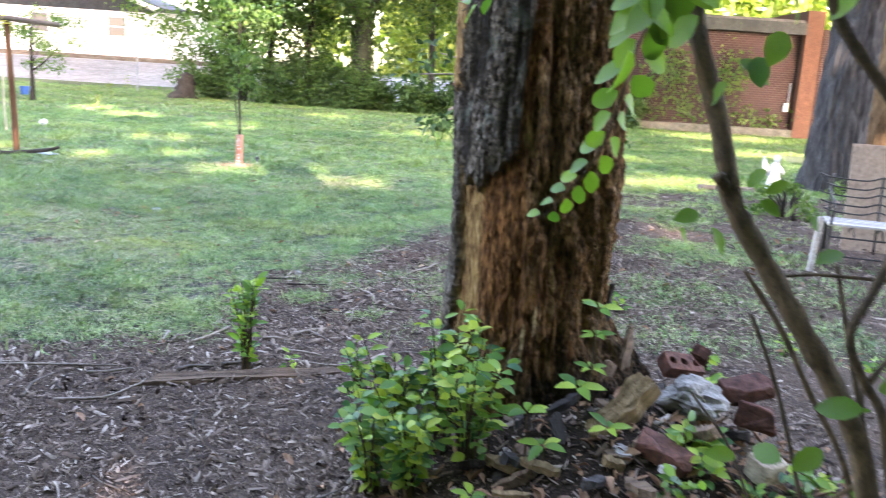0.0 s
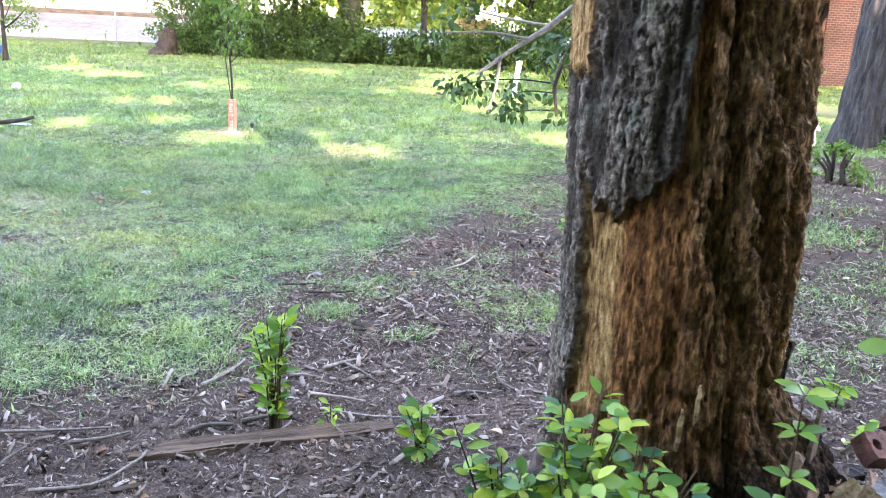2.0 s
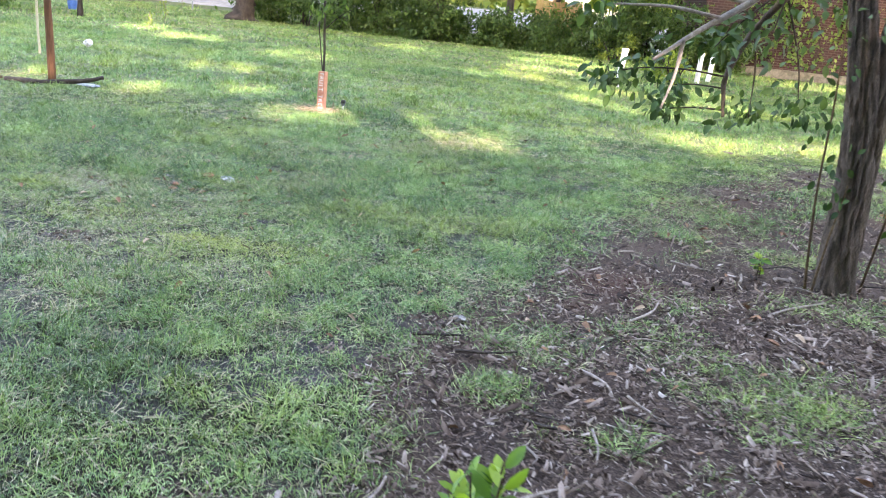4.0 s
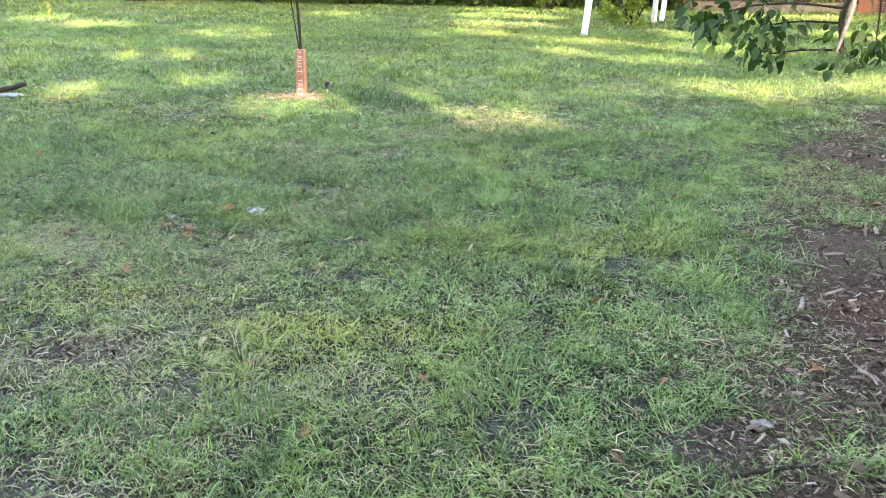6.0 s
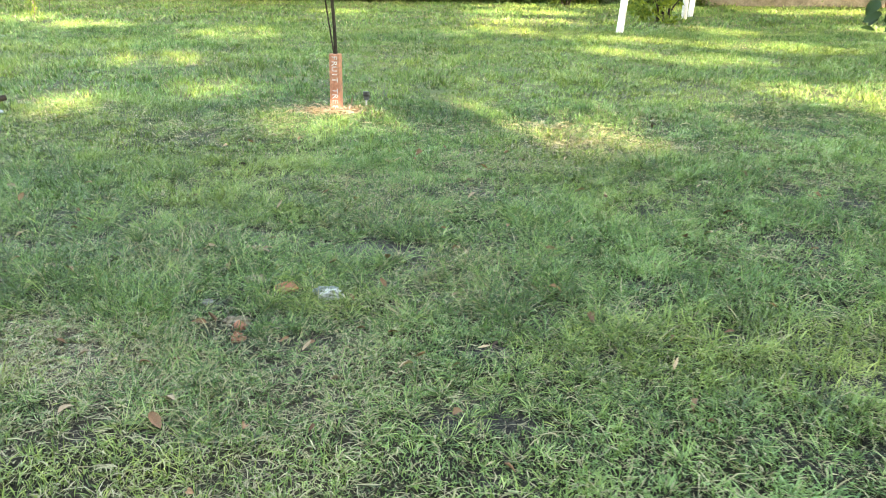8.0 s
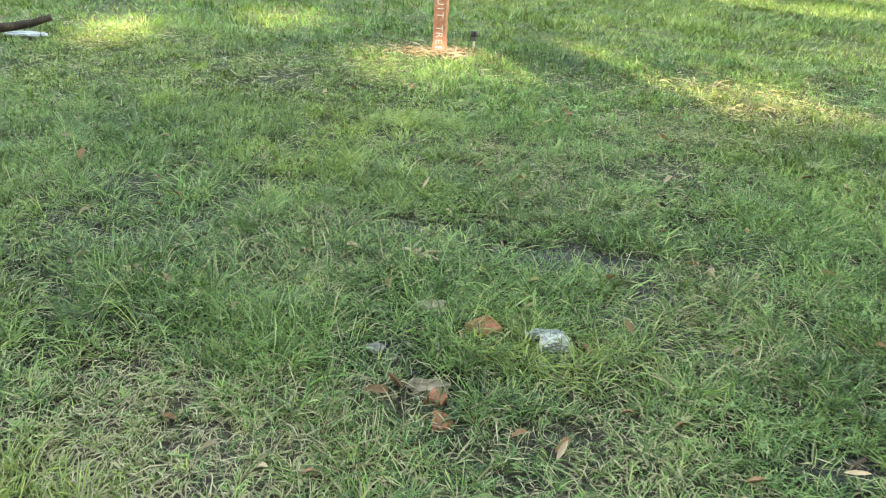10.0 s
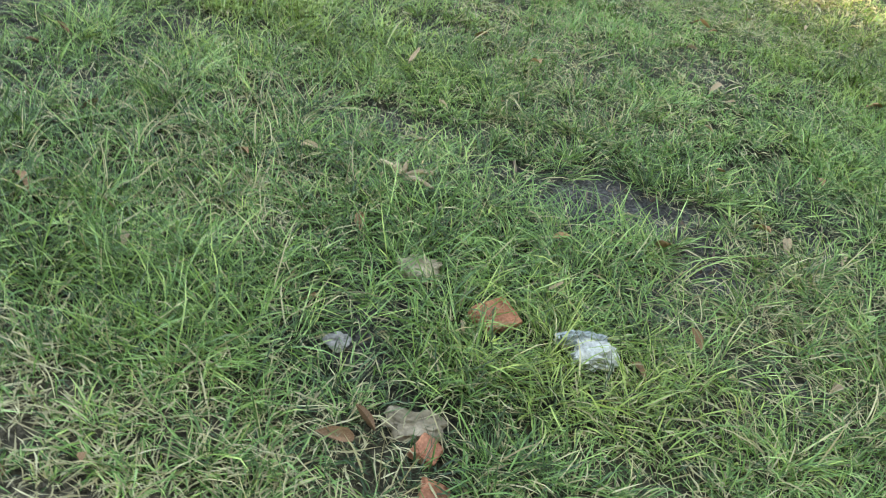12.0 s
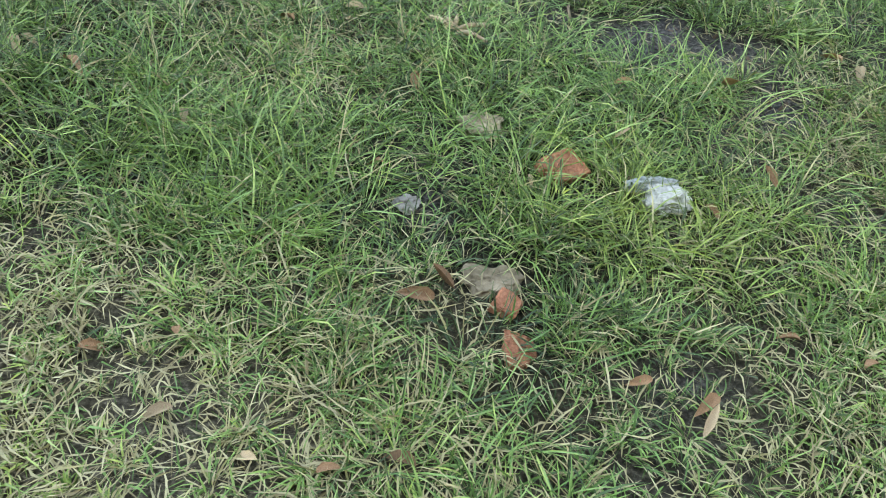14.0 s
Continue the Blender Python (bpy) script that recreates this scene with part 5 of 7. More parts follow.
for i, pts in enumerate(BRANCH_LINES):
    line = bend(np.array(pts) - B0, 5)
    r0, r1 = ((0.04, 0.012) if i in (0, 4) else (0.016, 0.007) if i in (1, 2, 3) else (0.009, 0.005))
    mt = LIMBGREY if i < 4 else BARK_DARK
    part("limb", tube(line, np.linspace(r0, r1, len(line)), 7, 0.15, i), mt, slim_tree, soft=True)
rg = np.random.default_rng(31)
pp, dd, uu, ss = [], [], [], []
for c, sp, n in (((1.3, 7.25, 1.05), (0.1, 0.1, 0.07), 46), ((1.55, 7.3, 1.08), (0.1, 0.08, 0.07), 46), ((1.42, 7.25, 0.98), (0.12, 0.08, 0.05), 30), ((1.92, 7.85, 0.95), (0.09, 0.08, 0.07), 40), ((1.9, 7.87, 0.78), (0.1, 0.08, 0.06), 44),
                 ((2.33, 7.6, 0.86), (0.08, 0.08, 0.09), 24), ((2.55, 7.54, 0.92), (0.08, 0.08, 0.06), 22), ((2.57, 7.54, 0.8), (0.06, 0.06, 0.04), 20), ((2.95, 7.6, 1.0), (0.12, 0.1, 0.1), 44), ((3.1, 7.7, 0.85), (0.1, 0.1, 0.06), 22),
                 ((2.05, 7.05, 1.38), (0.14, 0.1, 0.1), 50), ((2.25, 6.3, 1.5), (0.12, 0.1, 0.1), 36), ((2.2, 7.0, 1.55), (0.1, 0.1, 0.07), 24), ((1.05, 6.15, 1.6), (0.12, 0.1, 0.07), 30), ((1.25, 6.4, 1.82), (0.12, 0.1, 0.07), 26), ((2.65, 6.9, 1.75), (0.16, 0.14, 0.1), 34),
                 ((2.34, 5.1, 1.25), (0.07, 0.07, 0.2), 22), ((2.3, 5.1, 1.6), (0.1, 0.08, 0.12), 26), ((2.36, 5.08, 0.75), (0.04, 0.04, 0.15), 9), ((2.86, 5.2, 0.75), (0.05, 0.05, 0.2), 13), ((2.97, 5.2, 1.3), (0.07, 0.06, 0.16), 20), ((2.46, 5.04, 0.7), (0.04, 0.04, 0.12), 10)):
    p = np.array(c) + rg.normal(0, 1, (n, 3)) * sp
    pp.append(p)
    dd.append(rg.normal(0, 0.55, (n, 3)) + (p - c) * 4 + (0, 0, -0.7))
    uu.append(rg.normal(0, 0.5, (n, 3)) + (0, -0.5, 1))
    ss.append(rg.uniform(0.06, 0.115, n) if c[1] > 5.5 else rg.uniform(0.04, 0.07, n))
v, f = leaf_cloud(np.concatenate(pp) - B0, np.concatenate(dd), np.concatenate(uu), np.concatenate(ss), 0.56, 0.16, 0.25)
part("foliage", mesh_of("foliage", v, f, LEAF_TREE, True), LEAF_TREE, slim_tree)
p, d, up, s = crown_of(np.array([(-0.3, 0, 4.2), (1.2, 0.6, 4.4), (-0.8, 0.8, 4.3)]), 0.6, 1500, 0.15, 78)
v, f = leaf_cloud(p, d, up, s, plain=True)
part("crown", mesh_of("crown", v, f, LEAF_TREE), LEAF_TREE, slim_tree)

# ---------------------------------------------------------------- road, house, brick building, fences
xs, ys = np.linspace(-70, 16, 60), np.linspace(37.2, 47.4, 16)
RX, RY = np.meshgrid(xs, ys)
v = np.stack([RX, RY, gz(RX, RY) + 0.03], -1).reshape(-1, 3)
i = (np.arange(15)[:, None] * 60 + np.arange(59)[None]).ravel()
tagged(new("road", mesh_of("road", v, np.stack([i, i + 1, i + 61, i + 60], -1), CONCRETE)), "pale sunlit concrete road up a bank", "road", kind="structure")

house = thing("house", (-20.5, 49.0, 1.3), "white single-storey house with a dark grey gable", "house")
part("wall", box(-0.75, 3.5, 1.2, 16.5, 7, 2.9, 0.02), WHITEWALL, house)
part("foundation", box(-0.75, 3.5, -0.15, 16.7, 7.2, 0.3), BEAMWOOD, house, "dark foundation strip")
gab = bmesh.new()
for yy in (0.05, 0.3):
    for x, z in ((-9.2, 2.6), (4.4, 2.6), (-2.4, 5.0)):
        gab.verts.new((x, yy, z))
gab.verts.ensure_lookup_table()
for q in ((0, 1, 2), (5, 4, 3), (0, 3, 4, 1), (1, 4, 5, 2), (2, 5, 3, 0)):
    gab.faces.new([gab.verts[i] for i in q])
bmesh.ops.translate(gab, verts=gab.verts, vec=(0, -0.12, 0))
part("gable", gab, GREYWALL, house, "dark grey siding")
for sgn in (-1, 1):
    part("rake_board", box(0, 0, 0, 7.4, 0.12, 0.2), WHITEPVC, house, "", False, pose(-2.4 + sgn * 3.45, -0.22, 3.8, 0, sgn * 19.4, 0))
    part("roof", box(0, 0, 0, 7.6, 8.0, 0.12), ROOFING, house, "", False, pose(-2.4 + sgn * 3.5, 3.6, 4.02, 0, sgn * 19.4, 0))
part("porch_roof", box(6.3, 3.2, 2.78, 4.4, 7.4, 0.14), ROOFING, house)
part("fascia", box(6.3, -0.5, 2.74, 4.4, 0.06, 0.2), FASCIA, house)
for x in (1.6, -3.0, -6.6):
    w = part("window", box(x, -0.02, 1.7, 1.15, 0.12, 1.15), WHITEPVC, house)
    for zc in (1.42, 1.98):
        part("pane", box(x, -0.09, zc, 0.98, 0.03, 0.46), GLASS, w)

wall = thing("brick_building", (0, 0, 0), "low red brick building with a grey-green fascia, partly overgrown", "building")
part("wall", box(10.4, 33.0, 1.9, 7.2, 6.0, 3.8), BRICKWALL, wall)
part("pier", box(14.35, 32.8, 2.3, 0.62, 6.2, 4.6), CLAY, wall, "orange brick pier")
part("fascia", box(10.45, 29.85, 3.95, 7.5, 0.3, 0.42, 0.01), FASCIA, wall)
part("roof", box(10.45, 33.0, 4.2, 7.5, 6.4, 0.12), ROOFING, wall)
part("ledge", box(10.4, 29.85, 0.14, 7.2, 0.4, 0.3, 0.03), MOSSY, wall, "low concrete ledge")
part("wall", box(17.5, 33.2, 2.0, 5.2, 6.0, 4.0), BRICKWALL, wall)
meter = part("meter_box", box(13.75, 29.93, 1.1, 0.16, 0.12, 0.32, 0.01), WHITEPVC, wall)
part("pipe", tube([(13.82, 29.94, 1.2), (13.82, 29.94, 2.0)], 0.03, 8), GALV, wall)
rg = np.random.default_rng(14)
vine_p = np.concatenate([np.stack([rg.normal(x, s, n), np.full(n, 29.86) - rg.random(n) * 0.15, np.abs(rg.normal(z, h, n))], -1) for x, z, s, h, n in ((9.2, 2.4, 0.5, 0.6, 420), (11.6, 2.2, 0.4, 0.5, 260), (9.8, 1.0, 0.7, 0.5, 260), (12.6, 0.5, 0.8, 0.25, 200))])
n = len(vine_p)
v, f = leaf_cloud(vine_p, rg.normal(0, 1, (n, 3)) + (0, 0, -0.6), rg.normal(0, 0.4, (n, 3)) + (0, -1, 0.5), rg.uniform(0.1, 0.2, n), 0.7, plain=True)
creeper = thing("creeper", (0, 0, 0), "green creeper growing up the brick wall", "creeper")
part("foliage", mesh_of("foliage", v, f, LEAF_CROWN), LEAF_CROWN, creeper)
for i, x in enumerate((9.0, 10.4, 11.7)):
    part("stem", tube(bend([(x, 29.9, 0), (x + 0.3, 29.92, 1.2), (x - 0.1, 29.92, 2.4)], 4), 0.02, 6, 0.1, i), BARK_DARK, creeper)

fence = thing("wooden_fence", (1.35, 33.2, 0.0), "short stretch of tan wooden plank fence", "fence")
for i in range(12):
    part("plank", box(i * 0.145, (i % 2) * 0.012, 1.0 + 0.03 * math.sin(i * 2.1), 0.138, 0.022, 1.5, 0.004), FENCEWOOD, fence)
for z in (0.5, 1.45):
    part("rail", box(0.8, 0.05, z, 1.75, 0.05, 0.09, 0.004), FENCEWOOD, fence)
for x in (0.0, 1.6):
    part("post", box(x, 0.1, 0.85, 0.09, 0.09, 1.8, 0.006), FENCEWOOD, fence)
wire_fence = thing("wire_fence", (0, 34.2, 0), "grey pipe posts of a low wire fence", "fence")
for x in (-24, -18.2, -12.2, -6.4):
    part("post", tube([(x, 0, -0.1), (x, 0, 1.75)], 0.035, 8), GALV, wire_fence)
for z in (1.7, 1.2, 0.7, 0.25):
    part("wire", tube([(-24, 0, z), (-15, 0, z - 0.03), (-6.4, 0, z)], 0.006, 5), GALV, wire_fence)
stump = thing("tree_stump", (-8.9, 30.2, -0.05), "dark rotten tree stump at the lawn's edge", "stump")
part("stump_body", tube([(0, 0, 0), (0, 0, 0.12), (0.02, 0, 0.25), (0.05, 0, 0.4), (0.02, 0, 0.52), (0.08, 0, 0.66), (0.1, 0, 0.78), (0.06, 0, 0.9), (0.1, 0, 1.0)], [0.55, 0.45, 0.33, 0.36, 0.27, 0.31, 0.22, 0.24, 0.1], 14, 0.42, 3), BARK_DARK, stump, soft=True)

# ---------------------------------------------------------------- yard things, far to near
def on(x, y, lift=0.0):
    return (x, y, float(gz(x, y)) + lift)


post = thing("clothesline_post", on(-5.05, 10.2, -0.05), "red-brown wooden clothesline post with a dark crossbar", "post")
part("post_shaft", tube(bend([(0, 0, 0), (-0.02, 0, 0.7), (-0.05, 0, 1.3), (-0.08, 0, 1.98)], 4), np.linspace(0.048, 0.038, 13), 10, 0.06, 2), POSTWOOD, post, soft=True)
part("crossbar", tube([(-0.8, -0.05, 2.05), (-0.3, -0.06, 2.02), (0.2, -0.06, 1.985), (0.72, -0.05, 1.95)], 0.038, 9, 0.08, 4), BEAMWOOD, post, soft=True)
coil = [(-0.08 + 0.06 * math.cos(i * 0.9), -0.02 + 0.075 * math.sin(i * 0.9), 1.9 + 0.005 * i) for i in range(28)]
part("cord_wrap", tube(coil, 0.008, 5), YELLOW, post, "yellow cord wound round the top")
line = thing("clothesline", on(-5.05, 10.2), "slack pale rope clothesline with loose ends hanging down", "rope")
part("rope", tube(bend([(-0.08, -0.06, 1.95), (-0.6, 0.15, 1.72), (-1.1, 0.4, 1.62), (-1.7, 0.7, 1.66), (-2.6, 1.1, 1.85), (-4.2, 1.7, 2.2)], 6), 0.011, 6), ROPE, line)
part("rope", tube(bend([(-0.08, -0.06, 1.9), (-0.35, 0.05, 1.6), (-0.62, 0.2, 1.5)], 6), 0.008, 6), ROPE, line)
part("rope_end", tube(bend([(-1.15, 0.42, 1.62), (-1.13, 0.4, 1.1), (-1.1, 0.36, 0.7), (-1.04, 0.33, 0.4)], 5), 0.016, 6), ROPE, line)
part("rope_end", tube(bend([(-0.12, -0.08, 1.15), (-0.12, -0.08, 0.7), (-0.1, -0.08, 0.34)], 5), 0.015, 6), ROPE, line)
part("knot", tube(bend([(-1.12, 0.4, 1.62), (-1.2, 0.42, 1.57), (-1.02, 0.4, 1.6), (-1.13, 0.4, 1.55)], 5), 0.02, 6), ROPE, line)
for pts, r, lab in ((((-5.5, 9.95, 0.02), (-5.0, 9.98, 0.03), (-4.6, 10.1, 0.07), (-4.4, 10.2, 0.12)), 0.038, "dark fallen branch lying by the post"),
                    (((-6.8, 9.95, 0.02), (-6.2, 10.1, 0.03), (-5.6, 10.05, 0.02)), 0.03, "long dark stick lying in the grass")):
    st = thing("fallen_branch", (0, 0, 0), lab, "branch")
    ln = bend(pts, 5)
    part("stick", tube(ln + np.stack([0 * ln[:, 0], 0 * ln[:, 0], gz(ln[:, 0], ln[:, 1])], -1), np.linspace(r, r * 0.6, len(ln)), 8, 0.15, 5), BARK_DARK, st, soft=True)


def crumple(size, seed, flat=0.5, levels=2):
    """A lumpy, faceted body: stone, broken brick, crumpled paper."""
    bm = bmesh.new()
    bmesh.ops.create_icosphere(bm, subdivisions=levels + 2, radius=1)
    rg = np.random.default_rng(seed)
    off = Vector(rg.uniform(-9, 9, 3))
    for v in bm.verts:
        k = 1 + 0.55 * noise.noise(v.co * 1.3 + off) + 0.25 * noise.noise(v.co * 3.5 + off) + 0.14 * noise.noise(v.co * 8 + off) + 0.07 * noise.noise(v.co * 17 + off)
        v.co = Vector((v.co.x * size[0], v.co.y * size[1], v.co.z * size[2])) * k
    return bm


def angular(size, seed, cut=5):
    """A broken block: a box with corners cut away and a rough skin."""
    rg = np.random.default_rng(seed)
    bm = bmesh.new()
    bmesh.ops.create_cube(bm, size=1, matrix=Matrix.Diagonal((*size, 1)))
    for _ in range(cut):
        n = Vector(rg.normal(0, 1, 3)).normalized()
        reach = sum(abs(n[i]) * size[i] / 2 for i in range(3))
        res = bmesh.ops.bisect_plane(bm, geom=bm.verts[:] + bm.edges[:] + bm.faces[:], plane_co=n * reach * rg.uniform(0.62, 0.85), plane_no=n, clear_outer=True)
        edges = [e for e in res["geom_cut"] if isinstance(e, bmesh.types.BMEdge)]
        if edges:
            bmesh.ops.edgeloop_fill(bm, edges=edges)
    bmesh.ops.bevel(bm, geom=bm.edges[:], offset=min(size) * 0.06, segments=1, affect="EDGES")
    bmesh.ops.triangulate(bm, faces=bm.faces[:])
    bmesh.ops.subdivide_edges(bm, edges=bm.edges[:], cuts=2, use_grid_fill=True)
    off = Vector(rg.uniform(-9, 9, 3))
    for v in bm.verts:
        v.co += v.normal * min(size) * (0.12 * noise.noise(v.co / min(size) * 2 + off) + 0.07 * noise.noise(v.co / min(size) * 6 + off))
    return bm


litter = tagged(part("litter", crumple((0.12, 0.06, 0.015), 3), BLUEGREY, None, at=pose(-4.5, 10.0, 0.03)), "crumpled white litter beside the fallen branch", "litter")
tagged(part("ball", crumple((0.07, 0.07, 0.06), 4), PAPER, None, at=pose(-6.9, 14.85, 0.06)), "small white crumpled ball on the lawn", "litter")
tagged(part("bucket", tube([(0, 0, 0), (0, 0, 0.02), (0, 0, 0.26), (0, 0, 0.28)], [0.11, 0.12, 0.15, 0.16], 16), BLUE, None, at=pose(-12.7, 25.6, -0.01)), "small blue plastic bucket in the far grass", "bucket")
table = thing("garden_table", on(-17.6, 26.6, -0.02), "low dark metal table at the yard's far side", "table")
part("tabletop", box(0, 0, 0.55, 1.6, 0.6, 0.05, 0.01), IRON, table)
for x in (-0.7, 0.7):
    for y in (-0.25, 0.25):
        part("leg", tube([(x, y, 0), (x, y, 0.55)], 0.025, 8), IRON, table)
for i, (x, y, h) in enumerate(((-9.3, 24.2, 0.55), (-8.4, 21.0, 0.4), (-12.0, 32.5, 0.6))):
    w = thing("weed", on(x, y, -0.01), "thin yellowing weed standing in the lawn", "weed", "tall weeds")
    rg = np.random.default_rng(i)
    part("stem", tube(bend([(0, 0, 0), (0.03, 0, h * 0.5), (0.0, 0.02, h)], 3), 0.01, 5), TWIG, w)
    p = np.stack([rg.normal(0, 0.06, 40), rg.normal(0, 0.06, 40), rg.uniform(0.3, 1.1, 40) * h], -1)
    v, f = leaf_cloud(p, rg.normal(0, 1, (40, 3)), rg.normal(0, 0.5, (40, 3)) + (0, 0, 1), 0.09, 0.4, plain=True)
    part("foliage", mesh_of("foliage", v, f, LEAF_YELLOW), LEAF_YELLOW, w)

# the young fruit tree in its printed sleeve
young = thing("fruit_tree", on(-1.75, 10.4, -0.01), "young fruit tree in an orange cardboard sleeve with white print", "tree")
part("trunk", tube(bend([(0, 0, 0), (0.0, 0.01, 0.6), (-0.03, 0.03, 1.1), (-0.06, 0.08, 1.7), (-0.02, 0.1, 2.3)], 5), np.linspace(0.018, 0.007, 21), 7, 0.08, 1), BARK_DARK, young, soft=True)
part("trunk", tube(bend([(0.0, 0, 0.4), (-0.05, 0, 0.75), (-0.1, 0.03, 1.1)], 5), 0.007, 6), BARK_DARK, young, soft=True)
sleeve = part("sleeve", box(0, 0, 0.24, 0.088, 0.085, 0.47, 0.006), SLEEVE, young, at=pose(0, 0, 0, 0, 0, -14))
for k, letter in enumerate("FRUIT TREE"):
    if letter == " ":
        continue
    font = bpy.data.curves.new("letter", "FONT")
    font.body, font.size, font.extrude, font.align_x, font.align_y = letter, 0.07, 0.0006, "CENTER", "CENTER"
    holder = bpy.data.objects.new("letter", font)
    glyph = bpy.data.meshes.new_from_object(holder)
    bpy.data.objects.remove(holder)
    glyph.materials.clear()
    glyph.materials.append(LETTER)
    part("letter", glyph, LETTER, sleeve, at=pose(0, -0.0435, 0.445 - 0.0455 * k, 90, 90, 0))
rg = np.random.default_rng(6)
tips = []
for i in range(11):
    z = 0.95 + 1.25 * i / 10
    a = i * 2.4
    tip = np.array([math.cos(a) * 0.3, math.sin(a) * 0.25, z + 0.28])
    part("limb", tube(bend([(-0.04, 0.05, z), tip * (0.5, 0.5, 1) - (0, 0, 0.1), tip], 3), np.linspace(0.007, 0.003, 7), 5), BARK_DARK, young)
    tips += [tip, tip * (0.6, 0.6, 0.97)]
p, d, up, s = crown_of(np.array(tips), 0.15, 950, 0.09, 61, clumps=0.8)
v, f = leaf_cloud(p, d, up, s, 0.4, plain=True)
part("foliage", mesh_of("foliage", v, f, LEAF_CROWN), LEAF_CROWN, young)
lamp = thing("garden_light", on(-1.5, 10.5, 0), "small black solar garden light on a pale stake", "light")
lamp.scale = (0.7, 0.7, 0.75)
part("stake", tube([(0, 0, -0.05), (0, 0, 0.1)], 0.012, 8), WHITEPVC, lamp)
part("lens", tube([(0, 0, 0.09), (0, 0, 0.14)], [0.03, 0.036], 12), GLASS, lamp)
part("cap", tube([(0, 0, 0.135), (0, 0, 0.15), (0, 0, 0.185)], [0.045, 0.046, 0.036], 14), BLACKPLASTIC, lamp)
rg = np.random.default_rng(16)
straw = np.stack([rg.normal(0.08, 0.2, 420), rg.normal(-0.05, 0.12, 420), np.full(420, 0.012)], -1)
v, f = leaf_cloud(straw, rg.normal(0, 1, (420, 3)) * (1, 1, 0.15), rg.normal(0, 0.3, (420, 3)) + (0, 0, 1), rg.uniform(0.05, 0.12, 420), 0.14, plain=True)
tagged(part("pine_straw", mesh_of("pine_straw", v, f, TANLEAF), TANLEAF, None, at=pose(*on(-1.75, 10.4))), "ring of reddish straw round the young tree", "straw", kind="stuff")

# white pipes and the statue
for i, (x, y, h, ln) in enumerate(((2.85, 18.8, 0.85, 0.07), (5.4, 22.9, 0.8, 0.02), (5.95, 24.1, 0.68, 0.05))):
    pp = thing("pipe", on(x, y, -0.05), "short white plastic pipe stuck upright in the lawn", "pipe", "white pipes")
    part("shaft", tube([(0, 0, 0), (ln * 0.5, 0, h * 0.5), (ln, 0.02, h)], 0.065, 12, 0.02), WHITEPVC, pp)
    part("cap", tube([(ln, 0.02, h - 0.03), (ln, 0.02, h + 0.03)], [0.078, 0.07], 12), WHITEPVC, pp)
shrub((4.6, 21.9), 1.3, 0.75, 700, 0.12, "low green weedy bush by the white pipes", LEAF_YELLOW, 390, "low bushes")
shrub((3.9, 29.4), 1.2, 0.7, 500, 0.12, "low green weedy bush by the white pipes", LEAF_YELLOW, 391, "low bushes")
sb = bmesh.new()
prof = ((0.15, 0), (0.15, 0.04), (0.13, 0.05), (0.12, 0.14), (0.1, 0.28), (0.085, 0.38), (0.1, 0.46), (0.06, 0.52), (0.03, 0.54))
sv, sf = tube([(0, 0, z) for _, z in prof], [r for r, _ in prof], 20, 0.04, 2)
hv, hf = tube([(0, -0.02, z) for z in (0.53, 0.555, 0.59, 0.63, 0.665, 0.68)], [0.025, 0.05, 0.06, 0.058, 0.035, 0.01], 16)
shapes = [(sv, sf), (hv, hf)]
for sg in (-1, 1):
    shapes.append(tube(bend([(0.04 * sg, 0.07, 0.3), (0.1 * sg, 0.1, 0.4), (0.15 * sg, 0.11, 0.52), (0.17 * sg, 0.12, 0.64)], 4), [0.03, 0.045, 0.055, 0.06, 0.06, 0.06, 0.055, 0.05, 0.045, 0.04, 0.03, 0.02, 0.01], 10))
    shapes.append(tube(bend([(0.1 * sg, -0.02, 0.45), (0.1 * sg, -0.1, 0.36), (0.02 * sg, -0.13, 0.4)], 4), 0.026, 8))
sb.free()
tagged(part("statue", merge(shapes), PLASTER, None, soft=True, at=pose(*on(6.75, 11.5, -0.01), 0, 0, 25) @ Matrix.Scale(0.92, 4)), "small white plaster angel statue on the grass", "statue")
plate = thing("garden_edging", on(6.2, 11.35), "flat dark stone edging beside the white statue", "edging")
for i in range(5):
    part("stone", angular((0.3, 0.16, 0.07), 70 + i), BEAMWOOD, plate, at=pose(-0.55 + i * 0.27, 0.03 * (i % 2), 0.03, 0, 0, 8 * i))

# the iron bench with a slatted seat, and the board behind it
bench = thing("garden_bench", on(5.3, 5.75, -0.01), "old black wire garden bench with a weathered slatted seat", "bench")
bench.rotation_euler = (0, 0, radians(-18))
for i in range(5):
    part("slat", box(0.35, -0.2 + i * 0.1, 0.42, 1.0, 0.085, 0.025, 0.005), WEATHERED, bench)
for x in (-0.12, 0.82):
    for y in (-0.22, 0.24):
        part("leg", tube(bend([(x * 1.05, y * 1.15, 0), (x, y, 0.22), (x, y, 0.42)], 4), 0.014, 8), IRON, bench, soft=True)
    part("armrest", tube(bend([(x, -0.24, 0.42), (x, -0.26, 0.62), (x, 0.0, 0.66), (x, 0.3, 0.72)], 5), 0.012, 8), IRON, bench, soft=True)
for i, (z, x0, x1) in enumerate(((0.5, -0.16, 0.86), (0.58, -0.2, 0.9), (0.67, -0.22, 0.84), (0.75, -0.17, 0.93), (0.84, -0.24, 0.82))):
    part("back_wire", tube(bend([(x0, 0.2, z + 0.02), (x0 + 0.12, 0.27, z - 0.015), (0.2, 0.31, z - 0.03), (0.35, 0.31, z + 0.01), (0.5, 0.31, z - 0.03), (x1 - 0.12, 0.27, z - 0.01), (x1, 0.2, z + 0.03)], 5), 0.009, 6), IRON, bench, soft=True)
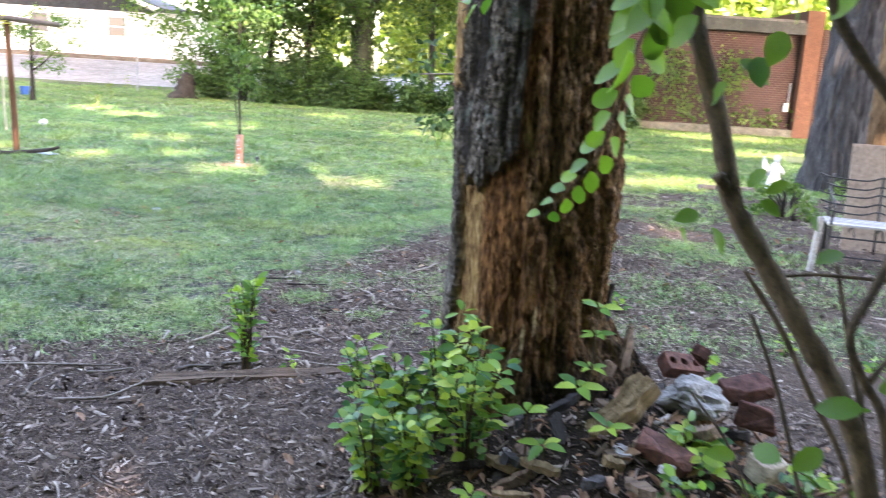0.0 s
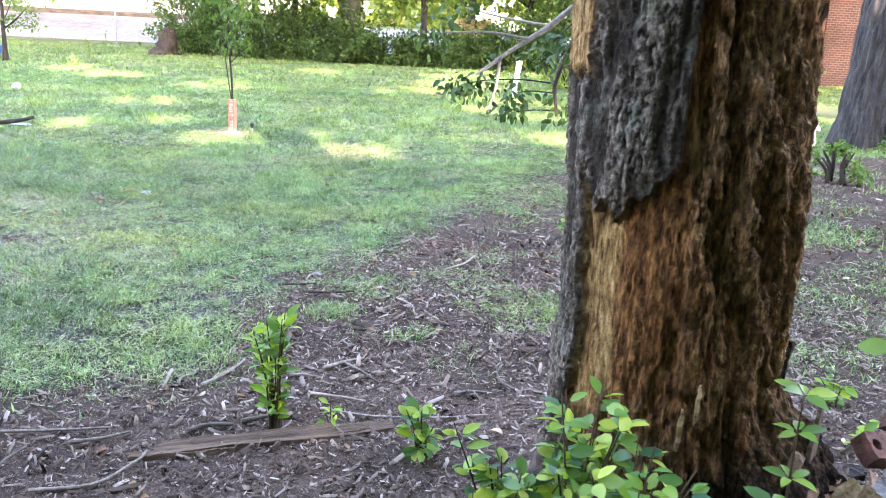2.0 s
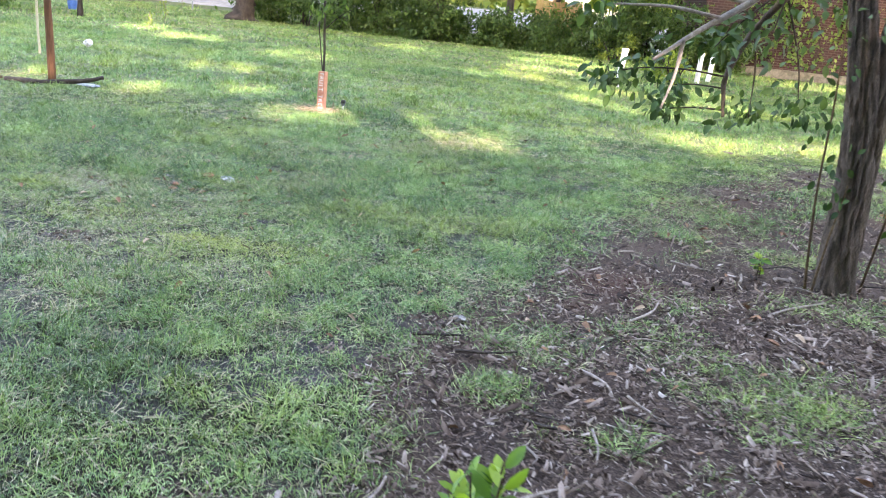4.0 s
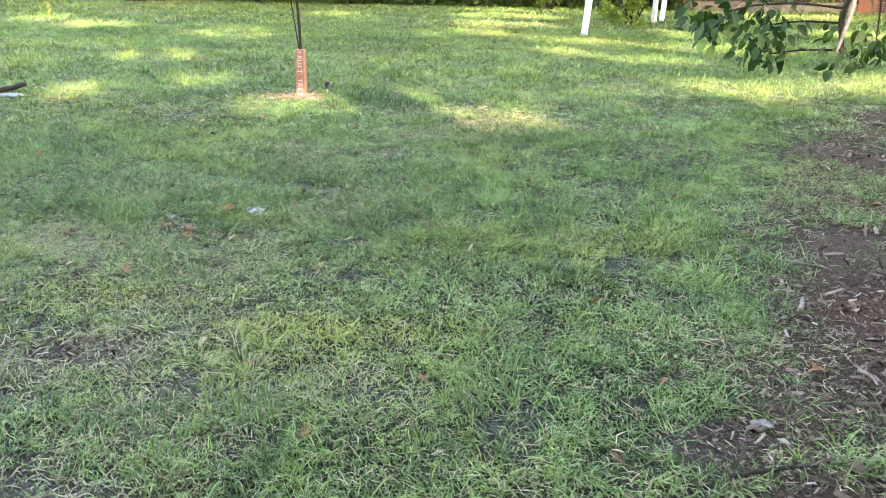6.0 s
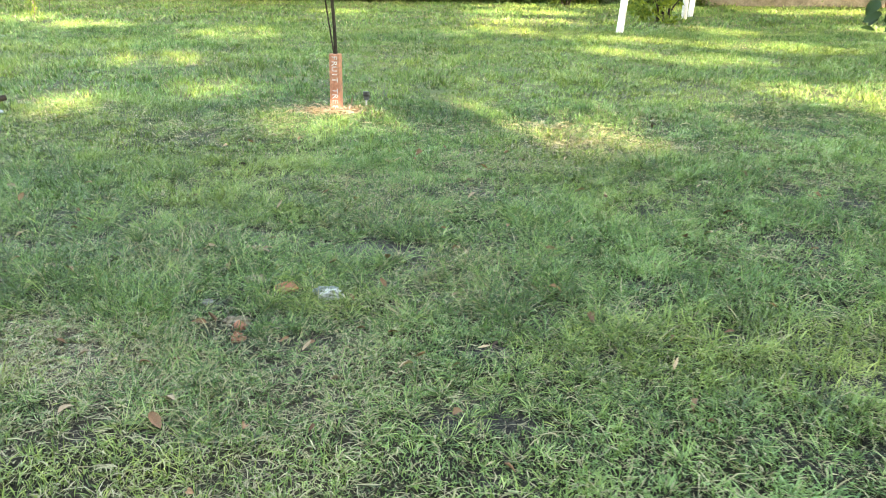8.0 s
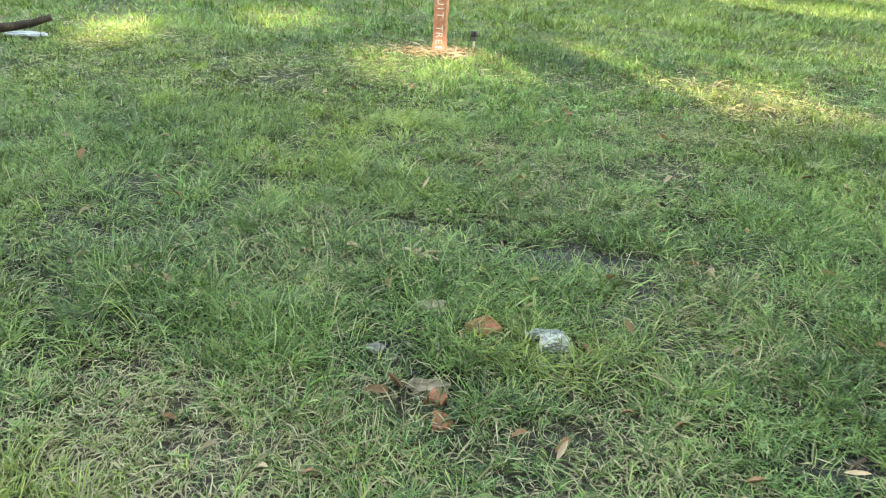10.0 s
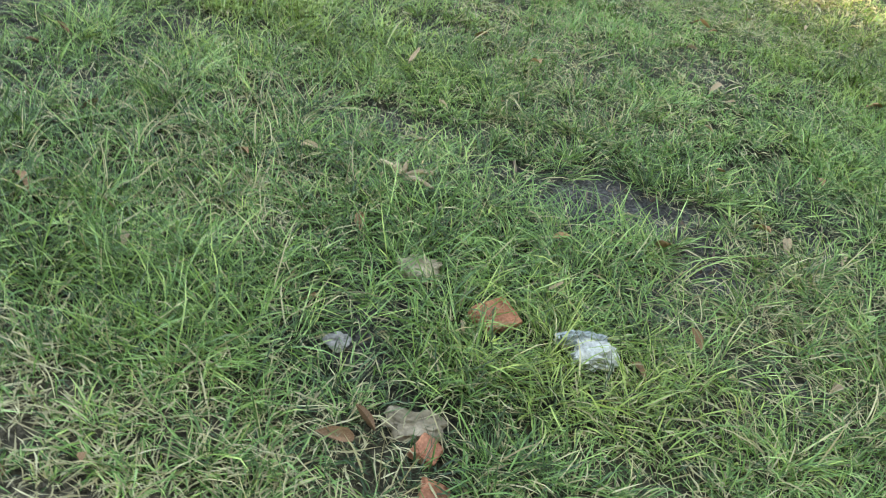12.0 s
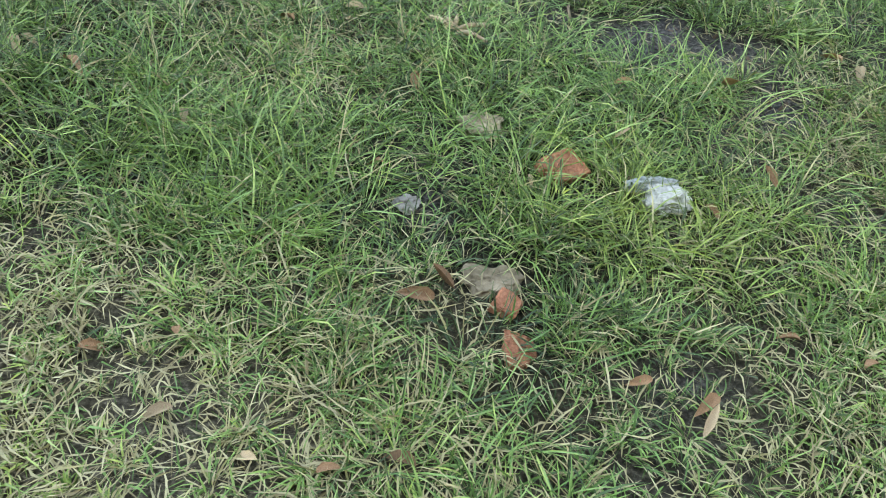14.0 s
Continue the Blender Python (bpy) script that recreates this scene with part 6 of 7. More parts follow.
for x in (-0.1, 0.35, 0.8):
    part("back_post", tube(bend([(x, 0.24, 0.1), (x, 0.25, 0.4), (x, 0.3, 0.65), (x, 0.33, 0.86)], 4), 0.013, 8), IRON, bench, soft=True)
for x in (0.1, 0.35, 0.6):
    part("seat_brace", tube(bend([(x, -0.22, 0.3), (x, 0.0, 0.38), (x, 0.22, 0.3)], 4), 0.008, 6), IRON, bench, soft=True)
for z in (0.12, 0.3):
    part("stretcher", tube([(-0.12, -0.22, z), (0.82, -0.22, z)], 0.009, 6), IRON, bench)
prop = thing("wooden_stake", on(4.86, 5.3, -0.03), "pale weathered stake leaning by the bench", "stake")
part("shaft", box(0, 0, 0.26, 0.05, 0.035, 0.55, 0.004), WEATHERED, prop, at=pose(0, 0, 0, 0, 5, 20))
panel = thing("plywood_panel", on(5.9, 6.6, -0.01), "tan plywood panel standing behind the bench", "panel")
part("board", box(0.25, 0, 0.56, 0.85, 0.03, 1.15, 0.006), CARD, panel, at=pose(0, 0, 0, -6, 0, -12))
part("brace", box(0.25, 0.12, 0.4, 0.06, 0.05, 0.8, 0.004), WEATHERED, panel, at=pose(0, 0, 0, 6, 0, -12))
for i, (x, y) in enumerate(((7.2, 9.6), (5.9, 8.6), (6.6, 7.4))):
    shrub((x, y), 0.7, 0.55, 420, 0.08, "low bushy weed growing near the bench", LEAF_CROWN, 370 + i, "yard weeds")

# ---------------------------------------------------------------- round the dead tree
LEAF_A, LEAF_B = leaf_mesh("leaf", LEAF_SEED, 0.5, 0.15, 0.15), leaf_mesh("leaf", LEAF_SEED, 0.42, 0.2, 0.3)
VINE_A, VINE_B = leaf_mesh("leaf", LEAF_NEAR, 0.62, 0.12, 0.15), leaf_mesh("leaf", LEAF_NEAR, 0.55, 0.16, 0.25)
BUSH_A, BUSH_B = leaf_mesh("leaf", LEAF_BUSH, 0.6, 0.12, 0.15), leaf_mesh("leaf", LEAF_BUSH, 0.5, 0.15, 0.3)


def leaf_on(parent, me, p, d, up, size):
    ob = new("leaf", me)
    ob.parent = parent
    ob.matrix_basis = facing(p, d, up, size)


def bushy(at, name, label, stems, leaves, meshes, size, height, spread, seed, stem_r=0.006, lean=(0, 0), even=False, group="", rise=(-0.2, 0.7)):
    rg = np.random.default_rng(seed)
    ob = thing(name, on(*at, -0.01), label, "plant", group)
    lines = []
    for i in range(stems):
        a = rg.uniform(0, 6.28)
        h = height * rg.uniform(0.6, 1.05)
        q = spread * rg.uniform(0.2, 1.0)
        tip = np.array([math.cos(a) * q + lean[0] * h, math.sin(a) * q + lean[1] * h, h])
        ln = bend([(math.cos(a) * 0.02, math.sin(a) * 0.02, 0), tip * (0.45, 0.45, 0.55), tip], 6)
        part("stem", tube(ln, np.linspace(stem_r, stem_r * 0.35, len(ln)), 6, 0.08, i), BARK_GREEN, ob, soft=True)
        lines.append(ln)
    for i in range(leaves):
        ln = lines[i % stems]
        k = rg.uniform(0.12, 1.0) ** (0.8 if even else 0.75)
        p = ln[int(k * (len(ln) - 1))]
        a = rg.uniform(0, 6.28)
        d = np.array([math.cos(a), math.sin(a), rg.uniform(*rise)])
        up = np.array([rg.normal(0, 0.6), rg.normal(-0.35, 0.6), 1.0])
        leaf_on(ob, meshes[i % len(meshes)], Vector(p) + Vector(d) * 0.012, d, up, size * rg.uniform(0.65, 1.25))
    return ob


bushy((0.5, 1.75), "seedling", "young leafy seedling with a dark stem in the mulch", 8, 150, (LEAF_A, LEAF_B), 0.062, 0.52, 0.13, 41, 0.006, (0.02, 0.0), True, rise=(0.0, 1.3))
bushy((0.72, 1.8), "weed", "small green sprout beside the seedling", 3, 16, (LEAF_B,), 0.045, 0.14, 0.06, 42, 0.003)
sd = thing("woody_stub", on(0.5, 1.75, -0.02), "dark woody stub at the seedling's foot", "stub")
part("stub", tube(bend([(0, 0, 0), (0.005, 0, 0.1), (-0.005, 0.01, 0.22)], 4), [0.026, 0.024, 0.022, 0.02, 0.02, 0.018, 0.016, 0.014, 0.01], 9, 0.15, 2), BARK_DARK, sd, soft=True)
bush_label = "bushy broad-leaved green plant against the dead trunk"
for at, hh, nl, sd_ in (((1.34, 0.64), 0.5, 140, 43), ((1.52, 0.6), 0.6, 140, 44), ((1.42, 0.36), 0.44, 120, 45), ((1.62, 0.42), 0.48, 90, 47), ((1.28, 0.42), 0.4, 90, 48)):
    bushy(at, "bush", bush_label, 14, int(nl * 2.3), (BUSH_A, BUSH_B, BUSH_A, LEAF_A), 0.058, hh, 0.17, sd_, 0.005, (0, 0), False, "bush at the trunk")
bushy((1.1, 1.55), "bush", "small pale green plant beside the dead trunk", 5, 46, (BUSH_A, LEAF_A), 0.07, 0.24, 0.14, 46)
for i, (x, y) in enumerate(((3.6, 2.6), (3.0, 2.2), (2.9, 1.7), (4.0, 2.3), (2.75, 3.4))):
    bushy((x, y), "weed", "low green weed in the litter behind the trunk", 4, 26, (LEAF_A, LEAF_B), 0.06, 0.16, 0.1, 50 + i, 0.003, group="trunk weeds")
bushy((2.2, 5.35), "weed", "small bright yellow-green weed by the slim tree", 4, 22, (LEAF_A, BUSH_A), 0.06, 0.16, 0.08, 57, 0.003)


def fan_plant(at, z0, height, seed, whorls=1, size=0.085):
    """A thin stem with whorls of five pointed leaves."""
    rg = np.random.default_rng(seed)
    ob = thing("creeper_sprout", (at[0], at[1], z0), "small five-leaved creeper sprout at the trunk's foot", "plant", "creeper sprouts")
    tip = np.array([rg.normal(0, 0.02), rg.normal(-0.02, 0.02), height])
    ln = bend([(0, 0, 0), tip * (0.3, 0.3, 0.6), tip], 5)
    part("stem", tube(ln, np.linspace(0.004, 0.002, len(ln)), 6), BARK_GREEN, ob)
    for w in range(whorls):
        p = ln[-1 - 3 * w]
        a0 = rg.uniform(0, 6.28)
        for i in range(5):
            a = a0 + i * 2 * math.pi / 5
            d = (math.cos(a), math.sin(a), 0.25 + rg.normal(0, 0.15))
            leaf_on(ob, LEAF_B, Vector(p) + Vector(d) * 0.008, d, (rg.normal(0, 0.2), -0.5, 1), size * rg.uniform(0.8, 1.15) * (1 - 0.1 * w))


for i, (x, y, h, wh, s) in enumerate(((1.7, 0.45, 0.15, 1, 0.085), (1.82, 0.34, 0.24, 1, 0.085), (2.02, 0.5, 0.18, 1, 0.085), (2.05, 0.52, 0.44, 3, 0.075), (1.88, 0.3, 0.12, 1, 0.08), (2.12, 0.36, 0.1, 1, 0.08), (1.62, 0.2, 0.1, 1, 0.07))):
    fan_plant((x, y), float(gz(x, y)) - 0.01, h, 60 + i, wh, s)
for i, (x, y) in enumerate(((2.45, 0.3), (2.62, 0.22), (2.8, 0.35), (2.55, 0.05), (2.3, 0.18), (2.75, 0.1), (2.95, 0.5), (2.5, 0.42), (2.38, 0.38), (2.68, 0.0), (2.85, -0.08), (2.45, -0.12), (2.95, 0.2), (3.1, 0.0), (2.2, 0.02))):
    bushy((x, y), "weed", "leafy green weed among the bricks and roots", 4, 24, (LEAF_A, BUSH_A), 0.055, 0.13, 0.1, 80 + i, 0.003, group="brick pile weeds")

def split_board(length, width, thick, seed):
    """A weathered plank, split along its grain, with ragged ends and a worn edge."""
    rg = np.random.default_rng(seed)
    n, out = 34, []
    strips = np.array([-0.5, -0.3, -0.28, 0.02, 0.04, 0.31, 0.33, 0.5])
    for i in range(n):
        s = i / (n - 1)
        row = []
        for j, q in enumerate(strips):
            ragged = (s - 0.5) * length * (1 - 0.1 * (hash2(np.array([j // 2]), np.array([seed]), 4)[0]))
            edge = 1 - 0.25 * (vnoise(np.array([s * 7]), np.array([float(j // 4)]), seed)[0])
            top = thick * (0.55 + 0.35 * vnoise(np.array([s * 5]), np.array([j // 2 * 3.0]), seed + 2)[0]) - (0.006 if 0 < j < 7 and j % 2 == 0 else 0)
            row.append((ragged, q * width * edge, top + rg.normal(0, 0.0012)))
        row += [(row[-1][0], row[-1][1] * 1.04, -0.03), (row[0][0], row[0][1] * 1.04, -0.03)]
        out += row
    m = len(strips) + 2
    f = [(i * m + j, i * m + (j + 1) % m, (i + 1) * m + (j + 1) % m, (i + 1) * m + j) for i in range(n - 1) for j in range(m)]
    f += [tuple(range(m))[::-1], tuple(range((n - 1) * m, n * m))]
    return np.array(out), f


# bricks, rocks and rotten chunks beside the trunk
def holed_brick(seed):
    """A clay brick with three round holes right through it, its corners knocked off."""
    bm = bmesh.new()
    n, hz, cw, hw = 16, 0.034, 0.072, 0.052
    for k in range(3):
        cx = (k - 1) * cw
        rings = []
        for z in (hz, -hz):
            outer, inner = [], []
            for i in range(n):
                a = (i + 0.5) * 2 * math.pi / n
                c_, s_ = math.cos(a), math.sin(a)
                q = min(cw / 2 / max(abs(c_), 1e-6), hw / max(abs(s_), 1e-6))
                outer.append(bm.verts.new((cx + c_ * q, s_ * q, z)))
                inner.append(bm.verts.new((cx + c_ * 0.021, s_ * 0.021, z)))
            rings.append((outer, inner))
        (to, ti), (bo, bi) = rings
        for i in range(n):
            m_ = (i + 1) % n
            bm.faces.new((to[i], to[m_], ti[m_], ti[i]))
            bm.faces.new((bo[m_], bo[i], bi[i], bi[m_]))
            bm.faces.new((ti[i], ti[m_], bi[m_], bi[i]))
            bm.faces.new((to[m_], to[i], bo[i], bo[m_]))
    bmesh.ops.subdivide_edges(bm, edges=bm.edges[:], cuts=1, use_grid_fill=True)
    off = Vector((seed, 2.0, 5.0))
    for v in bm.verts:
        v.co.x *= 1 + 0.06 * noise.noise(v.co * 18 + off)
        v.co += Vector((noise.noise(v.co * 60 + off), noise.noise(v.co * 60 - off), noise.noise(v.co * 40 + off))) * 0.004
        if v.co.x > 0.07 and v.co.y > 0:
            v.co.x -= 0.5 * (v.co.x - 0.07) + 0.3 * v.co.y
    return bm


def pile_block(name, shape, mat_, x, y, z, r, label, category, group=""):
    return tagged(part(name, shape, mat_, None, at=pose(x, y, z, *r)), label, category, group)


hb = thing("brick", (2.47, 0.84, 0.475), "broken red brick with round core holes", "brick", "brick pile")
hb.rotation_euler = (radians(32), radians(10), radians(20))
hb.scale = (0.78, 0.85, 0.85)
part("brick_body", holed_brick(3), BRICK, hb)
# near-black plate inside the brick: the holes' shade as a colour
part("core", box(0, 0, -0.02, 0.19, 0.07, 0.008), HOLE_DARK, hb, "dark plate standing in for the shade in the holes")
hb2 = copy_thing(hb, pose(2.6, 1.02, 0.47, 20, 30, 75) @ Matrix.Diagonal((0.75, 0.8, 0.8, 1)))
pile_block("brick", angular((0.21, 0.1, 0.07), 22, 4), BRICK, 2.73, 0.8, 0.41, (20, -10, 15), "broken red brick lying in the rubble", "brick", "brick pile")
pile_block("brick", angular((0.16, 0.1, 0.07), 23, 4), BRICK, 2.76, 0.72, 0.32, (80, 10, -25), "broken red brick lying in the rubble", "brick", "brick pile")
pile_block("brick", angular((0.2, 0.09, 0.06), 24, 4), BRICK, 2.3, 0.32, 0.33, (15, 20, -20), "broken red brick lying in the rubble", "brick", "brick pile")
pile_block("rock", crumple((0.12, 0.09, 0.075), 25), ROCK, 2.5, 0.7, 0.38, (0, 10, 10), "lumpy pale grey concrete rubble by the trunk", "rock", "rubble")
pile_block("rock", angular((0.13, 0.1, 0.08), 26), TANROCK, 2.67, 0.34, 0.29, (10, 0, 30), "squarish pale stone among the weeds", "rock", "rubble")
pile_block("rock", crumple((0.09, 0.06, 0.05), 27), ROCK, 2.27, -0.1, 0.14, (0, 0, 0), "small white stone in the mulch", "rock", "rubble")
chunk = thing("rotten_wood", (2.13, 0.5, 0.33), "pale yellow chunk of rotten wood leaning on the rubble", "wood")
part("chunk", split_board(0.31, 0.1, 0.075, 5), PALEWOOD, chunk, at=pose(0.06, 0.02, 0.06, 15, -42, 25))
for i, (x, y, ln, a) in enumerate(((2.15, 0.2, 0.16, 20), (2.3, 0.1, 0.13, 70), (2.05, 0.1, 0.12, -40), (1.95, 0.05, 0.14, 10), (2.2, 0.35, 0.12, 110))):
    ch = thing("wood_chunk", on(x, y, 0.02), "pale split wood chunk in the litter", "wood", "wood chunks")
    part("chunk", slab(ln, 0.06, 0.03, 90 + i), PALEWOOD if i % 2 else ROTBOARD, ch, at=pose(0, 0, 0.01, 80, 0, a))

rg = np.random.default_rng(71)
for i in range(26):
    a_, q_ = rg.uniform(-2.4, 0.7), rg.uniform(0.44, 0.85)
    x, y = SX + 0.12 + q_ * math.cos(a_), SY + q_ * math.sin(a_)
    ch = thing("rotten_wood", on(x, y, 0.0), "dark crumbling piece of rotten wood at the trunk's foot", "wood", "rotten pieces")
    part("chunk", slab(rg.uniform(0.06, 0.17), rg.uniform(0.03, 0.07), rg.uniform(0.02, 0.04), 120 + i), (BARK_DARK, ROTBOARD, BARK_DARK, BARK)[i % 4], ch, at=pose(0, 0, 0.015, rg.uniform(60, 95), 0, rg.uniform(0, 360)))

# the rotted board, sticks and twigs on the mulch
board = thing("rotted_board", on(0.53, 1.66, -0.005), "long rotted board lying half sunk in the mulch", "board")
part("plank", split_board(0.96, 0.105, 0.04, 3), ROTBOARD, board, at=pose(0, 0, 0.002, 6, 0, 18))
part("plank", split_board(0.42, 0.05, 0.026, 8), ROTBOARD, board, at=pose(-0.34, -0.15, 0.006, -4, 0, 15))


def stick(points, r, label, mat_=TWIG, group="loose sticks", name="stick"):
    ln = bend(points, 5)
    ln[:, 2] += gz(ln[:, 0], ln[:, 1])
    o = ln[0].copy()
    ob = thing(name, tuple(o), label, "stick", group)
    part("shaft", tube(ln - o, np.linspace(r, r * 0.55, len(ln)), 6, 0.15, int(abs(o[0] * 100))), mat_, ob, soft=True)


stick(((0.66, 1.92, 0.012), (0.85, 1.86, 0.016), (1.1, 1.86, 0.014), (1.38, 1.9, 0.015)), 0.006, "long thin pale stick lying across the mulch")
stick(((0.6, 2.05, 0.02), (0.72, 2.0, 0.03), (0.85, 1.98, 0.015)), 0.008, "short pale stick by the seedling")
for pts, r in ((((-0.62, 0.38, 0.02), (-0.45, 0.44, 0.025), (-0.3, 0.5, 0.02)), 0.011), (((-0.6, 0.3, 0.02), (-0.4, 0.38, 0.025), (-0.16, 0.46, 0.02)), 0.009), (((-0.58, 0.24, 0.02), (-0.35, 0.33, 0.02), (-0.12, 0.42, 0.02)), 0.008),
               (((-0.16, 0.55, 0.02), (-0.12, 0.44, 0.03), (-0.08, 0.32, 0.02)), 0.007), (((0.12, 0.42, 0.02), (0.16, 0.36, 0.03), (0.2, 0.28, 0.02)), 0.006), (((-0.5, 0.72, 0.02), (-0.35, 0.7, 0.02), (-0.22, 0.76, 0.02)), 0.006)):
    stick(pts, r, "pale bare stick lying in the mulch")
stick(((-2.35, 2.42, 0.035), (-2.0, 2.54, 0.04), (-1.62, 2.66, 0.035)), 0.036, "weathered grey log lying on the grass", TWIG, "", "log")
bare = thing("bare_shrub", (-0.35, -0.5, float(gz(-0.35, -0.5)) - 0.01), "thin dark bare shrub stem with a drooping twig", "shrub")
for pts, r in ((((0, 0, 0), (0.05, 0.02, 0.9), (0.25, 0.1, 1.38), (0.45, 0.17, 1.34), (0.54, 0.2, 1.28), (0.57, 0.19, 1.2), (0.575, 0.18, 1.13), (0.565, 0.17, 1.09)), 0.0075),
               (((0.569, 0.18, 1.12), (0.54, 0.175, 1.125), (0.5, 0.16, 1.14)), 0.003), (((0.55, 0.2, 1.265), (0.58, 0.22, 1.262), (0.61, 0.24, 1.285)), 0.0025)):
    ln = bend(pts, 6)
    part("stem", tube(ln, np.linspace(r, r * 0.45, len(ln)), 7, 0.1, 5), BARK_DARK, bare, soft=True)
rg = np.random.default_rng(12)
for i in range(150):
    x, y = rg.uniform(-1.6, 3.4), rg.uniform(-0.2, 5.6)
    if float(lawn_side(np.array([x]), np.array([y]))[0]) > -0.05 or math.hypot(x - SX, y - SY) < 0.5:
        continue
    a, ln = rg.uniform(0, 6.28), rg.uniform(0.07, 0.3)
    d = np.array([math.cos(a) * ln, math.sin(a) * ln, 0])
    c = np.array([x, y, 0.014])
    stick((c - d / 2, c + rg.normal(0, 0.015, 3) * (1, 1, 0.4), c + d / 2), rg.uniform(0.003, 0.008), "dry broken twig lying on the mulch", (TWIG, BARK_DARK, TWIG, BEAMWOOD)[i % 4], "mulch twigs", "twig")
for pts in (((-0.25, 1.2, 0.015), (-0.05, 1.25, 0.02), (0.05, 1.42, 0.02), (0.06, 1.5, 0.02)), ((-0.75, 1.55, 0.015), (-0.4, 1.6, 0.02), (-0.15, 1.68, 0.015)),
            ((0.1, 2.1, 0.02), (0.2, 2.3, 0.03), (0.22, 2.42, 0.02)), ((1.2, 4.1, 0.015), (1.35, 4.3, 0.02), (1.42, 4.5, 0.015)), ((0.9, 3.4, 0.02), (1.0, 3.3, 0.02), (1.02, 3.2, 0.02))):
    stick(pts, 0.008, "forked grey stick on the mulch", TWIG)

for pts, r, mt in ((((0.37, 3.44, 0.018), (0.50, 3.46, 0.018), (0.64, 3.53, 0.018)), 0.008, BARK_DARK),
                   (((0.66, 2.90, 0.018), (0.72, 2.87, 0.018), (0.78, 2.85, 0.018)), 0.01, BARK_DARK),
                   (((1.08, 3.21, 0.018), (1.12, 3.13, 0.018), (1.17, 3.05, 0.018)), 0.006, TWIG),
                   (((0.62, 2.35, 0.018), (0.70, 2.41, 0.018), (0.80, 2.48, 0.018)), 0.01, TWIG),
                   (((0.47, 2.25, 0.018), (0.54, 2.26, 0.018), (0.62, 2.23, 0.018)), 0.009, TWIG),
                   (((-0.08, 2.25, 0.018), (-0.07, 2.17, 0.018), (-0.06, 2.06, 0.018)), 0.011, TWIG),
                   (((2.02, 4.51, 0.018), (2.23, 4.70, 0.018), (2.43, 4.84, 0.018)), 0.009, TWIG),
                   (((1.99, 5.04, 0.018), (2.02, 5.12, 0.018), (2.05, 5.24, 0.018)), 0.011, TWIG),
                   (((-0.25, 1.54, 0.018), (-0.14, 1.59, 0.018), (-0.06, 1.65, 0.018)), 0.009, TWIG),
                   (((0.16, 1.67, 0.018), (0.23, 1.73, 0.018), (0.33, 1.74, 0.018)), 0.012, BEAMWOOD),
                   (((0.36, 1.77, 0.018), (0.41, 1.80, 0.018), (0.46, 1.83, 0.018)), 0.013, BEAMWOOD),
                   (((0.16, 3.59, 0.018), (0.27, 3.62, 0.018), (0.40, 3.63, 0.018)), 0.008, BARK_DARK),
                   (((0.87, 4.73, 0.018), (0.91, 4.80, 0.018), (0.95, 4.88, 0.018)), 0.014, TWIG),
                   (((0.85, 4.23, 0.018), (0.87, 4.18, 0.018), (0.86, 4.12, 0.018)), 0.008, TWIG),
                   (((1.07, 5.34, 0.018), (1.14, 5.29, 0.018), (1.21, 5.26, 0.018)), 0.009, TWIG),
                   (((3.19, 10.59, 0.018), (3.30, 10.50, 0.018), (3.39, 10.34, 0.018)), 0.02, BEAMWOOD)):
    stick(pts, r, "dark broken stick on the bare soil" if mt is BARK_DARK else "weathered pale stick on the bare soil", mt, "sticks on the soil")

DRY_MESH = [leaf_mesh("dry_leaf", m, rt, 0.5, dr) for m, rt, dr in ((DRYLEAF, 0.42, 0.55), (DRYLEAF, 0.5, -0.4), (TANLEAF, 0.4, 0.5), (TANLEAF, 0.26, -0.35))]


LITTER = []
DARK_MESH = leaf_mesh("dark_leaf", BARK_DARK, 0.5, 0.5, 0.6)


def dry_leaf(x, y, size, k, lift=0.012, label="dry brown leaf lying on the ground", group="fallen leaves"):
    rg = np.random.default_rng(int((x * 71 + y * 37) * 100) & 0xFFFF)
    a = rg.uniform(0, 6.28)
    m = facing((x, y, float(gz(x, y)) + lift), (math.cos(a), math.sin(a), rg.normal(0.1, 0.15)), (rg.normal(0, 0.35), rg.normal(0, 0.35), 1), size)
    if not group:
        LITTER.append([m @ q.co for q in DRY_MESH[k].vertices])
        return
    ob = new("dry_leaf", DRY_MESH[k])
    ob.matrix_basis = m
    tagged(ob, label, "leaf", group)


rg = np.random.default_rng(22)
for i in range(150):
    x, y = rg.uniform(-1.8, 3.6), rg.uniform(-0.4, 6.0)
    if float(lawn_side(np.array([x]), np.array([y]))[0]) > -0.05 or math.hypot(x - SX, y - SY) < 0.45:
        continue
    dry_leaf(x, y, rg.uniform(0.035, 0.075), int(rg.integers(0, 4)), 0.015, "dry brown leaf lying on the mulch", "leaves on the mulch" if i % 2 else "")

for i in range(120):
    x, y = rg.uniform(1.6, 5.5), rg.uniform(2.0, 8.0)
    if float(lawn_side(np.array([x]), np.array([y]))[0]) < 0:
        dry_leaf(x, y, rg.uniform(0.04, 0.08), int(rg.integers(0, 4)), 0.015, group="")

# ---------------------------------------------------------------- small things in the grass
tagged(part("brick_piece", angular((0.078, 0.062, 0.035), 51, 4), BRICK_ORANGE, None, at=pose(*on(-1.685, 6.2, 0.004), 12, -6, 30)), "broken piece of orange-red brick in the grass", "brick", "bricks in the grass")
tagged(part("brick_piece", angular((0.052, 0.065, 0.03), 52, 4), BRICK_ORANGE, None, at=pose(*on(-1.8, 5.8, -0.006), 5, 8, 12)), "broken piece of orange-red brick in the grass", "brick", "bricks in the grass")
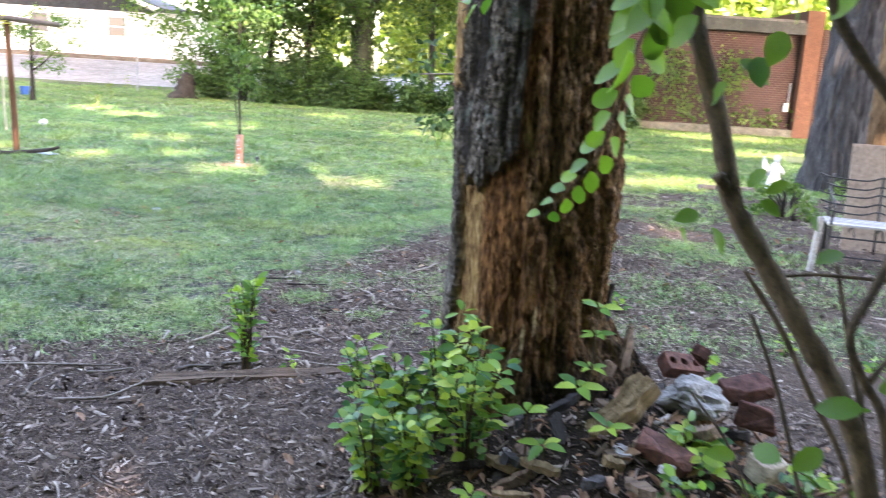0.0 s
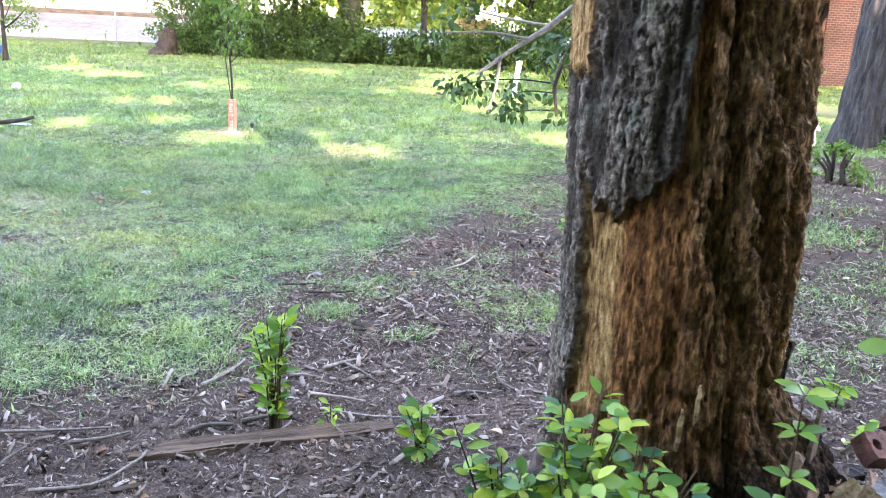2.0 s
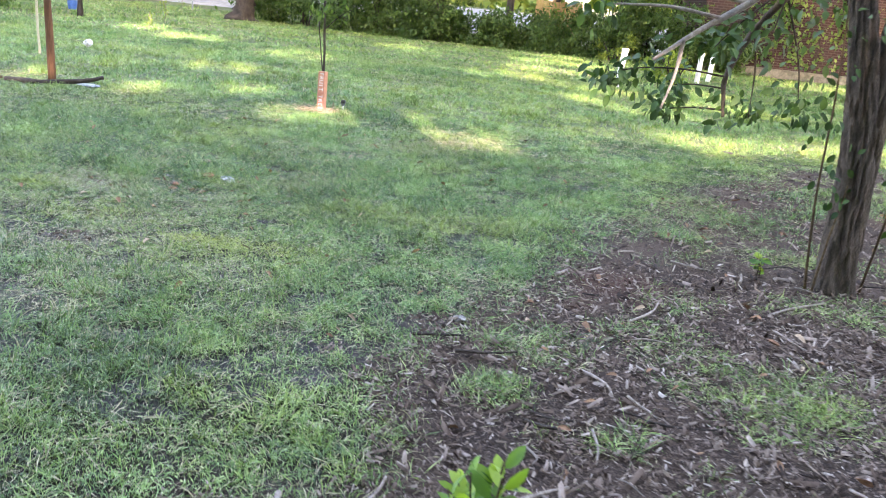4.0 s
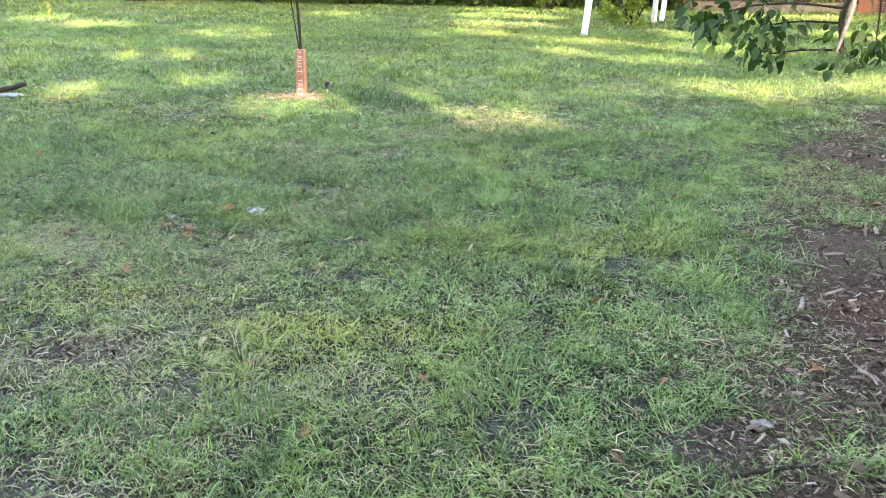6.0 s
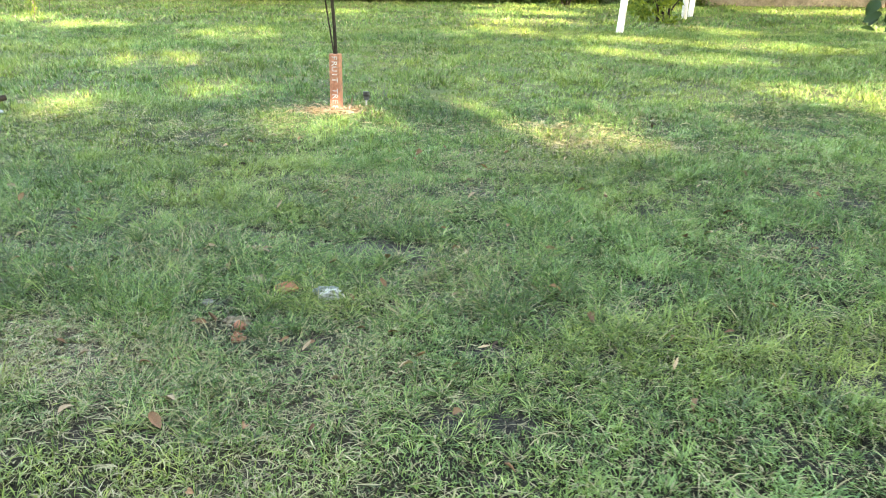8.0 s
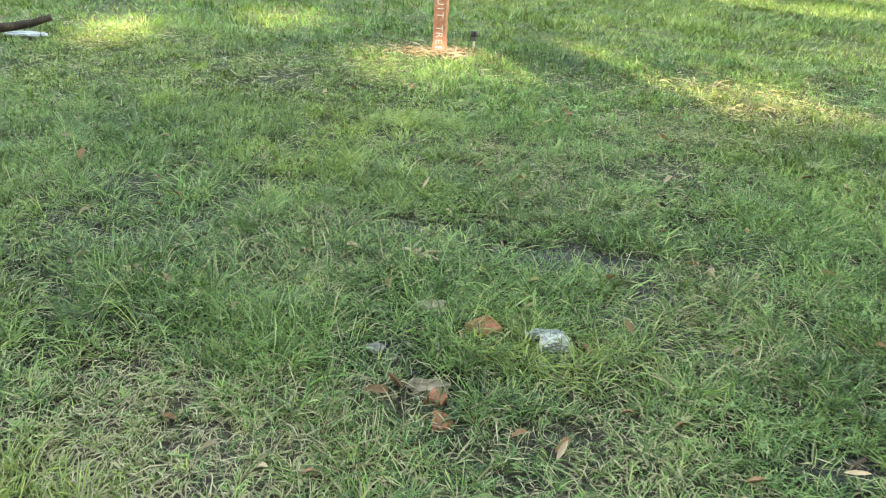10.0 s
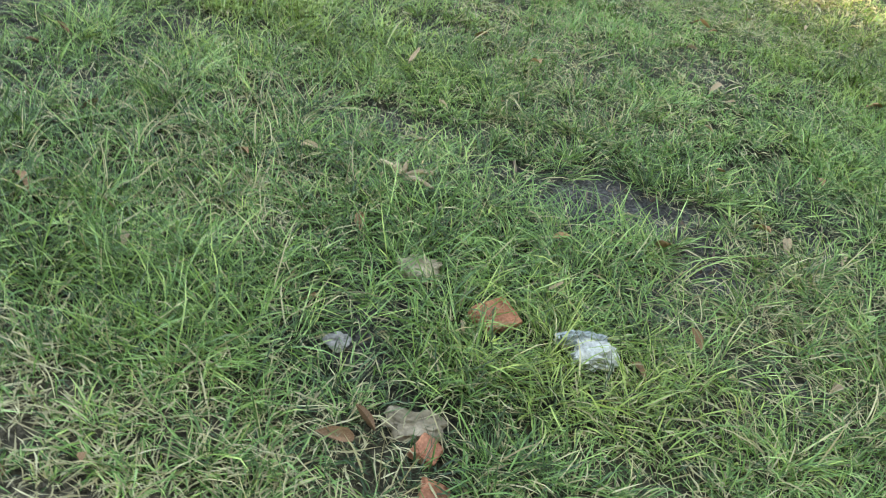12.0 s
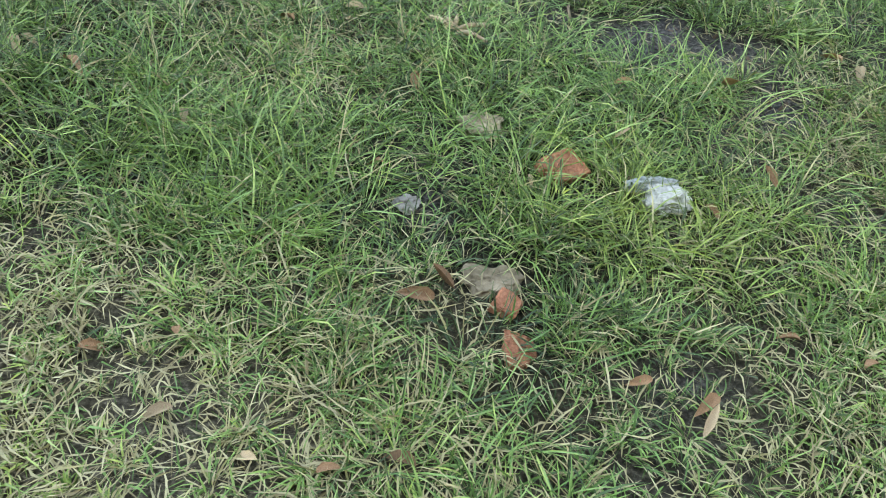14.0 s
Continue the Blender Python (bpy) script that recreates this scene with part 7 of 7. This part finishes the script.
tagged(part("brick_piece", angular((0.04, 0.04, 0.025), 53, 3), BRICK_ORANGE, None, at=pose(*on(-1.81, 5.88, 0.005), 15, 0, 60)), "broken piece of orange-red brick in the grass", "brick", "bricks in the grass")
wad = thing("paper_scrap", on(-1.51, 6.135, 0.016), "torn white paper scrap with a grey film edge", "litter")
part("paper", crumple((0.042, 0.034, 0.022), 54, levels=2), PAPER, wad)
part("film", crumple((0.05, 0.014, 0.014), 55, levels=2), BLUEGREY, wad, "crumpled grey plastic film", at=pose(-0.02, 0.03, 0.008, 0, 0, 8))
for x, y, s, k in ((-1.82, 6.32, (0.04, 0.034, 0.016), 56), (-1.83, 5.93, (0.042, 0.028, 0.013), 57), (-1.96, 6.085, (0.02, 0.016, 0.01), 58), (0.37, 3.87, (0.028, 0.02, 0.014), 59)):
    tagged(part("stone", crumple(s, k), TANROCK if k in (56, 57) else ROCK, None, at=pose(*on(x, y, 0.004))), "small pale stone half hidden in the grass", "stone", "stones in the grass")
seedpods = thing("twig_cluster", on(-1.86, 6.63, 0.012), "small cluster of pale broken twigs in the grass", "twigs")
for a, ln in ((20, 0.07), (80, 0.06), (140, 0.065), (-35, 0.08), (110, 0.05)):
    d = np.array([math.cos(radians(a)), math.sin(radians(a)), 0.12]) * ln
    part("twig", tube(bend([d * 0.1, d * 0.5 + (0, 0, 0.008), d], 4), np.linspace(0.007, 0.004, 9), 6, 0.1, a & 7), TANLEAF, seedpods, soft=True)
rg = np.random.default_rng(27)
for i in range(420):
    x, y = rg.normal(2.25, 0.5), rg.normal(0.3, 0.38)
    if math.hypot(x - SX, y - SY) > 0.45 and x > 1.2:
        dry_leaf(x, y, rg.uniform(0.03, 0.075), int(rg.integers(0, 4)), rg.uniform(0.008, 0.03), group="")
for i in range(22):
    x, y = rg.normal(2.2, 0.35), rg.normal(0.22, 0.2)
    if math.hypot(x - SX, y - SY) > 0.5:
        ch = thing("wood_chunk", on(x, y, 0.012), "pale split wood chunk in the litter", "wood", "wood chunks")
        part("chunk", slab(rg.uniform(0.06, 0.15), rg.uniform(0.03, 0.06), rg.uniform(0.015, 0.03), 200 + i), (PALEWOOD, ROTBOARD, WEATHERED)[i % 3], ch, at=pose(0, 0, 0.012, rg.uniform(70, 95), 0, rg.uniform(0, 360)))
for i in range(150):
    a_, q_ = i * 2.4, 0.35 + 0.85 * ((i * 37 % 150) / 150)
    x, y = 2.1 + q_ * math.cos(a_), 0.45 + 0.8 * q_ * math.sin(a_)
    if math.hypot(x - SX, y - SY) > 0.42 and y < 1.2:
        dry_leaf(x, y, 0.05 + 0.03 * (i % 3) / 2, i % 4, 0.02, group="")
for x, y, s, k in ((-0.98, 6.66, 0.065, 0), (-0.94, 6.65, 0.06, 2), (-1.3, 6.52, 0.06, 1), (-1.94, 6.4, 0.05, 1), (-2.35, 6.29, 0.05, 2), (-2.69, 6.46, 0.06, 2), (-2.39, 5.75, 0.05, 0), (-1.95, 5.59, 0.055, 0),
                   (-2.14, 5.59, 0.04, 2), (-2.07, 5.575, 0.04, 0), (-2.0, 6.18, 0.045, 0), (-1.26, 6.12, 0.04, 2), (-1.37, 5.83, 0.04, 0), (-1.29, 5.78, 0.04, 0), (-1.57, 5.65, 0.06, 3), (-1.54, 6.49, 0.045, 1),
                   (-2.09, 6.69, 0.06, 2), (-2.19, 6.61, 0.05, 0), (-1.92, 5.87, 0.06, 0), (-1.89, 5.89, 0.055, 1), (-2.96, 6.92, 0.06, 2), (-2.52, 6.73, 0.06, 0), (-2.77, 6.97, 0.05, 0), (-2.68, 6.46, 0.06, 2),
                   (-1.46, 5.44, 0.05, 2), (-1.9, 5.32, 0.07, 2), (-1.9, 5.17, 0.07, 1), (-0.6, 6.64, 0.06, 0), (-0.8, 6.63, 0.045, 2), (-1.8, 6.82, 0.05, 2), (-2.08, 6.65, 0.06, 3), (-1.44, 6.13, 0.045, 0),
                   (-1.42, 4.5, 0.07, 2), (-0.67, 4.18, 0.06, 0), (-0.4, 5.15, 0.06, 0), (-2.2, 8.1, 0.07, 0), (0.74, 9.6, 0.07, 0), (-1.62, 5.74, 0.04, 0), (-1.2, 5.6, 0.045, 1), (-2.25, 5.66, 0.05, 2), (-1.53, 5.72, 0.05, 0), (-1.02, 6.15, 0.04, 2), (-1.75, 6.17, 0.03, 2)):
    dry_leaf(x, y, s * 0.85, k, 0.018, ("curled reddish dry leaf in the grass", "brown dry leaf in the grass", "pale tan dry leaf in the grass", "long narrow tan leaf in the grass")[k], "leaves in the grass")
for x, y in ((-2.21, 8.23), (0.74, 9.60)):
    ob = new("dark_leaf", DARK_MESH)
    ob.matrix_basis = facing((x, y, float(gz(x, y)) + 0.02), (0.8, -0.4, 0.5), (0.1, -0.6, 1), 0.045)
    tagged(ob, "curled blackened leaf standing in the grass", "leaf", "dark leaves")
rg = np.random.default_rng(23)
for i in range(130):
    x, y = rg.uniform(-4.2, 1.2), rg.uniform(2.8, 9.0)
    if cover(np.array([x]), np.array([y]))[0] > 0.2:
        dry_leaf(x, y, rg.uniform(0.025, 0.06), int(rg.integers(0, 4)), 0.03)

k = len(LEAF_S)
tagged(new("leaf_litter", mesh_of("leaf_litter", np.array(LITTER).reshape(-1, 3), (np.arange(len(LITTER))[:, None, None] * k + LEAF_F[None]).reshape(-1, 3), DRYLEAF, True)), "scattered dry brown leaves on the soil", "leaf litter", kind="stuff")

# ---------------------------------------------------------------- leafy stems close to the path's start
def vine(points, r, leaves, sizes, meshes, label, name, seed, mat_=BARK_GREEN, up0=(0, -0.5, 0.8)):
    rg = np.random.default_rng(seed)
    ln = bend(points, 8)
    ob = thing(name, tuple(ln[0]), label, "branch")
    part("stem", tube(ln - ln[0], np.linspace(r, r * 0.4, len(ln)), 8, 0.08, seed), mat_, ob, soft=True)
    for i in range(leaves):
        s = (i + 0.6) / leaves
        k = min(int(s * (len(ln) - 1)), len(ln) - 2)
        t = unit(ln[k + 1] - ln[k])
        side = unit(np.cross(t, (0.0, -1.0, 0.3))) * (1 if i % 2 else -1)
        d = side * 0.7 + t * 0.9 + rg.normal(0, 0.15, 3)
        leaf_on(ob, meshes[i % 2], Vector(ln[k] - ln[0]) + Vector(side) * 0.008, d, np.array(up0) + rg.normal(0, 0.2, 3), sizes[0] + (sizes[1] - sizes[0]) * s)
    return ob


vine(((1.85, -0.99, 1.78), (1.83, -0.94, 1.73), (1.82, -0.89, 1.66), (1.82, -0.74, 1.54), (1.82, -0.58, 1.43), (1.78, -0.48, 1.33), (1.72, -0.37, 1.23)), 0.003, 32, (0.1, 0.046), (VINE_A, VINE_B), "green leafy vine shoot hanging in front of the trunk", "vine_shoot", 3, up0=(-0.2, -1.0, 0.45))
vine(((1.95, -1.0, 2.0), (1.7, -0.9, 1.86), (1.6, -0.4, 1.78), (1.5, -0.12, 1.73)), 0.004, 14, (0.07, 0.065), (VINE_A, VINE_B), "green leafy twig hanging over the trunk", "vine_shoot", 4)
tall = thing("shrub", (2.36, -1.06, 0.02), "bare-stemmed shrub with crooked brown stems and sparse leaves", "shrub")
T0 = np.array((2.36, -1.06, 0.02))
for pts, r in ((((2.42, -1.08, 0.0), (2.34, -1.04, 0.5), (2.27, -1.02, 0.91), (2.2, -0.99, 1.07), (2.12, -0.97, 1.19), (2.05, -0.94, 1.3), (2.0, -0.93, 1.38), (1.97, -0.9, 1.51), (1.93, -0.88, 1.63), (1.91, -0.86, 1.72), (1.88, -0.84, 1.95), (1.95, -0.8, 2.2)), 0.024),
               (((2.0, -0.93, 1.38), (1.985, -0.935, 1.4), (1.965, -0.94, 1.425)), 0.016),
               (((2.5, -1.0, 0.0), (2.35, -0.95, 0.6), (2.34, -0.85, 0.79), (2.31, -0.83, 0.88), (2.24, -0.8, 1.0), (2.18, -0.78, 1.11), (2.1, -0.76, 1.22)), 0.008),
               (((2.5, -1.02, 0.0), (2.42, -0.95, 0.6), (2.35, -0.91, 0.96), (2.31, -0.89, 1.04), (2.27, -0.88, 1.13), (2.32, -0.85, 1.23), (2.4, -0.8, 1.4)), 0.012),
               (((2.31, -0.89, 1.04), (2.38, -0.86, 1.12), (2.47, -0.83, 1.25)), 0.008), (((2.44, -0.68, 1.2), (2.29, -0.66, 1.2), (2.21, -0.66, 1.19)), 0.005),
               (((2.05, -1.0, 1.85), (2.11, -0.96, 1.73), (2.14, -0.97, 1.67), (2.21, -0.99, 1.58), (2.32, -1.0, 1.42)), 0.013),
               (((2.34, -1.04, 0.5), (2.44, -1.0, 0.9), (2.5, -0.95, 1.25)), 0.009), (((2.27, -1.02, 0.91), (2.2, -0.9, 0.75), (2.15, -0.8, 0.62)), 0.006), (((2.46, -0.7, 0.0), (2.4, -0.6, 0.5), (2.32, -0.5, 0.85), (2.24, -0.45, 1.05)), 0.007),
               (((2.55, -0.75, 0.0), (2.52, -0.65, 0.6), (2.42, -0.6, 1.0), (2.38, -0.55, 1.2)), 0.008), (((2.4, -0.55, 0.05), (2.36, -0.4, 0.4), (2.3, -0.3, 0.62), (2.2, -0.2, 0.75)), 0.005), (((2.6, -0.5, 0.0), (2.62, -0.4, 0.5), (2.6, -0.3, 0.9)), 0.006)):
    ln = bend(pts, 5)
    part("stem", tube(ln - T0, np.linspace(r, r * 0.8, len(ln)) * 0.86 * (1 + 0.1 * np.sin(np.arange(len(ln)) * 2.3)), 12, 0.13, int(r * 999)), BARK_GREEN, tall, soft=True)
rg = np.random.default_rng(8)
for p, s in (((2.04, -0.97, 1.44), 0.06), ((2.03, -0.98, 1.39), 0.055), ((2.08, -0.97, 1.42), 0.055), ((2.1, -0.96, 1.39), 0.05), ((1.95, -0.99, 1.34), 0.065), ((1.93, -0.98, 1.36), 0.06), ((1.96, -0.98, 1.32), 0.06), ((1.9, -0.98, 1.33), 0.05),
             ((2.18, -0.99, 1.31), 0.07), ((2.13, -0.95, 1.36), 0.05), ((2.23, -1.05, 1.05), 0.1), ((2.26, -1.03, 1.08), 0.08), ((1.98, -0.93, 1.62), 0.09), ((2.01, -0.93, 1.63), 0.08), ((1.96, -0.95, 1.58), 0.08), ((2.03, -0.98, 1.67), 0.09),
             ((1.77, -1.07, 1.69), 0.11), ((1.76, -1.09, 1.62), 0.11), ((1.81, -1.07, 1.7), 0.1), ((1.87, -1.05, 1.68), 0.09), ((1.72, -1.0, 1.75), 0.1), ((2.0, -1.05, 1.74), 0.1), ((2.08, -1.02, 1.76), 0.1), ((2.14, -1.0, 1.75), 0.1), ((1.82, -1.1, 1.74), 0.11),
             ((2.12, -0.98, 1.2), 0.06), ((2.3, -0.9, 1.0), 0.07), ((2.22, -0.95, 0.93), 0.09), ((2.17, -0.9, 0.88), 0.09), ((2.28, -0.95, 0.86), 0.08), ((2.1, -0.85, 0.86), 0.08), ((2.05, -0.8, 0.83), 0.07)):
    a = rg.uniform(0, 6.28)
    leaf_on(tall, (VINE_A, VINE_B)[rg.integers(0, 2)], Vector(np.array(p) - T0), (math.cos(a), 0.4 * math.sin(a), rg.uniform(-0.8, 0.2)), (rg.normal(0, 0.4), -0.7, 0.6), s * 0.78)
# unseen crown added over the shrub to shade trunk and rubble
crown_rg = np.random.default_rng(91)
n = 7000
p = np.stack([crown_rg.uniform(1.35, 3.6, n), crown_rg.uniform(-1.6, 1.9, n), crown_rg.normal(2.55, 0.28, n).clip(2.1, 3.4)], -1)
p = p[(np.hypot(p[:, 0] - SX, p[:, 1] - SY) > 0.5) & unshaded(p)]
n = len(p)
v, f = leaf_cloud(p - T0, crown_rg.normal(0, 1, (n, 3)) + (0, 0, -0.4), crown_rg.normal(0, 0.5, (n, 3)) + (0, 0, 1), crown_rg.uniform(0.09, 0.16, n), 0.6, plain=True)
part("crown", mesh_of("crown", v, f, LEAF_HEDGE), LEAF_HEDGE, tall)
# more unseen foliage with its stems, added at the side to shade the rubble
n = 2600
p = np.stack([crown_rg.normal(3.75, 0.36, n).clip(3.15, 5), crown_rg.normal(-0.45, 0.42, n), 0.45 + 1.9 * crown_rg.random(n) ** 0.8], -1)
p = p[(fbm(p[:, 0] * 3 + p[:, 2], p[:, 1] * 3 + p[:, 2] * 2, 12, 3) > 0.44) & unshaded(p)]
n = len(p)
v, f = leaf_cloud(p - T0, crown_rg.normal(0, 1, (n, 3)) + (0, 0, -0.5), crown_rg.normal(0, 0.5, (n, 3)) + (0, 0, 1), crown_rg.uniform(0.06, 0.1, n), 0.6)
part("lower_foliage", mesh_of("lower_foliage", v, f, LEAF_HEDGE), LEAF_HEDGE, tall)
for pts in (((2.8, -1.0, 0.0), (3.3, -0.7, 0.9), (3.6, -0.4, 1.7), (3.7, -0.3, 2.3)), ((2.8, -1.1, 0.0), (3.4, -0.9, 0.8), (3.9, -0.8, 1.6), (4.0, -0.7, 2.3)), ((2.8, -0.9, 0.0), (3.3, -0.4, 0.7), (3.5, 0.1, 1.4), (3.6, 0.3, 2.2))):
    ln = bend(pts, 6)
    part("stem", tube(ln - T0, np.linspace(0.014, 0.006, len(ln)), 7, 0.12, 4), BARK_GREEN, tall, soft=True)
